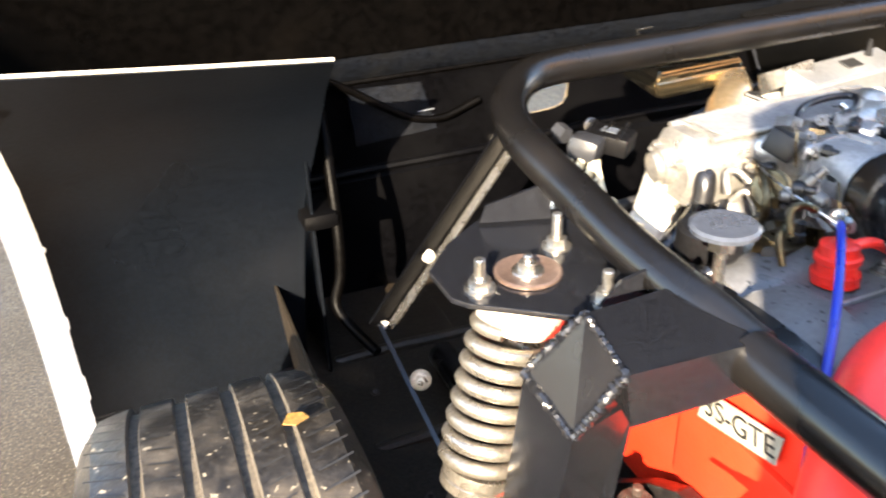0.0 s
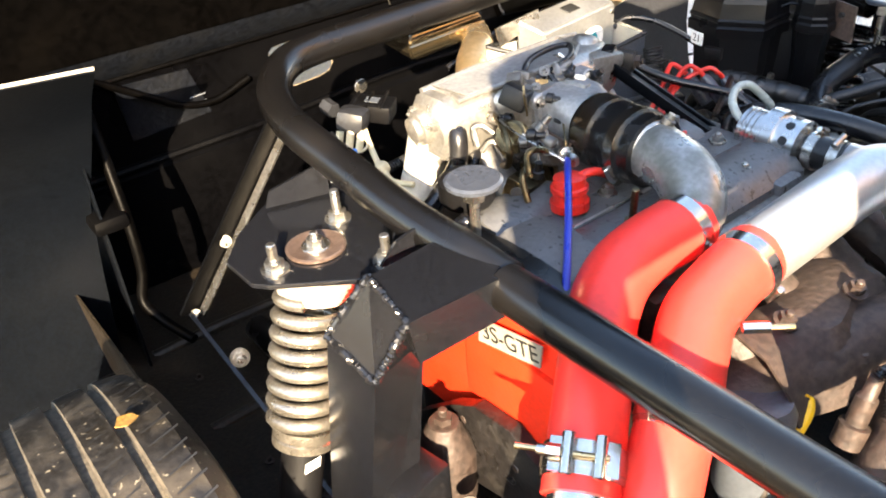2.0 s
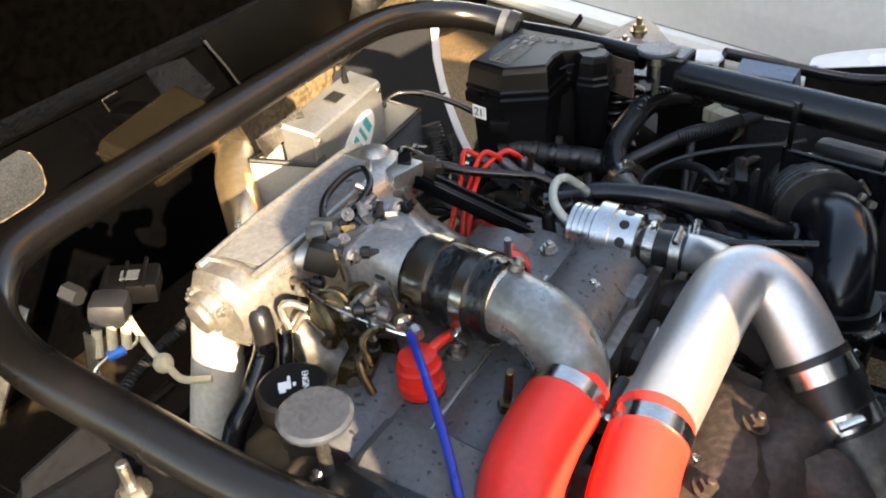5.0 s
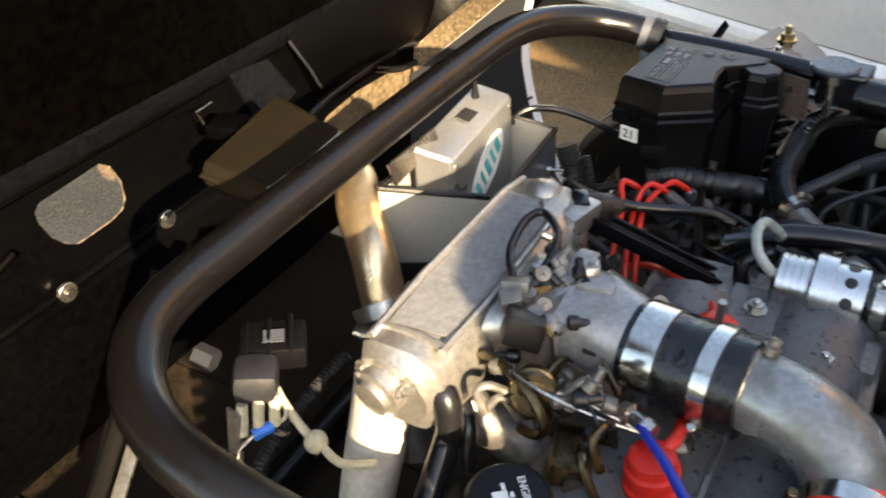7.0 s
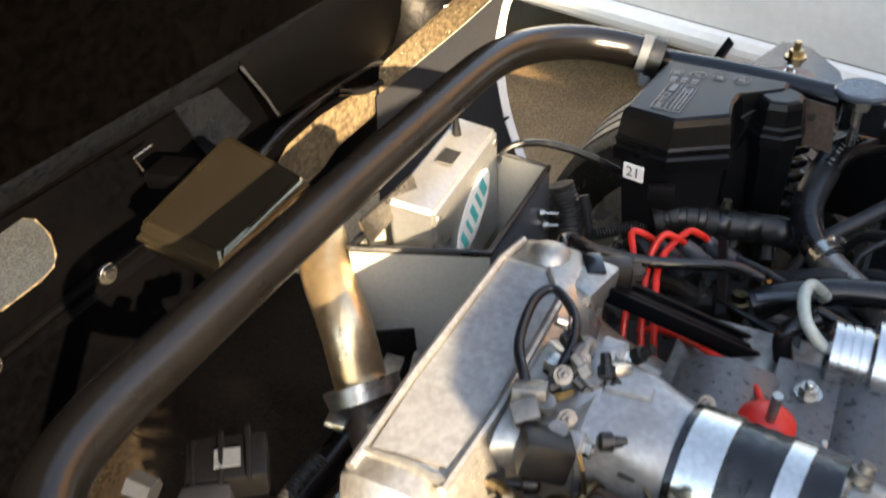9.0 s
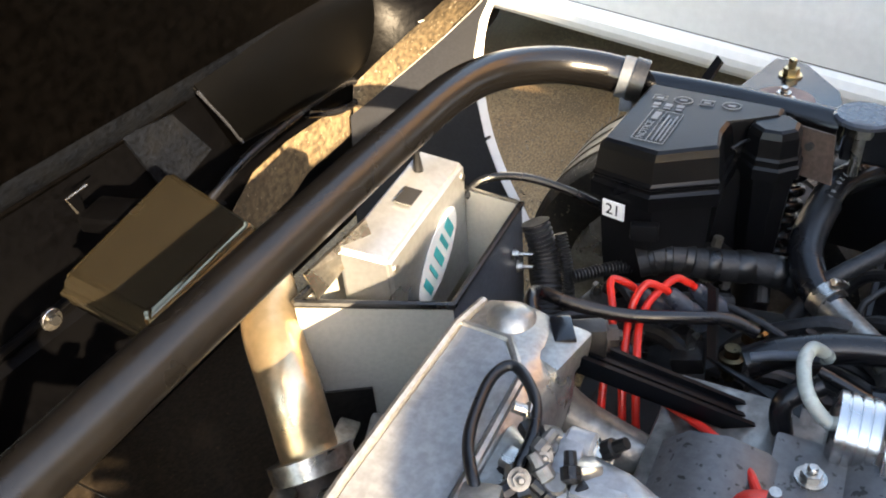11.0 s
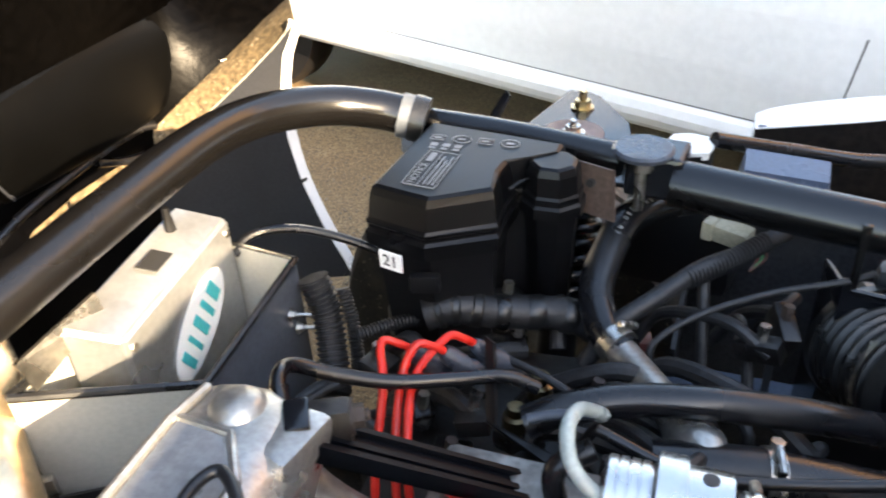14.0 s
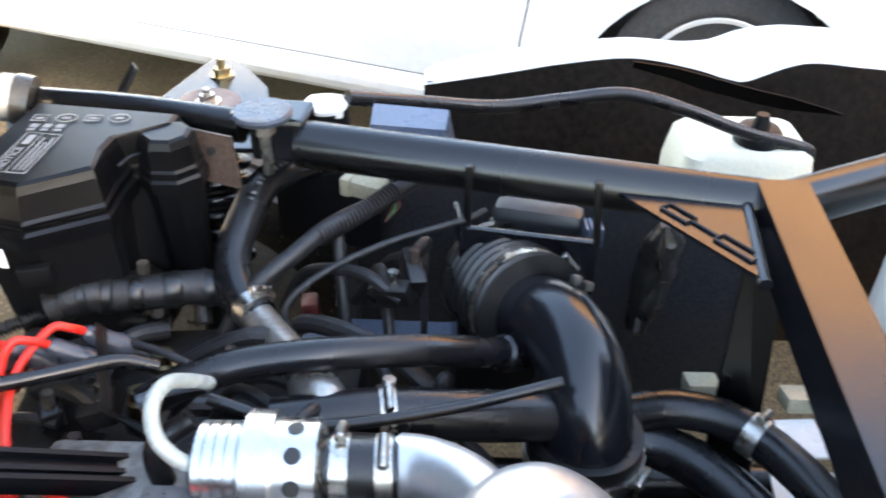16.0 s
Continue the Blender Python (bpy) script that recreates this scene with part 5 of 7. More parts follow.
def throttle_body():
    root = thing("throttle_assembly", (-0.165, -0.02, 0.7), "aluminium throttle body with brass linkage and sensors", "throttle body")
    part("flange", block((-0.157, 0.025, 0.757), (0.098, 0.017, 0.076), (0, -6, 4), 0.004), "throttle_grey", root)
    for x, z in ((-0.2, 0.722), (-0.203, 0.782), (-0.113, 0.79), (-0.112, 0.73)):
        part("flange_lug", rod((x, 0.034, z), (x, 0.014, z), 0.011, seg=16, bevel=0.002), "throttle_grey", root)
        bolt(root, (x, 0.014, z), (0, -1, 0), 0.006, 0.008)
    part("throttle_housing", loft([[V(cx + a, y, cz + b) for a, b in round_rect(w, h, r)] for y, cx, cz, w, h, r in ((0.018, -0.157, 0.757, 0.088, 0.072, 0.012), (-0.012, -0.159, 0.756, 0.084, 0.076, 0.016), (-0.03, -0.162, 0.754, 0.082, 0.08, 0.026), (-0.05, -0.164, 0.753, 0.084, 0.084, 0.041))]), "throttle_grey", root)
    part("housing_rib", block((-0.15, 0.0, 0.7945), (0.012, 0.034, 0.008), (0, 0, 4), 0.002), "throttle_grey", root)
    part("oval_slot", block((-0.2008, -0.016, 0.764), (0.004, 0.014, 0.007), (0, -20, 0), 0.003), "print_black", root)
    lever_plate = part("side_plate", slab([V(-0.205, 0.014, 0.752), V(-0.213, 0.012, 0.73), V(-0.222, -0.05, 0.728), V(-0.213, -0.052, 0.75)], 0.005), "brown_plate", root, "brown plate with two bolts")
    for y in (-0.002, -0.03):
        part("plate_bolt", rod((-0.211, y, 0.742), (-0.222, y, 0.745), 0.007, seg=12, bevel=0.001), "alloy_rough", lever_plate)
    for x, y, z in ((-0.212, -0.005, 0.705), (-0.232, -0.03, 0.74), (-0.195, 0.03, 0.795), (-0.11, 0.01, 0.78), (-0.12, -0.05, 0.772), (-0.228, 0.02, 0.735), (-0.14, 0.04, 0.80), (-0.165, 0.045, 0.805), (-0.20, 0.06, 0.785)):
        bolt(root, (x, y, z), (-0.5, -0.4, 0.6), 0.005, 0.009, "alloy_rough")
    part("linkage_quadrant", lathe((-0.252, 0.012, 0.752), (-0.262, 0.008, 0.756), [(0, 0.019), (0.2, 0.021), (0.35, 0.017), (0.65, 0.017), (0.8, 0.021), (1, 0.019)], 24), "brass", root)
    part("return_spring", ribbed([(-0.235, 0.02, 0.75), (-0.262, 0.008, 0.756)], 0.014, 0.003, 0.004), "brass", root)
    part("linkage_arm", slab([V(-0.265, 0.03, 0.74), V(-0.265, 0.012, 0.73), V(-0.262, -0.012, 0.742), V(-0.262, -0.01, 0.752)], 0.003), "brass", root)
    part("cable_bracket", slab([V(-0.245, -0.06, 0.735), V(-0.25, 0.0, 0.72), V(-0.247, 0.0, 0.70), V(-0.242, -0.062, 0.705)], 0.003), "brass", root)
    part("sensor", block((-0.225, 0.035, 0.79), (0.03, 0.035, 0.028), (20, 15, 30), 0.004), "plastic", root)
    part("sensor", block((-0.185, 0.062, 0.797), (0.022, 0.026, 0.018), (0, 20, 15), 0.004), "alloy_rough", root)
    part("cable", hose([(-0.258, -0.012, 0.765), (-0.25, -0.03, 0.758), (-0.245, -0.075, 0.742)], 0.0015, 6), "zinc", root)
    part("vacuum_nipple", lathe((-0.235, -0.06, 0.748), (-0.25, -0.092, 0.752), [(0, 0.008), (0.3, 0.011), (0.35, 0.007), (0.7, 0.007), (0.75, 0.009), (1, 0.006)], 12), "zinc", root)
    rg = random.Random(11)
    for k in range(26):
        x, y = rg.uniform(-0.275, -0.19), rg.uniform(-0.07, 0.055)
        p = V(x, y, 0.765 + 0.25 * (x + 0.23) + rg.uniform(-0.045, 0.02))
        d = V(rg.uniform(-1, 1), rg.uniform(-1, 1), rg.uniform(-0.3, 1)).normalized()
        mat = ("brass", "dirty_alloy", "alloy_rough", "dark_clutter", "dark_clutter", "brass")[k % 6]
        if k % 3 == 0:
            part("lever", slab([p, p + d * 0.03, p + d * 0.03 + V(0.003, 0.004, 0.01), p + V(0.003, 0.004, 0.012)], 0.0025), mat, root, smooth=False)
        elif k % 3 == 1:
            part("fitting", lathe(p, p + d * 0.024, [(0, 0.004), (0.1, 0.0075), (0.5, 0.0075), (0.55, 0.005), (1, 0.0045)], 12), mat, root)
        else:
            part("vacuum_pipe", hose([p, p + d * 0.018, p + d * 0.03 + V(0, 0, -0.012), p + d * 0.034 + V(0, -0.01, -0.035)], 0.004, 8), mat, root)
    for k in range(20):
        p = V(rg.uniform(-0.235, -0.105), rg.uniform(0.005, 0.062), rg.uniform(0.785, 0.803))
        d = V(rg.uniform(-1, 1), rg.uniform(-1, 1), rg.uniform(-0.2, 0.6)).normalized()
        mat = ("dark_clutter", "alloy_rough", "dark_clutter", "zinc", "plastic")[k % 5]
        if k % 2:
            part("fitting", lathe(p, p + d * 0.02, [(0, 0.004), (0.1, 0.0068), (0.5, 0.0068), (0.55, 0.0045), (1, 0.004)], 10), mat, root)
        else:
            part("small_bracket", block(p, (rg.uniform(0.012, 0.026), rg.uniform(0.010, 0.02), rg.uniform(0.006, 0.014)), (rg.uniform(-25, 25), rg.uniform(-25, 25), rg.uniform(0, 90)), 0.0025), mat, root)
    part("throttle_cable", hose([(-0.262, 0.03, 0.775), (-0.27, -0.01, 0.772), (-0.265, -0.06, 0.762), (-0.255, -0.085, 0.752)], 0.0013, 6), "zinc", root)
    arc = [V(-0.258 + 0.02 * math.cos(a), 0.034 + 0.044 * math.cos(a), 0.742 + 0.03 * math.sin(a)) for a in [radians(20 * k + 10) for k in range(13)]]
    part("cable_wheel", sweep(bmesh.new(), arc, 0.0045, 8), "brass", root)
    for x, y in ((-0.205, 0.035), (-0.185, 0.052), (-0.15, 0.03), (-0.125, 0.045)):
        part("top_fitting", lathe((x, y, 0.77), (x - 0.004, y - 0.004, 0.80), [(0, 0.009), (0.4, 0.009), (0.45, 0.006), (0.8, 0.006), (0.85, 0.008), (1, 0.007)], 12), "alloy_rough", root)


throttle_body()


def one_hose(name, pts, r, mat, label, category="hose", seg=16, at=None, n=8):
    root = thing(name, at or pts[0], label, category)
    part("hose_wall" if r > 0.004 else "wire_jacket", hose(pts, r, seg, n), mat, root)
    return root


def coupler_and_elbow():
    root = thing("intake_elbow", (-0.18, -0.2, 0.66), "stained cast aluminium intake elbow", "intake pipe")
    e = [V(-0.174, -0.141, 0.757), V(-0.180, -0.170, 0.757), V(-0.187, -0.197, 0.753), V(-0.197, -0.219, 0.744), V(-0.213, -0.233, 0.730), V(-0.235, -0.240, 0.719)]
    part("elbow", sweep(bmesh.new(), spline(e, 5), 0.0355, 32), "alloy_blotch", root, "blotchy bare aluminium")
    part("rolled_end", lathe((-0.173, -0.138, 0.757), (-0.175, -0.149, 0.757), [(0, 0.0355), (0.3, 0.0385), (0.7, 0.0385), (1, 0.0355)]), "alloy", root)
    seam = spline([V(-0.166, -0.146, 0.724), V(-0.178, -0.185, 0.72), V(-0.196, -0.205, 0.708), V(-0.222, -0.213, 0.69)], 5)
    part("weld_seam", sweep(bmesh.new(), seam, 0.0018, 6), "alloy_rough", root)
    part("vacuum_tap", lathe((-0.163, -0.152, 0.79), (-0.158, -0.156, 0.802), [(0, 0.008), (0.5, 0.008), (0.6, 0.005), (1, 0.005)], 12), "alloy_rough", root)
    c = thing("throttle_coupler", (-0.17, -0.1, 0.66), "black silicone coupler with two steel clips", "hose")
    wall = lathe((-0.164, -0.045, 0.753), (-0.1745, -0.146, 0.757), [(0, 0.0425), (0.0, 0.0445), (0.3, 0.0445), (0.34, 0.0438), (0.4, 0.045), (0.46, 0.0438), (0.52, 0.0448), (0.58, 0.0436), (0.64, 0.0446), (0.7, 0.0438), (1, 0.0442), (1, 0.0365)], 40)
    for v in wall.verts:
        v.co += V(0, 0, 1) * 0.0015 * noise.noise(v.co * 60) + V(1, 0, 0) * 0.0012 * noise.noise(v.co * 55 + V(4, 0, 0))
    part("hose_wall", wall, "wet_rubber", c)
    band(c, (-0.1655, -0.052, 0.7532), (-0.1685, -0.078, 0.7545), 0.0456, (1, 0, -1), "clip_steel")
    band(c, (-0.1722, -0.112, 0.756), (-0.1742, -0.126, 0.7568), 0.0456, (-0.8, 0.2, -0.5), "clip_steel")


coupler_and_elbow()


def t_clamp(parent, p0, p1, r, toward, along):
    """A wide T-bolt clamp; toward: where its bolt sits, along: where the bolt's tail points."""
    p0, p1 = Vector(p0), Vector(p1)
    d = (p1 - p0).normalized()
    part("clamp_band", lathe(p0, p1, [(0, r - 0.001), (0, r + 0.0015), (1, r + 0.0015), (1, r - 0.001)], 32), "clip_steel", parent)
    u = (p1 - p0) * 0.22
    part("clamp_band", lathe(p0 + u, p1 - u, [(0, r), (0, r + 0.0028), (1, r + 0.0028), (1, r)], 32), "clip_steel", parent)
    s = Vector(toward)
    s = (s - d * s.dot(d)).normalized()
    t = d.cross(s)
    t = t if t.dot(Vector(along)) > 0 else -t
    mid = (p0 + p1) / 2 + s * (r + 0.006)
    w = (p1 - p0).length
    for k in (-1, 1):
        q = mid + t * 0.014 * k
        part("clamp_trunnion", rod(q - d * w * 0.62, q + d * w * 0.62, 0.0058, seg=14, bevel=0.001), "clip_steel", parent)
        part("clamp_strap", slab([q - d * w * 0.5 - s * 0.004, q + d * w * 0.5 - s * 0.004, q + d * w * 0.5 - t * 0.016 * -k - s * 0.007, q - d * w * 0.5 - t * 0.016 * -k - s * 0.007], 0.0015), "clip_steel", parent, smooth=False)
    part("t_bolt", rod(mid - t * 0.022, mid + t * 0.06, 0.003, seg=10, bevel=0.0008), "gold", parent)
    part("clamp_nut", hexagon(mid + t * 0.02, mid + t * 0.032, 0.0068), "clip_steel", parent)
    part("clamp_spacer", rod(mid + t * 0.032, mid + t * 0.040, 0.005, seg=12), "clip_steel", parent)


def red_hoses():
    R = 0.0362
    a = thing("red_silicone_hose", (-0.40, -0.33, 0.55), "bright red silicone hose bent down from the intake elbow", "hose", "red boost hoses")
    pa = spline([V(-0.222, -0.238, 0.723), V(-0.245, -0.238, 0.721), V(-0.289, -0.236, 0.718), V(-0.341, -0.242, 0.712), V(-0.390, -0.264, 0.698), V(-0.433, -0.296, 0.675), V(-0.475, -0.327, 0.646), V(-0.517, -0.359, 0.616)], 6)
    part("hose_wall", sweep(bmesh.new(), pa, R, 36), "red_hose", a)
    band(a, (-0.232, -0.2375, 0.7222), (-0.2475, -0.2377, 0.7207), R + 0.0006, (0.3, -1, -0.4), "clip_steel")
    t_clamp(a, (-0.487, -0.336, 0.6375), (-0.508, -0.352, 0.6225), R + 0.0006, (-0.55, -0.45, 0.7), (-0.8, 0.6, 0))
    p = thing("boost_pipe", (-0.52, -0.38, 0.5), "polished aluminium boost pipe below the red hose", "pipe")
    part("pipe_wall", hose([(-0.50, -0.346, 0.628), (-0.54, -0.378, 0.597), (-0.575, -0.403, 0.55), (-0.59, -0.41, 0.46), (-0.59, -0.41, 0.3)], 0.0315, 32), "polished", p)
    b = thing("red_silicone_hose", (-0.35, -0.38, 0.55), "bright red silicone hose on the satin alloy pipe", "hose", "red boost hoses")
    pb = spline([V(-0.215, -0.315, 0.711), V(-0.24, -0.3165, 0.708), V(-0.273, -0.319, 0.704), V(-0.323, -0.328, 0.697), V(-0.363, -0.348, 0.683), V(-0.398, -0.369, 0.662), V(-0.434, -0.386, 0.636), V(-0.467, -0.404, 0.608), V(-0.50, -0.425, 0.565), V(-0.52, -0.44, 0.50)], 6)
    part("hose_wall", sweep(bmesh.new(), pb, R, 36), "red_hose", b)
    band(b, (-0.228, -0.3158, 0.7095), (-0.2445, -0.317, 0.7075), R + 0.0006, (0.2, -1, -0.6), "clip_steel")
    t_clamp(b, (-0.402, -0.3715, 0.6595), (-0.422, -0.381, 0.645), R + 0.0006, (-0.5, -0.55, 0.7), (0.8, -0.6, 0))
    part("clip_stud", rod((-0.30, -0.366, 0.692), (-0.267, -0.396, 0.693), 0.0028, seg=10, bevel=0.0006), "gold", b)
    part("clip_nut", hexagon((-0.303, -0.363, 0.692), (-0.284, -0.38, 0.6925), 0.0062), "clip_steel", b)


red_hoses()


def alloy_pipe():
    root = thing("intercooler_pipe", (-0.05, -0.38, 0.6), "satin grey aluminium boost pipe with a tight bend", "pipe")
    p = [V(-0.225, -0.315, 0.7095), V(-0.165, -0.319, 0.718), V(-0.102, -0.322, 0.726), V(-0.052, -0.326, 0.733), V(-0.022, -0.335, 0.737), V(-0.008, -0.352, 0.734), V(-0.009, -0.373, 0.722), V(-0.02, -0.395, 0.702), V(-0.036, -0.42, 0.674)]
    part("pipe_wall", sweep(bmesh.new(), spline(p, 6), 0.0357, 36), "satin_pipe", root)
    part("branch_stub", hose([(0.060, -0.262, 0.70), (0.053, -0.285, 0.704), (0.03, -0.312, 0.713), (-0.012, -0.338, 0.727)], 0.0228, 24), "satin_pipe", root)
    c = thing("pipe_coupler", (-0.05, -0.45, 0.62), "black rubber coupler with two bright clips", "hose")
    a, b = V(-0.034, -0.416, 0.678), V(-0.066, -0.468, 0.622)
    part("hose_wall", sweep(bmesh.new(), [a, a.lerp(b, 0.5), b], 0.0382, 32), "rubber", c)
    band(c, a.lerp(b, 0.10), a.lerp(b, 0.32), 0.0386, (1, -0.2, 0.4), "clip_steel")
    band(c, a.lerp(b, 0.72), a.lerp(b, 0.94), 0.0386, (-0.8, -0.4, 0.4), "clip_steel")
    part("mark", slab([a.lerp(b, 0.5) + V(-0.034, -0.006, 0.016) + V(*o) for o in ((0, 0, 0), (0.004, -0.01, -0.006), (0.006, -0.008, -0.002), (0.003, 0.003, 0.004))], 0.0006), "label_white", c, smooth=False)
    t = thing("turbocharger", (-0.1, -0.47, 0.45), "grimy turbocharger with a cast compressor housing and rusty turbine", "turbocharger")
    part("compressor_outlet", sweep(bmesh.new(), spline([b.lerp(a, 0.15), b, V(-0.085, -0.50, 0.585), V(-0.115, -0.525, 0.545), V(-0.15, -0.54, 0.50)], 5), [0.035 + 0.0003 * k for k in range(21)], 28), "dirty_alloy", t, "grimy cast aluminium outlet")
    cc, ax = V(-0.085, -0.44, 0.565), V(-0.55, 0.62, 0.56).normalized()
    u = ax.orthogonal().normalized()
    w = ax.cross(u)
    ring = [cc + 0.062 * (math.cos(k * math.pi / 16) * u + math.sin(k * math.pi / 16) * w) - ax * 0.02 for k in range(33)]
    part("compressor_volute", sweep(bmesh.new(), ring, 0.026, 16, caps=False), "dirty_alloy", t)
    part("back_plate", lathe(cc - ax * 0.012, cc + ax * 0.006, [(0, 0.068), (0.4, 0.068), (0.6, 0.062), (0.75, 0.05), (1, 0.02)], 40), "dark_clutter", t)
    part("plate_rim", lathe(cc - ax * 0.004, cc + ax * 0.004, [(0, 0.066), (0.1, 0.0705), (0.9, 0.0705), (1, 0.066)], 40), "dark_clutter", t)
    part("bearing_housing", lathe(cc, cc + ax * 0.06, [(0, 0.03), (0.2, 0.036), (0.5, 0.028), (0.8, 0.034), (1, 0.04)], 24), "rust", t)
    for k in range(5):
        q = cc + 0.05 * (math.cos(k * 1.26) * u + math.sin(k * 1.26) * w) + ax * 0.005
        part("plate_bolt", hexagon(q, q + ax * 0.008, 0.006), "rust", t)
    hs = thing("alloy_strip", (-0.15, -0.28, 0.62), "pale flat aluminium strip beside the cam cover", "strip")
    part("strip", slab([V(-0.075, -0.272, 0.694), V(-0.205, -0.272, 0.68), V(-0.205, -0.284, 0.674), V(-0.075, -0.284, 0.688)], -0.004), "brushed", hs, smooth=False)


alloy_pipe()


def blow_off_valve():
    root = thing("blow_off_valve", (0.04, -0.18, 0.65), "turned aluminium blow-off valve with side holes", "valve")
    a, b = V(0.053, -0.120, 0.702), V(0.0555, -0.258, 0.701)
    prof = []
    for k in range(4):
        s = 0.03 + 0.055 * k
        prof += [(s, 0.032), (s + 0.04, 0.032), (s + 0.044, 0.030), (s + 0.052, 0.030)]
    prof = [(0, 0.025)] + prof + [(0.265, 0.032), (0.27, 0.0405), (0.41, 0.0405), (0.415, 0.035), (0.63, 0.035), (0.65, 0.028), (0.67, 0.02), (0.69, 0.02)]
    part("valve_body", lathe(a, b, prof, 36), "polished", root)
    d = (b - a).normalized()
    u = d.orthogonal().normalized()
    w = d.cross(u)
    for k in range(10):
        t = 2 * math.pi * k / 10
        n = math.cos(t) * u + math.sin(t) * w
        c = a.lerp(b, 0.52)
        part("side_hole", rod(c + n * 0.028, c + n * 0.0354, 0.006, seg=14), "print_black", root)
    e = thing("valve_coupler", (0.02, -0.25, 0.68), "short black rubber coupler behind the blow-off valve", "hose")
    part("hose_wall", rod(a.lerp(b, 0.66), V(0.056, -0.262, 0.701), 0.0225, seg=24), "rubber", e)
    band(e, a.lerp(b, 0.69), a.lerp(b, 0.78), 0.0235, (0.5, 0, 1))
    band(e, V(0.055, -0.246, 0.701), V(0.0555, -0.258, 0.701), 0.0235, (-0.2, 0, 1))
    c = one_hose("clear_vacuum_hose", [V(0.047, -0.130, 0.71), V(0.040, -0.116, 0.722), V(0.046, -0.100, 0.738), V(0.066, -0.093, 0.749), V(0.088, -0.096, 0.747), V(0.108, -0.103, 0.73), V(0.124, -0.110, 0.712), V(0.130, -0.108, 0.704)], 0.0056, "clear_hose", "milky translucent silicone hose in a hooked loop")

    one_hose("hose_joiner", [V(0.129, -0.108, 0.706), V(0.134, -0.09, 0.697), V(0.133, -0.066, 0.69), V(0.128, -0.05, 0.686)], 0.0045, "tray_dark", "smoky translucent hose tail", "hose", 12)


blow_off_valve()


def beam():
    root = thing("torque_brace", (0.04, 0.0, 0.65), "black ribbed channel brace bolted to the plenum end", "brace")
    a, b = V(-0.004, 0.076, 0.768), V(0.092, -0.098, 0.643)
    d = (b - a).normalized()
    s = d.cross(V(0, 0, 1)).normalized()
    n = s.cross(d)
    def bar(o, w, h, t0, t1):
        return loft([[p + s * (o + w / 2) + n * h, p + s * (o - w / 2) + n * h, p + s * (o - w / 2) - n * 0.01, p + s * (o + w / 2) - n * 0.01] for p in (a.lerp(b, t0), a.lerp(b, t1))])
    part("channel_web", bar(0, 0.030, 0.0, 0, 1.14), "liner", root, smooth=False)
    for o in (-0.0125, 0.001, 0.0125):
        part("channel_rib", bar(o, 0.005, 0.005 if abs(o) > 0.01 else 0.0025, 0, 1.14), "liner", root, smooth=False)
    part("end_plate", block(a + V(0, 0.002, -0.002), (0.03, 0.018, 0.04), (0, 0, 30), 0.003), "paint", root)


beam()


def silencer():
    root = thing("exhaust_silencer", (0.05, 0.6, 0.55), "flat box silencer in dull bronze-stained steel", "silencer")
    top = [V(-0.096, 0.443, 0.748), V(0.075, 0.455, 0.748), V(0.13, 0.625, 0.748), V(-0.078, 0.578, 0.748)]
    rings = []
    for o, z in ((-0.016, 0.748), (-0.008, 0.7475), (-0.001, 0.745), (0.004, 0.740), (0.007, 0.733), (0.008, 0.722), (0.005, 0.71), (-0.004, 0.70), (-0.02, 0.694)):
        c = sum(top, V(0, 0, 0)) / 4
        rings.append([V(*(p.xy + (p - c).xy.normalized() * (o - 0.004)), z) for p in top])
    bm = loft(rings)
    bmesh.ops.bevel(bm, geom=bm.edges[:], offset=0.004, segments=2, affect="EDGES")
    part("casing", bm, "silencer", root)
    part("seam", sweep(bmesh.new(), [p + V(0, 0, -0.022) + (p - V(0.01, 0.52, 0.748)).normalized() * 0.004 for p in top + top[:1]], 0.003, 6), "silencer", root)
    part("hanger", block((0.06, 0.655, 0.715), (0.05, 0.07, 0.022), (0, 0, 12), 0.004), "shell", root)
    part("hanger_wire", sweep(bmesh.new(), [V(0.068, 0.70, 0.744), V(0.035, 0.70, 0.742), V(0.043, 0.70, 0.719)], 0.0015, 6), "zinc", root)
    part("inlet_pipe", hose([(0.07, 0.47, 0.70), (0.029, 0.412, 0.701), (-0.013, 0.378, 0.689), (-0.049, 0.335, 0.658), (-0.075, 0.305, 0.602)], 0.029, 32), "stainless", root, "gold-tinted stainless pipe")
    fl = part("pipe_flange", lathe((-0.074, 0.307, 0.606), (-0.082, 0.297, 0.592), [(0, 0.031), (0, 0.042), (1, 0.042), (1, 0.031)], 24), "zinc", root)
    part("flange_ear", block((-0.118, 0.305, 0.60), (0.05, 0.022, 0.009), (14, 16, 20), 0.003), "zinc", fl)
    part("flange_ear", block((-0.04, 0.290, 0.604), (0.05, 0.022, 0.009), (14, 16, 20), 0.003), "zinc", fl)
    part("flange_clamp", block((-0.09, 0.275, 0.59), (0.07, 0.012, 0.022), (10, 8, 18), 0.003), "zinc", fl)
    part("down_pipe", hose([(-0.08, 0.30, 0.60), (-0.105, 0.27, 0.55), (-0.15, 0.21, 0.45)], 0.028, 20), "rust", root)
    part("gear_bracket", block((-0.01, 0.262, 0.575), (0.06, 0.045, 0.022), (10, 0, 20), 0.006), "alloy_rough", root)


silencer()


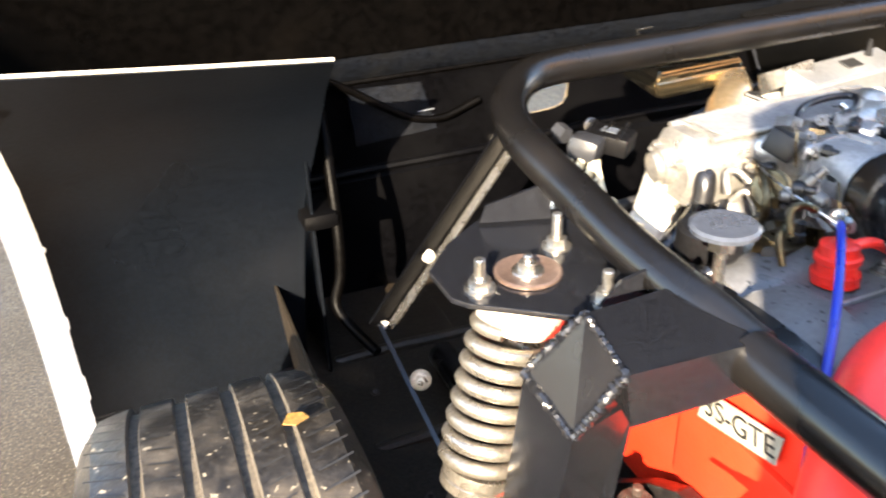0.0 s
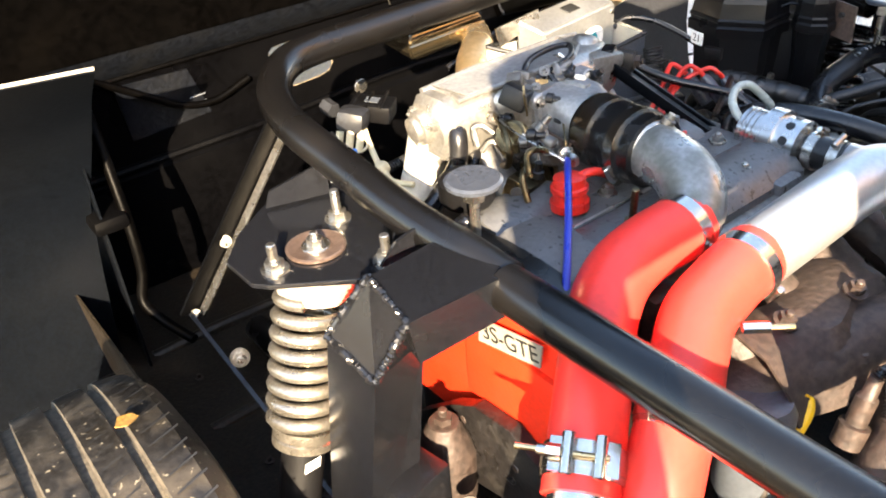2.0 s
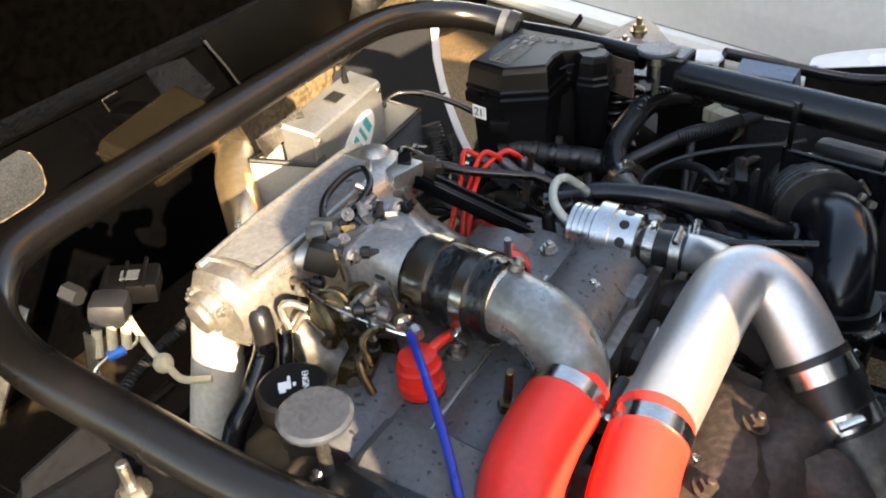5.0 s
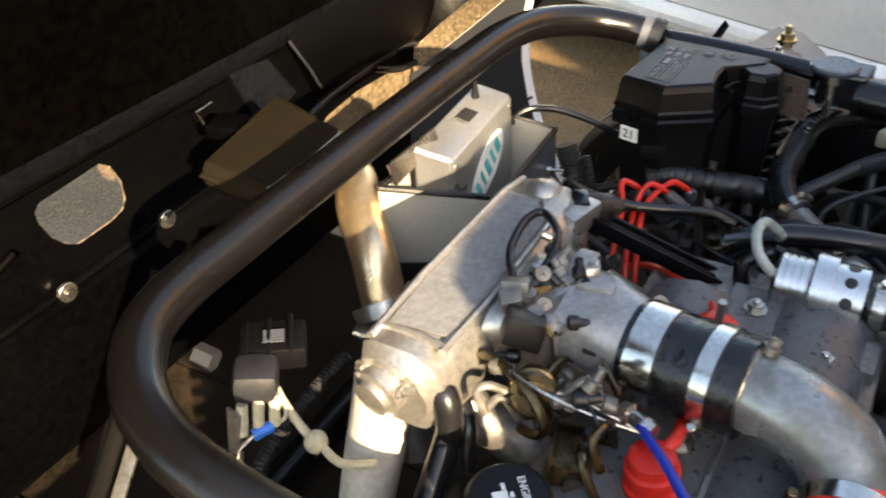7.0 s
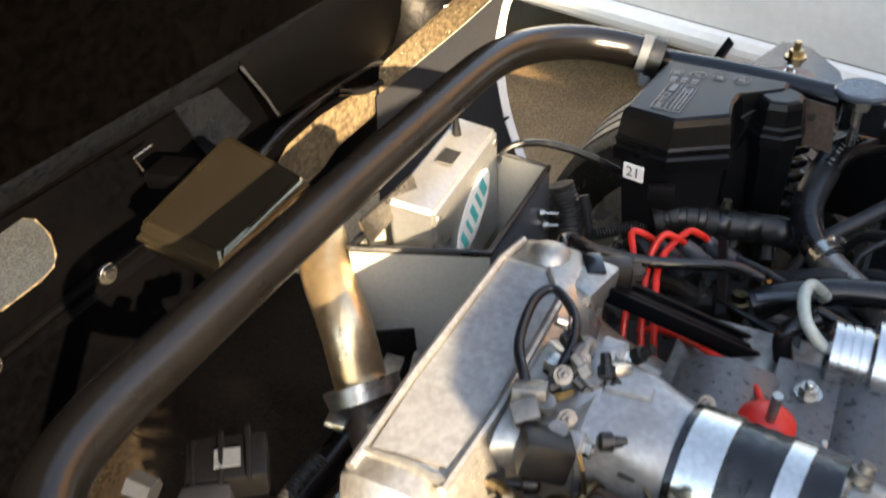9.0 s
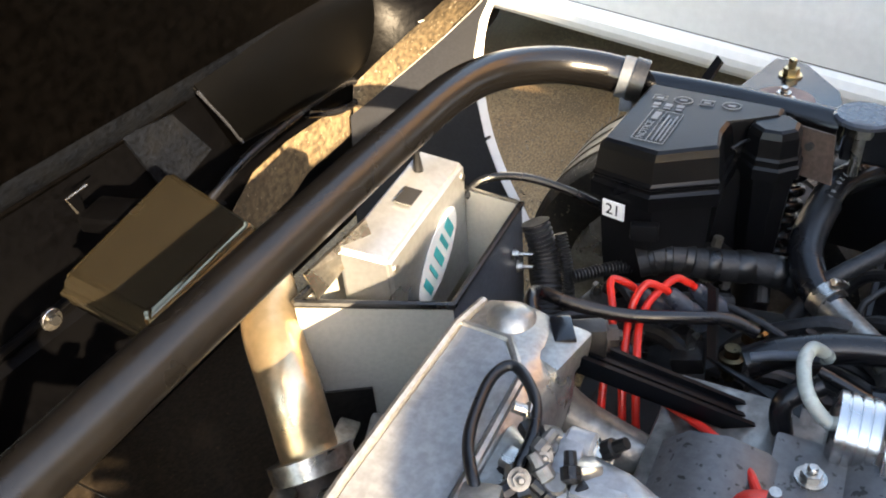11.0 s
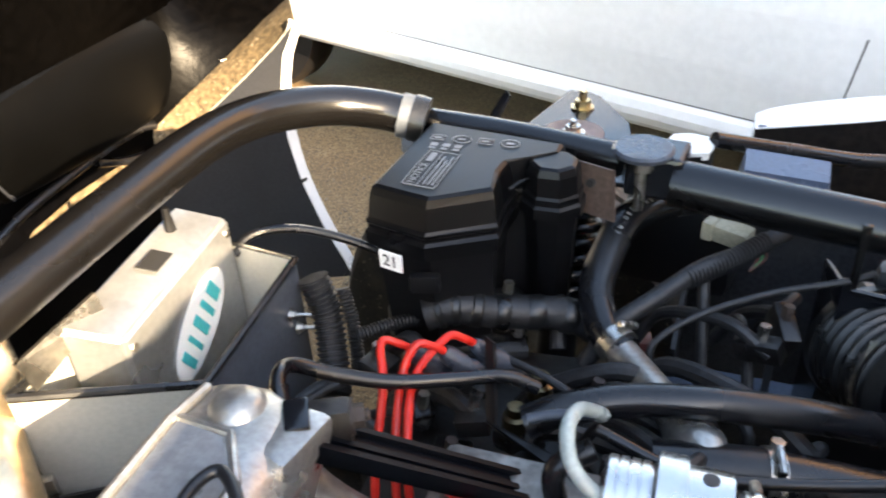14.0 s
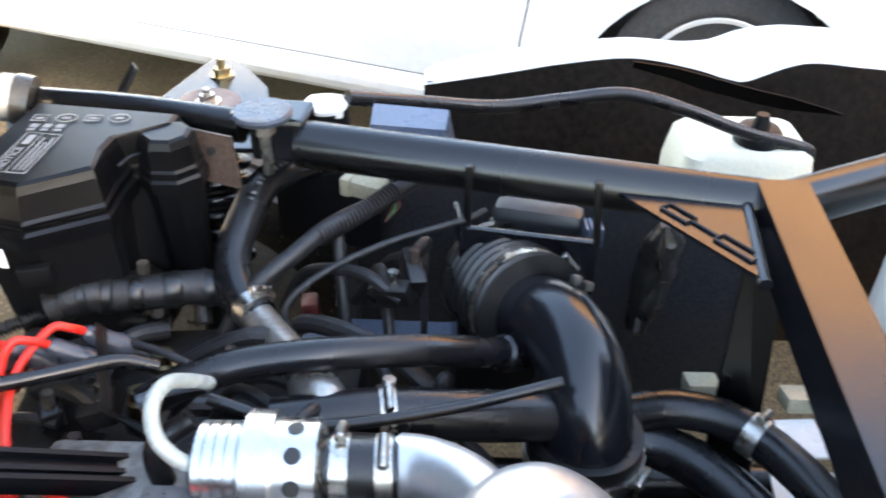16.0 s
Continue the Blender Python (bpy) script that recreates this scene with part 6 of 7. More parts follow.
def battery_tray():
    root = thing("battery_box", (0.15, 0.29, 0.42), "open sheet metal box with black edge trim", "metal box")
    plan = [V(0.0, 0.352, 0.722), V(0.088, 0.228, 0.69), V(0.265, 0.230, 0.704), V(0.268, 0.352, 0.712)]
    lowz = 0.44
    mats = ("cream", "tray_dark", "cream", "cream")
    c = V(0.16, 0.29, 0)
    for k in range(4):
        a, b = plan[k], plan[(k + 1) % 4]
        n = (b - a).cross(V(0, 0, 1)).normalized()
        if n.dot((a + b) / 2 - c) < 0:
            n = -n
        n.z = 0
        for o, mat in ((0.0012, mats[k] if k != 0 else "cream"), (-0.0012, "cream")):
            part("side_sheet", slab([a + n * o, b + n * o, V(b.x, b.y, lowz) + n * o, V(a.x, a.y, lowz) + n * o], 0.002), mat, root, smooth=False)
    part("floor_sheet", slab([V(p.x, p.y, lowz) for p in plan], -0.003), "cream", root, smooth=False)
    part("edge_trim", sweep(bmesh.new(), [p for p in plan + plan[:1]], 0.0045, 8), "rubber", root, "black rubber edge trim")
    part("latch", block((-0.01, 0.35, 0.62), (0.03, 0.012, 0.03), (0, 0, -50), 0.004), "zinc", root)
    part("stay", slab([V(-0.03, 0.36, 0.62), V(0.03, 0.30, 0.60), V(0.03, 0.30, 0.48), V(-0.03, 0.36, 0.48)], 0.003), "dark_clutter", root, smooth=False)
    for x, z in ((0.235, 0.655), (0.245, 0.63)):
        bolt(root, (x, 0.226, z), (0.3, -1, 0), 0.005, 0.022)
    box = thing("control_unit", (0.165, 0.31, 0.6), "silver aluminium control box with a teal oval sticker", "control box")
    o, dx, dz = V(0.068, 0.283, 0.742), V(0.193, 0.014, 0.006), V(0.004, 0.004, -0.15)
    dy = V(-0.022, 0.045, 0.02)
    ringf = [o, o + dx, o + dx + dz, o + dz]
    bm = loft([ringf, [p + dy for p in ringf]])
    bmesh.ops.bevel(bm, geom=bm.edges[:], offset=0.004, segments=2, affect="EDGES")
    part("case", bm, "brushed", box)
    n = dx.cross(dz).normalized()
    n = n if n.y < 0 else -n
    u, v = dx.normalized(), -dz.normalized()
    c = o + dx * 0.54 + dz * 0.46 + n * 0.0012
    ell = [c + 0.06 * math.cos(2 * math.pi * k / 32) * (u * 0.86 + v * 0.5) + 0.033 * math.sin(2 * math.pi * k / 32) * (v * 0.86 - u * 0.5) for k in range(32)]
    st = part("sticker", slab(ell, 0.0006), "label_white", box, "white oval sticker", smooth=False)
    uu, vv = (u * 0.86 + v * 0.5), (v * 0.86 - u * 0.5)
    for k, (w, h) in enumerate(((0.008, 0.03), (0.005, 0.032), (0.009, 0.034), (0.006, 0.032), (0.011, 0.028))):
        p = c + n * 0.001 + uu * (-0.038 + 0.0185 * k)
        part("sticker_mark", slab([p + uu * w * 0.6 + vv * h / 2, p - uu * w * 0.6 + vv * h / 2, p - uu * w * 0.6 - vv * h / 2, p + uu * w * 0.6 - vv * h / 2], 0.0006), "teal", st, smooth=False)
    for t in (0.05, 0.95):
        part("screw", rod(o + dx * t + dz * 0.1, o + dx * t + dz * 0.1 + n * 0.002, 0.0045, seg=10), "zinc", box)
    part("connector_slot", slab([o + dx * 0.45 + dy * 0.3 + V(0, 0, 0.0035), o + dx * 0.6 + dy * 0.3 + V(0, 0, 0.0035), o + dx * 0.6 + dy * 0.65 + V(0, 0, 0.0035), o + dx * 0.45 + dy * 0.65 + V(0, 0, 0.0035)], 0.0015), "print_black", box, smooth=False)
    part("bracket", slab([o + V(-0.06, 0.055, 0.012), o + V(0.02, 0.035, 0.03), o + V(0.02, 0.03, 0.012), o + V(-0.055, 0.05, -0.02)], 0.004), "zinc", box)
    part("toggle", rod(o + dx * 0.8 + dy * 0.7, o + dx * 0.8 + dy * 0.7 + V(0, 0, 0.025), 0.006, 0.003, seg=10), "plastic", box)
    one_hose("black_cable", [V(0.262, 0.30, 0.70), V(0.28, 0.285, 0.716), V(0.308, 0.25, 0.712), V(0.33, 0.2, 0.692), V(0.345, 0.15, 0.665)], 0.005, "hose", "black cable arched out of the metal box", "cable", 10)


battery_tray()


def fuse_box():
    root = thing("fuse_box", (0.36, 0.07, 0.55), "black plastic relay and fuse box with a printed lid", "fuse box")
    outline = [V(0.295, 0.152, 0), V(0.280, 0.088, 0), V(0.314, 0.030, 0), V(0.349, 0.033, 0), V(0.378, 0.030, 0), V(0.392, 0.008, 0), V(0.41, -0.016, 0), V(0.429, -0.016, 0), V(0.449, 0.14, 0)]
    c = V(0.365, 0.075, 0)
    def grown(g, z):
        return [p + (p - c).normalized() * g + V(0, 0, z) for p in outline]
    body = part("body", loft([grown(-0.014, 0.575), grown(-0.006, 0.68), grown(-0.003, 0.73)]), "plastic", root, smooth=False)
    rings = [(0.007, 0.722), (0.008, 0.738), (0.004, 0.741), (0.004, 0.745), (0.006, 0.747), (0.006, 0.75), (0.003, 0.753), (-0.001, 0.777), (-0.004, 0.7845), (-0.0085, 0.787)]
    lid = part("lid", loft([grown(g, z) for g, z in rings]), "box_plastic", root, "black lid with grey print", smooth=False)
    tc = V(0.392, -0.01, 0)
    tw = [tc + V(0.03 * math.cos(a) * (1 if math.cos(a) > 0 else 0.95), 0.03 * math.sin(a), 0) for a in [radians(22.5 + 45 * k) for k in range(8)]]
    part("tower", loft([[p + (p - tc) * g + V(0, 0, z) for p in tw] for g, z in ((-0.25, 0.62), (-0.12, 0.70), (-0.02, 0.728), (0.14, 0.73), (0.14, 0.742), (0.05, 0.745), (0.05, 0.752), (-0.02, 0.755), (-0.06, 0.776), (-0.16, 0.783), (-0.3, 0.785))]), "box_plastic", root, smooth=False)
    part("lid_rib", sweep(bmesh.new(), [V(0.352, 0.026, 0.768), V(0.362, 0.018, 0.772), V(0.378, 0.012, 0.768), V(0.39, 0.002, 0.772)], 0.002, 6), "box_plastic", lid)
    part("lid_clip", block((0.276, 0.092, 0.695), (0.012, 0.03, 0.02), (0, 0, 15), 0.003), "plastic", root)
    at = lambda x, y: V(x, y, 0.7872)
    def print_bar(x, y, w, h, a=0):
        c2 = at(x, y) + V(0, 0, 0.0006)
        u = V(math.cos(radians(a)), math.sin(radians(a)), 0)
        v = V(-math.sin(radians(a)), math.cos(radians(a)), 0)
        part("print_mark", slab([c2 + u * w / 2 + v * h / 2, c2 - u * w / 2 + v * h / 2, c2 - u * w / 2 - v * h / 2, c2 + u * w / 2 - v * h / 2], 0.0004), "print_grey", lid, smooth=False)
    # printed symbols along the far edge, and the notice with its lines
    for k in range(4):
        x, y = 0.408 + 0.001 * k, 0.118 - 0.026 * k
        pts = [at(x + 0.008 * math.cos(a), y + 0.010 * math.sin(a)) + V(0, 0, 0.001) for a in [2 * math.pi * j / (4 if k % 2 == 0 else 16) + (math.pi / 4 if k % 2 == 0 else 0) for j in range(5 if k % 2 == 0 else 17)]]
        part("print_symbol", sweep(bmesh.new(), pts, 0.0006, 4), "print_grey", lid)
        print_bar(x, y, 0.004, 0.008)
    for k in range(3):
        print_bar(0.392, 0.117 - 0.013 * k, 0.007, 0.008)
        print_bar(0.384, 0.117 - 0.013 * k, 0.004, 0.007)
    m = basis(at(0.329, 0.1125) + V(0, 0, 0.0008), (1, -0.05, 0), (0.05, 1, 0))
    text_mesh("NOTICE", 0.0112, m, "print_grey", "notice_heading", lid)
    print_bar(0.364, 0.110, 0.018, 0.007, -3)
    frame_pts = [at(x, y) + V(0, 0, 0.001) for x, y in ((0.306, 0.121), (0.378, 0.117), (0.374, 0.083), (0.302, 0.087), (0.306, 0.121))]
    part("notice_frame", sweep(bmesh.new(), frame_pts, 0.0006, 4), "print_grey", lid)
    part("notice_frame", sweep(bmesh.new(), [at(0.3055, 0.1055) + V(0, 0, 0.001), at(0.377, 0.1015) + V(0, 0, 0.001)], 0.0005, 4), "print_grey", lid)
    for k in range(3):
        print_bar(0.338 - 0.004 * (k % 2), 0.0985 - 0.0045 * k, 0.06 - 0.008 * (k % 2), 0.0018, -3)
    # number label on the sloped near wall
    e0, e1 = V(0.2895, 0.152, 0), V(0.2745, 0.088, 0)
    along = (e1 - e0).normalized()
    n2 = V(along.y, -along.x, 0)
    n2 = n2 if n2.x < 0 else -n2
    mid = e0.lerp(e1, 0.40) + V(0, 0, 0.713) + n2 * 0.0055
    lab = part("number_label", block(mid, (0.0266, 0.0022, 0.0205), (0, 0, math.degrees(math.atan2(along.y, along.x))), 0.0004), "label_white", root, "small white number label", smooth=False)
    text_mesh("21", 0.0185, basis(mid + n2 * 0.0014, along, (0, 0, 1)), "print_black", "label_digits", lab)
    root.location += V(-0.008, -0.004, 0.004)
    one_hose("loom_tail", [V(0.282, 0.096, 0.646), V(0.295, 0.067, 0.652), V(0.311, 0.022, 0.643), V(0.338, -0.045, 0.632), V(0.345, -0.10, 0.60)], 0.018, "loom", "thick taped wiring loom below the fuse box", "wiring loom")
    run = spline([V(0.282, 0.096, 0.646), V(0.295, 0.067, 0.652), V(0.311, 0.022, 0.643), V(0.338, -0.045, 0.632), V(0.345, -0.10, 0.60)], 8)
    for k in range(3, len(run) - 4, 4):
        a, b = run[k], run[k + 2]
        part("tape_turn", lathe(a, b, [(0, 0.0178), (0.15, 0.0192), (0.8, 0.0196), (1, 0.0178)], 18), "rubber", bpy.data.objects["loom_tail"])


fuse_box()


def bracket_plate():
    root = thing("stay_plate", (0.40, -0.05, 0.7), "small brown metal plate with one hole", "bracket")
    p = [V(0.418, -0.022, 0.775), V(0.40, -0.072, 0.775), V(0.388, -0.078, 0.722), V(0.406, -0.03, 0.722)]
    part("plate", slab(p, 0.003), "brown_plate", root, smooth=False)
    c = V(0.404, -0.050, 0.757)
    n = (p[1] - p[0]).cross(p[3] - p[0]).normalized()
    part("hole", rod(c - n * 0.0045, c + n * 0.0045, 0.0045, seg=14), "print_black", root)


bracket_plate()


def hoses_far():
    j = one_hose("coolant_hose", [V(0.56, -0.165, 0.665), V(0.531, -0.145, 0.678), V(0.487, -0.11, 0.689), V(0.452, -0.085, 0.688), V(0.41, -0.074, 0.677), V(0.36, -0.068, 0.661), V(0.329, -0.076, 0.650), V(0.303, -0.091, 0.641), V(0.286, -0.110, 0.638)], 0.0185, "hose", "thick black coolant hose with faint white print")
    path = spline([V(0.487, -0.11, 0.689), V(0.452, -0.085, 0.688), V(0.41, -0.074, 0.677), V(0.36, -0.068, 0.661)], 12)
    for k, ch in enumerate("SAE J20 R3"):
        if ch != " ":
            p = path[4 + 2 * k]
            d = (path[5 + 2 * k] - path[3 + 2 * k]).normalized()
            nrm = V(-0.35, -0.25, 0.9)
            nrm = (nrm - d * nrm.dot(d)).normalized()
            text_mesh(ch, 0.0075, basis(p + nrm * 0.0187, d, nrm.cross(d)), "print_grey", "hose_lettering", j)
    pipe = thing("coolant_pipe", (0.2, -0.18, 0.6), "bare aluminium coolant pipe with a ball end", "pipe")
    part("pipe_wall", hose([(0.296, -0.098, 0.640), (0.272, -0.118, 0.638), (0.235, -0.145, 0.642), (0.19, -0.172, 0.65)], 0.0165, 20), "alloy", pipe)
    part("ball_end", lathe((0.196, -0.166, 0.645), (0.146, -0.203, 0.662), [(0, 0.015), (0.12, 0.018), (0.3, 0.021), (0.5, 0.022), (0.7, 0.020), (0.87, 0.0145), (0.96, 0.0075), (1, 0.002)]), "alloy", pipe)
    band(pipe, (0.300, -0.094, 0.6405), (0.290, -0.106, 0.639), 0.0195, (0.5, -0.3, 1))
    one_hose("breather_hose", [V(0.142, -0.045, 0.667), V(0.155, -0.075, 0.678), V(0.173, -0.125, 0.685), V(0.188, -0.195, 0.685), V(0.213, -0.275, 0.668), V(0.245, -0.33, 0.638), V(0.262, -0.355, 0.622)], 0.0145, "hose", "black breather hose running to the intake elbow")
    part("hose_end", lathe((0.254, -0.344, 0.629), (0.270, -0.366, 0.613), [(0, 0.0145), (0.1, 0.018), (0.9, 0.018), (1, 0.012)]), "hose", bpy.data.objects["breather_hose"])
    one_hose("vacuum_hose", [V(0.028, 0.111, 0.71), V(0.034, 0.116, 0.735), V(0.058, 0.131, 0.749), V(0.085, 0.133, 0.738), V(0.103, 0.106, 0.718), V(0.122, 0.063, 0.704), V(0.149, 0.016, 0.695), V(0.172, -0.020, 0.686), V(0.180, -0.047, 0.672)], 0.0065, "hose", "thin black vacuum hose across the leads")
    one_hose("vacuum_hose", [V(0.015, 0.10, 0.68), V(0.03, 0.115, 0.72), V(0.052, 0.128, 0.747)], 0.008, "hose", "short black hose rising beside the plenum")
    one_hose("loop_hose", [V(-0.185, 0.062, 0.782), V(-0.178, 0.069, 0.802), V(-0.155, 0.084, 0.806), V(-0.128, 0.092, 0.807), V(-0.092, 0.096, 0.806), V(-0.077, 0.086, 0.806), V(-0.097, 0.063, 0.805), V(-0.125, 0.052, 0.803), V(-0.150, 0.052, 0.796), V(-0.158, 0.05, 0.785)], 0.0042, "hose", "thin black rubber hose looped over the plenum")
    one_hose("blue_vacuum_hose", [V(-0.25, -0.08, 0.752), V(-0.262, -0.092, 0.755), V(-0.293, -0.123, 0.757), V(-0.35, -0.179, 0.744), V(-0.40, -0.225, 0.715), V(-0.438, -0.258, 0.67), V(-0.452, -0.272, 0.62)], 0.0042, "blue_hose", "bright blue silicone vacuum hose", seg=14)
    # spark plug leads
    peaks = ((V(0.160, 0.090, 0.709), 0), (V(0.157, 0.056, 0.716), 0), (V(0.180, 0.036, 0.711), 0), (V(0.15, 0.075, 0.69), 0))
    mids = (V(0.125, 0.076, 0.690), V(0.136, 0.063, 0.693), V(0.140, 0.052, 0.695))
    lows = (V(0.075, 0.068, 0.635), V(0.085, 0.052, 0.655), V(0.085, 0.040, 0.672))
    for k, (p, o) in enumerate(peaks):
        ld = thing("spark_lead", p - V(0, 0, 0.2), "red silicone spark plug lead", "ignition lead", "red spark plug leads")
        if k == 3:
            pts = [V(0.11, 0.06, 0.62), V(0.085, 0.03, 0.65), V(0.046, -0.007, 0.68), V(0.025, -0.042, 0.685), V(-0.005, -0.068, 0.70), V(-0.045, -0.086, 0.712)]
        else:
            pts = [lows[k] + V(-0.04, -0.015, -0.06), lows[k], mids[k], p, p + V(0.010, -0.013, -0.006), p + V(0.018, -0.022, -0.018)]
        part("lead_jacket", hose(pts, 0.0038, 10), "red_wire", ld)
        if k < 3:
            part("lead_boot", lathe(p + V(0.016, -0.019, -0.015), p + V(0.034, -0.052, -0.058), [(0, 0.006), (0.1, 0.0085), (0.5, 0.0105), (0.55, 0.012), (1, 0.0115)], 14), "pad", ld)
    cap = thing("lead_cap", (-0.02, -0.09, 0.68), "red rubber plug cap on the cam cover", "plug cap")
    part("cap_body", lathe((-0.055, -0.09, 0.698), (-0.055, -0.09, 0.72), [(0, 0.024), (0.5, 0.023), (0.8, 0.017), (1, 0.01)]), "red_wire", cap)
    part("cap_pin", rod((-0.062, -0.092, 0.71), (-0.066, -0.094, 0.75), 0.0042, seg=10), "zinc", cap)
    cap2 = thing("lead_cap", (-0.265, -0.12, 0.69), "red rubber plug cap under the throttle body", "plug cap")
    part("cap_body", lathe((-0.264, -0.099, 0.70), (-0.263, -0.096, 0.742), [(0, 0.0235), (0.25, 0.0235), (0.28, 0.02), (0.5, 0.02), (0.55, 0.0225), (0.68, 0.0225), (0.72, 0.0195), (0.95, 0.019), (1, 0.015)]), "red_wire", cap2)
    part("lead_stub", hose([(-0.256, -0.10, 0.735), (-0.235, -0.107, 0.74), (-0.19, -0.1, 0.715)], 0.0055, 10), "red_wire", cap2)
    st = thing("valve_stud", (-0.265, -0.195, 0.71), "small brass coloured stud in the cam cover", "stud")
    part("stud_shank", rod((-0.262, -0.19, 0.71), (-0.268, -0.198, 0.765), 0.0042, seg=10, bevel=0.001), "brass", st)
    part("stud_nut", hexagon((-0.262, -0.19, 0.71), (-0.2635, -0.192, 0.722), 0.009), "brass", st)


hoses_far()


def air_elbow():
    root = thing("air_intake_elbow", (0.2, -0.42, 0.5), "glossy black intake elbow with a ribbed bellows", "intake pipe")
    part("bellows", ribbed([(0.395, -0.35, 0.605), (0.36, -0.36, 0.615), (0.312, -0.38, 0.630)], 0.062, 0.006, 0.013, 32), "rubber", root)
    part("flange", lathe((0.398, -0.349, 0.604), (0.412, -0.344, 0.6), [(0, 0.05), (0.1, 0.066), (0.9, 0.066), (1, 0.05)], 32), "rubber", root)
    part("elbow", sweep(bmesh.new(), spline([V(0.325, -0.372, 0.622), V(0.29, -0.393, 0.640), V(0.257, -0.408, 0.644), V(0.222, -0.416, 0.636), V(0.192, -0.419, 0.612), V(0.18, -0.421, 0.575), V(0.176, -0.424, 0.48)], 6), 0.0425, 36), "paint", root)
    part("mould_seam", hose([(0.308, -0.402, 0.668), (0.268, -0.422, 0.684), (0.225, -0.432, 0.676), (0.185, -0.443, 0.647), (0.162, -0.453, 0.60)], 0.0016, 6), "rubber", root)
    part("coupler", lathe((0.186, -0.42, 0.598), (0.176, -0.424, 0.44), [(0, 0.047), (0, 0.053), (0.25, 0.055), (1, 0.053), (1, 0.04)], 32), "rubber", root)
    band(root, (0.1845, -0.4205, 0.58), (0.1835, -0.421, 0.566), 0.0545, (-0.5, -0.8, 0.2))
    band(root, (0.335, -0.37, 0.623), (0.325, -0.374, 0.626), 0.0605, (0.1, -0.8, 0.6))
    for k in (0, 1):
        part("clip_ear", block((0.322 + 0.006 * k, -0.420 - 0.012 * k, 0.666 - 0.012 * k), (0.012, 0.010, 0.010), (20, 20, 30), 0.003), "zinc", root)


air_elbow()


def bulkhead():
    bk = thing("bulkhead", (0.2, -0.72, 0.3), "black painted bulkhead panels at the front of the bay", "bulkhead")
    part("panel", block((-0.16, -0.765, 0.45), (0.98, 0.012, 0.5), (0, 0, 0), 0.003), "inner_panel", bk)
    part("top_flange", block((-0.16, -0.78, 0.705), (0.98, 0.04, 0.008), (0, 0, 0), 0.002), "inner_panel", bk)
    sh = thing("air_box", (0.45, -0.4, 0.45), "black sheet air box under the side rail", "air box")
    part("front_sheet", slab([V(0.388, -0.307, 0.681), V(0.374, -0.447, 0.676), V(0.375, -0.450, 0.40), V(0.388, -0.307, 0.40)], 0.004), "paint", sh, smooth=False)
    part("side_sheet", slab([V(0.388, -0.307, 0.685), V(0.47, -0.30, 0.66), V(0.47, -0.30, 0.40), V(0.388, -0.307, 0.40)], 0.004), "paint", sh, smooth=False)
    part("rim", hose([(0.386, -0.310, 0.682), (0.370, -0.446, 0.677)], 0.003, 6), "paint", sh)
    part("post", block((0.388, -0.3105, 0.717), (0.006, 0.008, 0.076), (0, 2, 0), 0.0015), "tube", sh)
    part("post", block((0.371, -0.4415, 0.712), (0.006, 0.008, 0.075), (-4, 2, 0), 0.0015), "tube", sh)
    part("clear_cover", block((0.435, -0.39, 0.665), (0.04, 0.10, 0.03), (0, 10, -12), 0.012), "valve_grey", sh, "grey plastic cover")
    st = thing("hanging_strap", (0.45, -0.262, 0.44), "pale scuffed metal strap hanging beside the air box", "strap")
    part("strap", block((0.45, -0.2625, 0.53), (0.003, 0.009, 0.15), (0, 4, 0), 0.001), "tray_dark", st)
    part("strap_end", block((0.451, -0.262, 0.592), (0.004, 0.012, 0.03), (0, 4, 0), 0.001), "alloy_rough", st)
    wr = thing("wrapped_bundle", (0.42, -0.535, 0.5), "glossy black wrinkled plastic wrapped bundle", "bundle")
    wb = lathe((0.42, -0.528, 0.67), (0.43, -0.52, 0.50), [(0, 0.008), (0.1, 0.018), (0.35, 0.021), (0.7, 0.017), (0.95, 0.012), (1, 0.004)], 40)
    bmesh.ops.subdivide_edges(wb, edges=wb.edges[:], cuts=2, use_grid_fill=True)
    for v in wb.verts:
        v.co += Vector([0.007 * noise.noise(v.co * 45 + V(3, k * 9, 0)) + 0.004 * noise.noise(v.co * 110 + V(5, k * 6, 1)) for k in range(3)])
    part("wrap", wb, "wrap", wr)
    lo = thing("lower_tray", (0.47, -0.24, 0.44), "blue-grey painted tray edge low beside the engine", "tray")
    part("tray_sheet", slab([V(0.455, -0.10, 0.45), V(0.50, -0.10, 0.45), V(0.495, -0.345, 0.45), V(0.45, -0.345, 0.45)], -0.004), "slate", lo, smooth=False)
    rw = thing("red_connector", (0.47, -0.118, 0.48), "dark red plastic connector body behind the hose", "connector")
    part("connector_body", block((0.468, -0.118, 0.495), (0.05, 0.022, 0.03), (0, 20, 10), 0.005), "dark_red", rw)
    bx = thing("sensor_box", (0.5, -0.40, 0.58), "grey plastic module with a ribbed grip behind the air box", "module")
    part("module_body", block((0.5, -0.405, 0.60), (0.03, 0.085, 0.028), (0, 5, 0), 0.006), "tray_dark", bx)
    for k in range(4):
        part("grip_rib", block((0.493, -0.455 - 0.006 * k, 0.605), (0.03, 0.003, 0.026), (0, 5, 0), 0.001), "slate", bx)
    part("module_clip", block((0.49, -0.352, 0.615), (0.02, 0.022, 0.012), (15, 10, 20), 0.002), "alloy_rough", bx)
    dn = thing("inner_side_panel", (0.55, -0.4, 0.3), "dark painted inner side panel behind the rail", "panel")
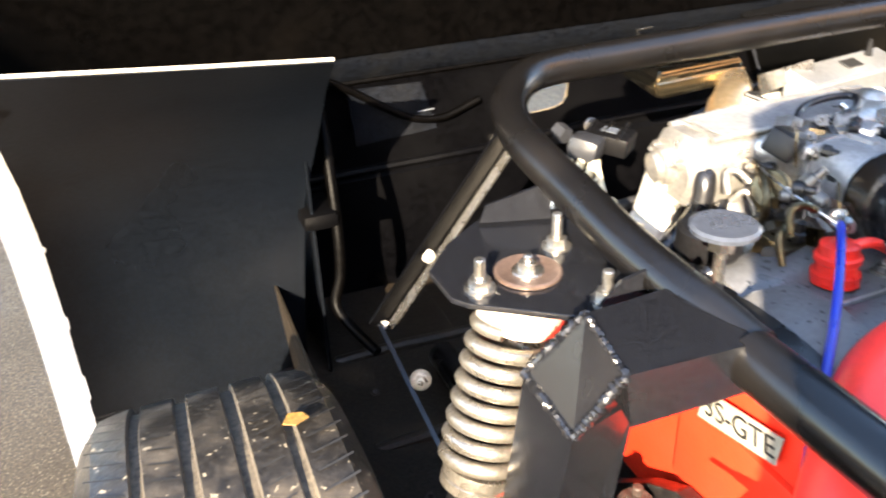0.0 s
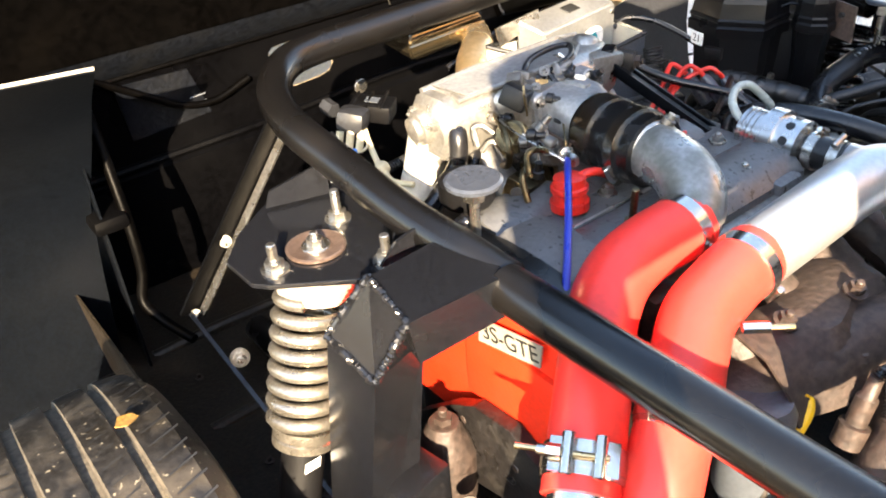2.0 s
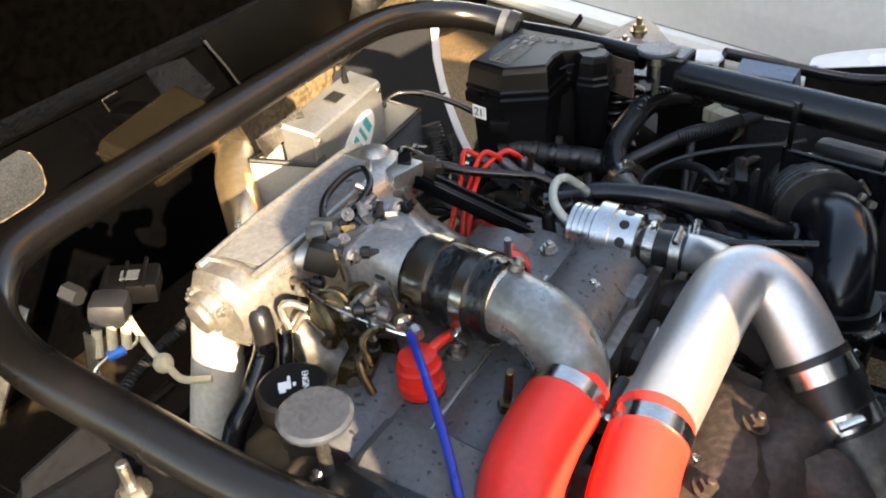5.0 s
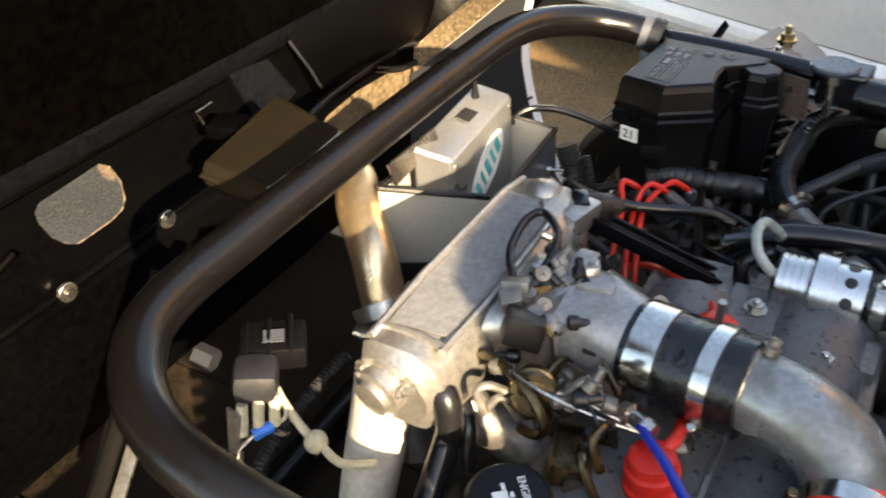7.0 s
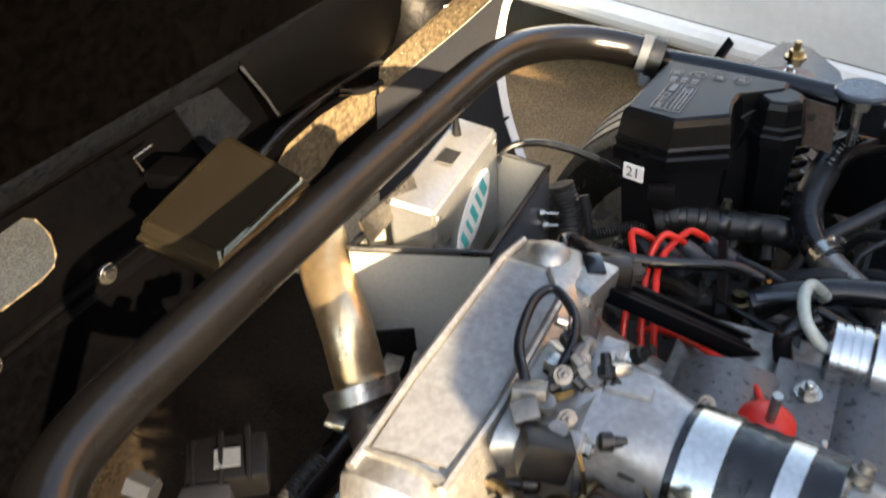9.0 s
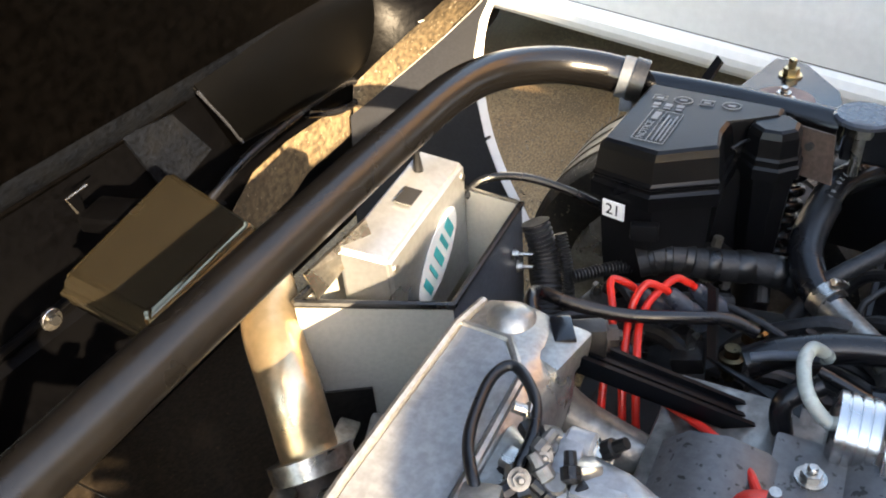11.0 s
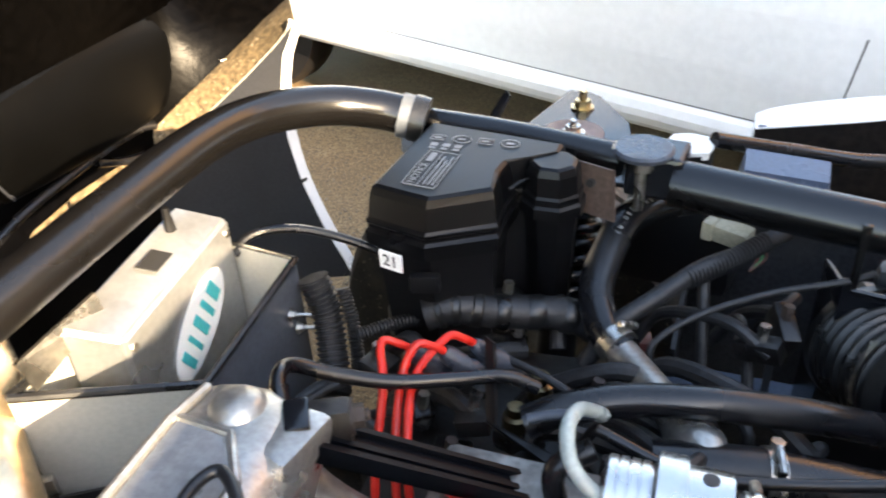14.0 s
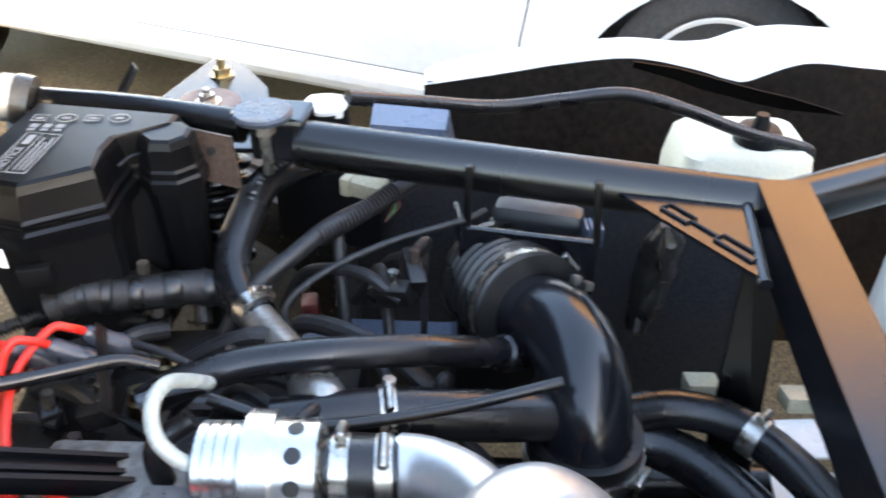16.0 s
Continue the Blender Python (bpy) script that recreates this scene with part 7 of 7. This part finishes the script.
    part("panel_sheet", slab([V(0.60, -0.16, 0.62), V(0.56, -0.75, 0.64), V(0.56, -0.75, 0.2), V(0.6, -0.16, 0.2)], 0.006), "inner_panel", dn, smooth=False)
    part("panel_sheet", slab([V(0.60, -0.155, 0.60), V(0.47, -0.15, 0.5), V(0.47, -0.15, 0.2), V(0.6, -0.155, 0.2)], 0.006), "inner_panel", dn, smooth=False)
    lt = thing("slotted_shelf", (0.25, -0.62, 0.4), "white slotted plate below the cross bar", "plate")
    for q in ([(0.342, -0.665), (0.346, -0.721), (0.290, -0.724), (0.285, -0.649)], [(0.276, -0.648), (0.268, -0.716), (0.20, -0.71), (0.20, -0.64)], [(0.362, -0.548), (0.358, -0.60), (0.335, -0.598), (0.345, -0.552)]):
        part("white_plate", slab([V(x, y, 0.45) for x, y in q], 0.004), "white_plastic", lt, smooth=False)
    for x, y in ((0.39, -0.60), (0.372, -0.712)):
        part("sand_plate", block((x, y, 0.455), (0.035, 0.04, 0.02), (0, 15, 0), 0.003), "ivory", lt)
    dz = thing("steering_strut", (0.26, -0.6, 0.5), "dark round tubes with a bright clip below the cross bar", "tubes")
    part("tube", hose([(0.25, -0.46, 0.55), (0.263, -0.513, 0.55), (0.252, -0.568, 0.55), (0.226, -0.601, 0.548), (0.183, -0.632, 0.545), (0.12, -0.67, 0.53)], 0.02, 16), "hose", dz)
    part("tube", hose([(0.25, -0.44, 0.52), (0.245, -0.505, 0.515), (0.21, -0.555, 0.515), (0.15, -0.60, 0.51), (0.08, -0.64, 0.50)], 0.024, 16), "hose", dz)
    part("flat_leg", slab([V(0.37, -0.60, 0.704), V(0.37, -0.64, 0.704), V(0.24, -0.615, 0.45), V(0.25, -0.565, 0.45)], 0.006), "shell", dz, smooth=False)
    band(dz, (0.236, -0.591, 0.549), (0.224, -0.603, 0.548), 0.0215, (0.4, 0, 1))


bulkhead()


def small_things():
    wc = thing("header_tank", (0.56, -0.145, 0.6), "black header tank with a white plastic cap", "coolant tank")
    part("tank_neck", rod((0.565, -0.145, 0.66), (0.562, -0.145, 0.725), 0.028, seg=20), "plastic", wc)
    cap = lathe((0.562, -0.145, 0.718), (0.562, -0.145, 0.731), [(0, 0.022), (0.1, 0.027), (0.8, 0.027), (1, 0.02)], 20)
    for i, v in enumerate(cap.verts):
        if i % 5 == 0:
            v.co += (v.co - V(0.562, -0.145, v.co.z)) * 0.12
    part("cap", cap, "white_plastic", wc, "white plastic screw cap")
    part("tank_body", block((0.57, -0.15, 0.60), (0.09, 0.14, 0.12), (0, 0, -8), 0.015), "plastic", wc)
    one_hose("overflow_hose", [V(0.578, -0.165, 0.735), V(0.635, -0.251, 0.703), V(0.682, -0.350, 0.676), V(0.715, -0.444, 0.673), V(0.730, -0.529, 0.676), V(0.727, -0.612, 0.657), V(0.727, -0.702, 0.624), V(0.730, -0.794, 0.598), V(0.732, -0.81, 0.585)], 0.0095, "hose", "black overflow hose to the white bottle")
    bt = thing("overflow_bottle", (0.77, -0.7, 0.35), "white plastic overflow bottle with a black cap", "bottle")
    part("bottle_body", loft([[V(0.77 + a, -0.70 + b, z) for a, b in round_rect(w, h, 0.025)] for w, h, z in ((0.14, 0.19, 0.36), (0.145, 0.2, 0.40), (0.145, 0.2, 0.55), (0.13, 0.185, 0.60), (0.11, 0.165, 0.612))]), "bottle", bt)
    part("cap", lathe((0.75, -0.715, 0.605), (0.748, -0.715, 0.635), [(0, 0.034), (0.7, 0.034), (0.9, 0.03), (1, 0.02)]), "plastic", bt)
    part("cap_nozzle", rod((0.748, -0.715, 0.63), (0.748, -0.715, 0.655), 0.014, 0.009, seg=14), "plastic", bt)
    wc.location += V(0.012, 0.006, 0.001)
    bt.location += V(0, -0.02, -0.014)
    fl = thing("sheet_cover", (0.53, -0.24, 0.68), "blue-grey sheet metal cover beside the rail", "cover")
    part("cover", loft([[V(0.56, -0.195, z0), V(0.545, -0.295, z0), V(0.485, -0.29, z0), V(0.495, -0.195, z0)] for z0 in (0.70,)] + [[V(0.55, -0.20, 0.742), V(0.537, -0.288, 0.742), V(0.495, -0.285, 0.738), V(0.505, -0.2, 0.738)]]), "slate", fl, smooth=False)
    cn = thing("wiring_plug", (0.48, -0.2, 0.64), "ivory multi-pin wiring plug with green and red wires", "connector")
    part("plug_shell", block((0.482, -0.194, 0.67), (0.026, 0.05, 0.02), (0, 0, -24), 0.003), "ivory", cn)
    part("plug_rim", block((0.489, -0.176, 0.671), (0.030, 0.013, 0.023), (0, 0, -24), 0.003), "ivory", cn)
    for k, mat in enumerate(("dark_red", "green_wire", "dark_red")):
        part("wire", hose([(0.462, -0.228 + 0.004 * k, 0.672), (0.45, -0.235 + 0.004 * k, 0.665), (0.44, -0.22, 0.65)], 0.001, 6), mat, cn)
    one_hose("wiring_loom", [V(0.471, -0.252, 0.687), V(0.424, -0.210, 0.684), V(0.38, -0.168, 0.684), V(0.341, -0.131, 0.670), V(0.31, -0.095, 0.65), V(0.29, -0.07, 0.61)], 0.0095, "loom", "taped wiring loom with corrugated sleeve", "wiring loom")
    sl = thing("corrugated_sleeve", (0.42, -0.2, 0.6), "black corrugated cable sleeve", "cable sleeve")
    part("sleeve", ribbed([(0.445, -0.23, 0.687), (0.41, -0.20, 0.684), (0.365, -0.157, 0.68)], 0.011, 0.003, 0.005, 14), "loom", sl)
    for pts, lab in (([(0.27, 0.215, 0.68), (0.262, 0.2, 0.64), (0.235, 0.185, 0.60), (0.2, 0.17, 0.56)], "thick corrugated cable sleeve hanging beside the metal box"),
                     ([(0.285, 0.19, 0.66), (0.27, 0.175, 0.62), (0.25, 0.165, 0.57)], "corrugated cable sleeve below the fuse box"),
                     ([(0.25, 0.16, 0.63), (0.29, 0.11, 0.63), (0.31, 0.06, 0.61), (0.33, 0.0, 0.59)], "thin corrugated sleeve over the gearbox")):
        s = thing("corrugated_sleeve", pts[0], lab, "cable sleeve", "corrugated sleeves")
        part("sleeve", ribbed(pts, 0.017 if "thick" in lab else 0.008, 0.003, 0.006 if "thick" in lab else 0.004, 14), "loom", s)
    # vacuum sensor cluster at the near rear corner
    vs = thing("vacuum_valve", (-0.33, 0.25, 0.66), "grey and black vacuum valve on a bracket", "valve")
    part("valve_body", block((-0.337, 0.255, 0.730), (0.044, 0.042, 0.032), (10, 6, 40), 0.011), "valve_grey", vs)
    part("valve_top", block((-0.291, 0.273, 0.726), (0.046, 0.062, 0.026), (6, 0, 40), 0.004), "box_plastic", vs)
    for k in range(3):
        part("connector_rib", block((-0.312 + 0.016 * k, 0.286 - 0.014 * k, 0.741), (0.004, 0.05, 0.005), (6, 0, -50), 0.0012), "box_plastic", vs)
    part("valve_label", block((-0.293, 0.268, 0.7418), (0.018, 0.02, 0.001), (6, 0, 40), 0), "tray_dark", vs)
    for k in range(3):
        part("valve_nipple", rod((-0.362 + 0.012 * k, 0.252 - 0.009 * k, 0.72), (-0.372 + 0.012 * k, 0.250 - 0.009 * k, 0.69), 0.0055, seg=10), "ivory", vs)
    part("valve_nut", hexagon((-0.335, 0.31, 0.725), (-0.338, 0.33, 0.73), 0.012), "valve_grey", vs)
    part("bracket", slab([V(-0.372, 0.262, 0.72), V(-0.372, 0.248, 0.715), V(-0.385, 0.25, 0.65), V(-0.385, 0.266, 0.65)], 0.003), "zinc", vs)
    one_hose("breather_cable", [V(-0.328, 0.242, 0.715), V(-0.328, 0.236, 0.698), V(-0.331, 0.214, 0.675), V(-0.335, 0.19, 0.668), V(-0.340, 0.163, 0.665), V(-0.325, 0.135, 0.665)], 0.0043, "ivory", "cream coloured tube with a round knob", "tube")
    kb = bmesh.new()
    bmesh.ops.create_uvsphere(kb, u_segments=18, v_segments=12, radius=0.0115, matrix=Matrix.Translation((-0.334, 0.198, 0.670)))
    part("knob", kb, "ivory", bpy.data.objects["breather_cable"])
    cr = thing("corrugated_tube", (-0.28, 0.28, 0.6), "dusty corrugated cable tube behind the valve", "tube")
    part("tube_wall", ribbed([(-0.19, 0.275, 0.625), (-0.222, 0.279, 0.622), (-0.283, 0.278, 0.618), (-0.351, 0.267, 0.612), (-0.39, 0.24, 0.59)], 0.0085, 0.002, 0.005, 12), "loom", cr)
    bl = thing("crimp_connector", (-0.36, 0.237, 0.69), "blue insulated crimp connector on a thin wire", "connector")
    part("sleeve", rod((-0.368, 0.241, 0.69), (-0.35, 0.233, 0.69), 0.006, seg=12, bevel=0.001), "blue_crimp", bl)
    part("wire", hose([(-0.35, 0.233, 0.69), (-0.34, 0.226, 0.694), (-0.33, 0.232, 0.70)], 0.002, 6), "ivory", bl)
    part("wire", hose([(-0.368, 0.241, 0.69), (-0.385, 0.246, 0.68), (-0.395, 0.24, 0.65)], 0.002, 6), "zinc", bl)
    one_hose("black_hose", [V(-0.276, 0.102, 0.748), V(-0.287, 0.08, 0.745), V(-0.293, 0.073, 0.72), V(-0.30, 0.074, 0.70), V(-0.335, 0.072, 0.67), V(-0.365, 0.07, 0.65), V(-0.40, 0.06, 0.60)], 0.0125, "hose", "black hose dropping from the plenum end")
    one_hose("black_hose", [V(-0.23, 0.11, 0.72), V(-0.27, 0.07, 0.70), V(-0.29, 0.06, 0.66), V(-0.3, 0.05, 0.6)], 0.009, "hose", "black hose below the plenum end")
    pp = thing("fuel_rail_bracket", (-0.27, 0.0, 0.66), "gold passivated bracket under the linkage", "bracket")
    part("plate", block((-0.275, -0.03, 0.70), (0.05, 0.035, 0.04), (15, 10, 20), 0.005), "brass", pp)
    part("plate_hole", rod((-0.30, -0.045, 0.712), (-0.27, -0.02, 0.70), 0.008, seg=12), "print_black", pp)
    yd = thing("dipstick", (-0.29, -0.42, 0.55), "yellow plastic loop-handled dipstick", "dipstick")
    part("handle", hose([(-0.31, -0.425, 0.585), (-0.285, -0.42, 0.605), (-0.268, -0.415, 0.618), (-0.26, -0.42, 0.612), (-0.272, -0.428, 0.603), (-0.30, -0.43, 0.585)], 0.0055, 10), "yellow", yd)
    part("blade", rod((-0.31, -0.427, 0.583), (-0.34, -0.43, 0.5), 0.003, seg=8), "zinc", yd)
    bc = thing("oil_canister", (-0.31, -0.4, 0.5), "dull blue round canister beside the manifold", "canister")
    part("canister", lathe((-0.31, -0.40, 0.50), (-0.305, -0.395, 0.625), [(0, 0.03), (0.1, 0.036), (0.9, 0.036), (1, 0.03)]), "tray_dark", bc)
    ox = thing("lambda_sensor", (-0.2, -0.46, 0.58), "steel sensor with a black corrugated lead", "sensor")
    part("sensor_body", lathe((-0.235, -0.455, 0.56), (-0.21, -0.458, 0.635), [(0, 0.016), (0.3, 0.016), (0.32, 0.011), (0.7, 0.011), (0.75, 0.008), (1, 0.007)], 14), "rust", ox)
    part("sensor_lead", ribbed([(-0.21, -0.458, 0.635), (-0.2, -0.462, 0.64), (-0.205, -0.475, 0.60), (-0.22, -0.485, 0.56)], 0.006, 0.0015, 0.004, 10), "hose", ox)
    one_hose("steel_oil_line", [V(-0.02, -0.41, 0.63), V(-0.05, -0.45, 0.635), V(-0.08, -0.47, 0.60), V(-0.06, -0.49, 0.55)], 0.005, "zinc", "thin bent steel oil line", "pipe")
    one_hose("steel_oil_line", [V(-0.05, -0.40, 0.63), V(-0.09, -0.44, 0.625), V(-0.12, -0.46, 0.59)], 0.005, "zinc", "second bent steel oil line", "pipe")
    one_hose("black_pipe", [V(0.138, -0.15, 0.65), V(0.155, -0.24, 0.648), V(0.172, -0.335, 0.631), V(0.195, -0.42, 0.61)], 0.023, "hose", "wide dark pipe below the breather hose", "pipe")
    pb2 = thing("pipe_clip", (0.165, -0.245, 0.6), "bright steel clip on the wide dark pipe", "hose clip")
    band(pb2, (0.1545, -0.236, 0.648), (0.157, -0.249, 0.6465), 0.0238, (-0.2, 0, 1))
    one_hose("black_wire", [V(0.129, -0.106, 0.689), V(0.119, -0.185, 0.672), V(0.14, -0.29, 0.671), V(0.168, -0.39, 0.678)], 0.005, "hose", "thin black wire across the wide pipe", "cable")
    one_hose("throttle_cable", [V(0.40, -0.33, 0.695), V(0.386, -0.305, 0.691), V(0.358, -0.235, 0.683), V(0.32, -0.173, 0.672), V(0.292, -0.135, 0.65), V(0.280, -0.14, 0.62), V(0.272, -0.15, 0.59)], 0.0035, "loom", "thin grey cable hanging across the bay", "cable")
    one_hose("black_hose", [V(0.40, -0.172, 0.68), V(0.365, -0.178, 0.64), V(0.33, -0.185, 0.58), V(0.32, -0.187, 0.54)], 0.0065, "loom", "dangling taped wire below the plug")
    one_hose("black_hose", [V(0.085, -0.11, 0.715), V(0.07, -0.085, 0.70), V(0.06, -0.09, 0.67), V(0.055, -0.10, 0.64)], 0.009, "hose", "black hose behind the blow-off valve")
    sp = thing("strap_bracket", (0.12, -0.02, 0.6), "bent black strap bracket beside the spark plug leads", "bracket")
    part("upright", slab([V(0.198, 0.006, 0.705), V(0.190, -0.004, 0.706), V(0.128, -0.022, 0.665), V(0.136, -0.012, 0.664)], 0.004), "plastic", sp, smooth=False)
    part("foot", slab([V(0.136, -0.012, 0.664), V(0.128, -0.026, 0.664), V(0.082, -0.10, 0.672), V(0.098, -0.10, 0.672)], 0.004), "plastic", sp, smooth=False)
    rg = random.Random(4)
    for k in range(30):
        a = V(rg.uniform(0.08, 0.36), rg.uniform(-0.3, 0.18), rg.uniform(0.575, 0.645))
        b = a + V(rg.uniform(-0.1, 0.1), rg.uniform(-0.14, 0.14), rg.uniform(-0.06, 0.03))
        if k % 2 == 0:
            fx = thing("gearbox_fitting", a, "dark oily bracket and stud on the gearbox", "bracket", "gearbox fittings")
            part("bracket_plate", block(a + V(0.01, 0.01, 0.0), (rg.uniform(0.02, 0.05), rg.uniform(0.015, 0.04), rg.uniform(0.01, 0.03)), (rg.uniform(-20, 20), rg.uniform(-20, 20), rg.uniform(0, 90)), 0.003), "dark_clutter", fx)
            part("stud", hexagon(a + V(0.01, 0.01, 0.01), a + V(0.012, 0.008, 0.028), 0.006), "zinc" if k % 4 else "rust", fx)
        one_hose("black_wire", [a, a.lerp(b, 0.4) + V(0, 0, 0.02), b, b + V(0, 0.03, -0.05)], rg.uniform(0.004, 0.01), "loom", "black wire in the clutter over the gearbox", "cable", 10)
    for x, y, z in ((0.195, -0.045, 0.655), (0.165, -0.03, 0.64)):
        f = thing("hose_union", (x, y, z - 0.03), "brass coloured hose union", "union")
        part("union_body", lathe((x, y, z - 0.02), (x + 0.004, y, z + 0.016), [(0, 0.007), (0.3, 0.007), (0.35, 0.012), (0.7, 0.012), (0.75, 0.008), (1, 0.008)], 12), "brass", f)
    # cable along the inside of the shell
    one_hose("shell_cable", [V(-0.575, 0.80, 0.715), V(-0.585, 0.70, 0.68), V(-0.592, 0.64, 0.60), V(-0.598, 0.60, 0.50), V(-0.605, 0.585, 0.43), V(-0.62, 0.575, 0.38), V(-0.605, 0.54, 0.35), V(-0.58, 0.48, 0.33)], 0.0095, "deck", "black cable loom clipped inside the shell", "cable")
    one_hose("shell_cable", [V(-0.56, 0.845, 0.70), V(-0.50, 0.862, 0.665), V(-0.43, 0.862, 0.62), V(-0.37, 0.862, 0.585), V(-0.30, 0.862, 0.575), V(-0.22, 0.862, 0.60)], 0.0075, "deck", "black cable sagging along the tail panel", "cable")
    one_hose("tail_cable", [V(0.30, 0.862, 0.47), V(0.412, 0.862, 0.507), V(0.506, 0.86, 0.528), V(0.663, 0.855, 0.540), V(0.79, 0.852, 0.538), V(0.85, 0.852, 0.515), V(0.835, 0.852, 0.484), V(0.76, 0.852, 0.492), V(0.67, 0.854, 0.528)], 0.008, "hose", "black corrugated loom along the tail panel", "cable")


small_things()


# ---- unseen cabin of the car ahead of the bay, closing the place and blocking sun ----
def cabin():
    root = thing("car_cabin", (-0.2, -1.5, 0.0), "unseen white car front and cabin ahead of the engine bay, shaped to shade it", "car bodywork")
    part("lower_body", block((-0.05, -1.62, 0.48), (1.3, 1.5, 0.5), (0, 0, 0), 0.06), "white", root)
    part("nose", loft([[V(-0.75, y, 0.2), V(0.65, y, 0.2), V(0.62, y, z), V(0.4, y, z + 0.04), V(-0.5, y, z + 0.04), V(-0.72, y, z)] for y, z in ((-2.3, 0.68), (-2.7, 0.62), (-3.1, 0.5), (-3.3, 0.36))]), "white", root)
    # Roof height is set by where its shadow falls in the bay
    part("cabin_shell", loft([[V(-0.44, y, 0.74), V(0.32, y, 0.74), V(0.30, y, z1 - 0.1), V(0.22, y, z1), V(-0.44, y, z1)] for y, z1 in ((-0.83, 1.315), (-1.3, 1.32), (-1.75, 1.25), (-2.3, 0.92))]), "white", root)
    part("side_window", slab([V(0.325, -0.95, 0.86), V(0.325, -1.75, 0.86), V(0.312, -1.6, 1.14), V(0.312, -0.98, 1.18)], 0.004), "glass_dark", root, smooth=False)
    part("rear_window", slab([V(-0.38, -0.826, 0.82), V(0.27, -0.826, 0.82), V(0.22, -0.826, 1.24), V(-0.38, -0.826, 1.24)], 0.003), "glass_dark", root, smooth=False)
    part("windscreen", slab([V(-0.40, -1.80, 1.22), V(0.2, -1.80, 1.22), V(0.26, -2.26, 0.96), V(-0.40, -2.26, 0.96)], -0.02), "glass_dark", root, smooth=False)
    # Added band on a post: blocks sun above, lets it pass below
    part("sun_blocker", loft([[V(-0.885, y, 1.085), V(-0.445, y, 1.085), V(-0.445, y, 1.315), V(-0.83, y, 1.315), V(-0.878, y, 1.30)] for y in (-0.83, -0.93)]), "white", root)
    part("blocker_post", loft([[V(-0.885, y, z), V(-0.83, y, z), V(-0.83, y - 0.08, z), V(-0.885, y - 0.08, z)] for y, z in ((-0.835, 0.6), (-0.835, 1.09))]), "white", root)
    for x in (-0.78, 0.68):
        w = part("front_wheel", lathe((x - 0.1, -2.6, 0.3), (x + 0.1, -2.6, 0.3), [(0, 0.19), (0.05, 0.28), (0.2, 0.3), (0.8, 0.3), (0.95, 0.28), (1, 0.19)], 36), "tyre", root)
        part("rim", lathe((x - 0.09, -2.6, 0.3), (x + 0.09, -2.6, 0.3), [(0, 0.05), (0.02, 0.19), (0.98, 0.19), (1, 0.05)], 30), "alloy", w)


cabin()
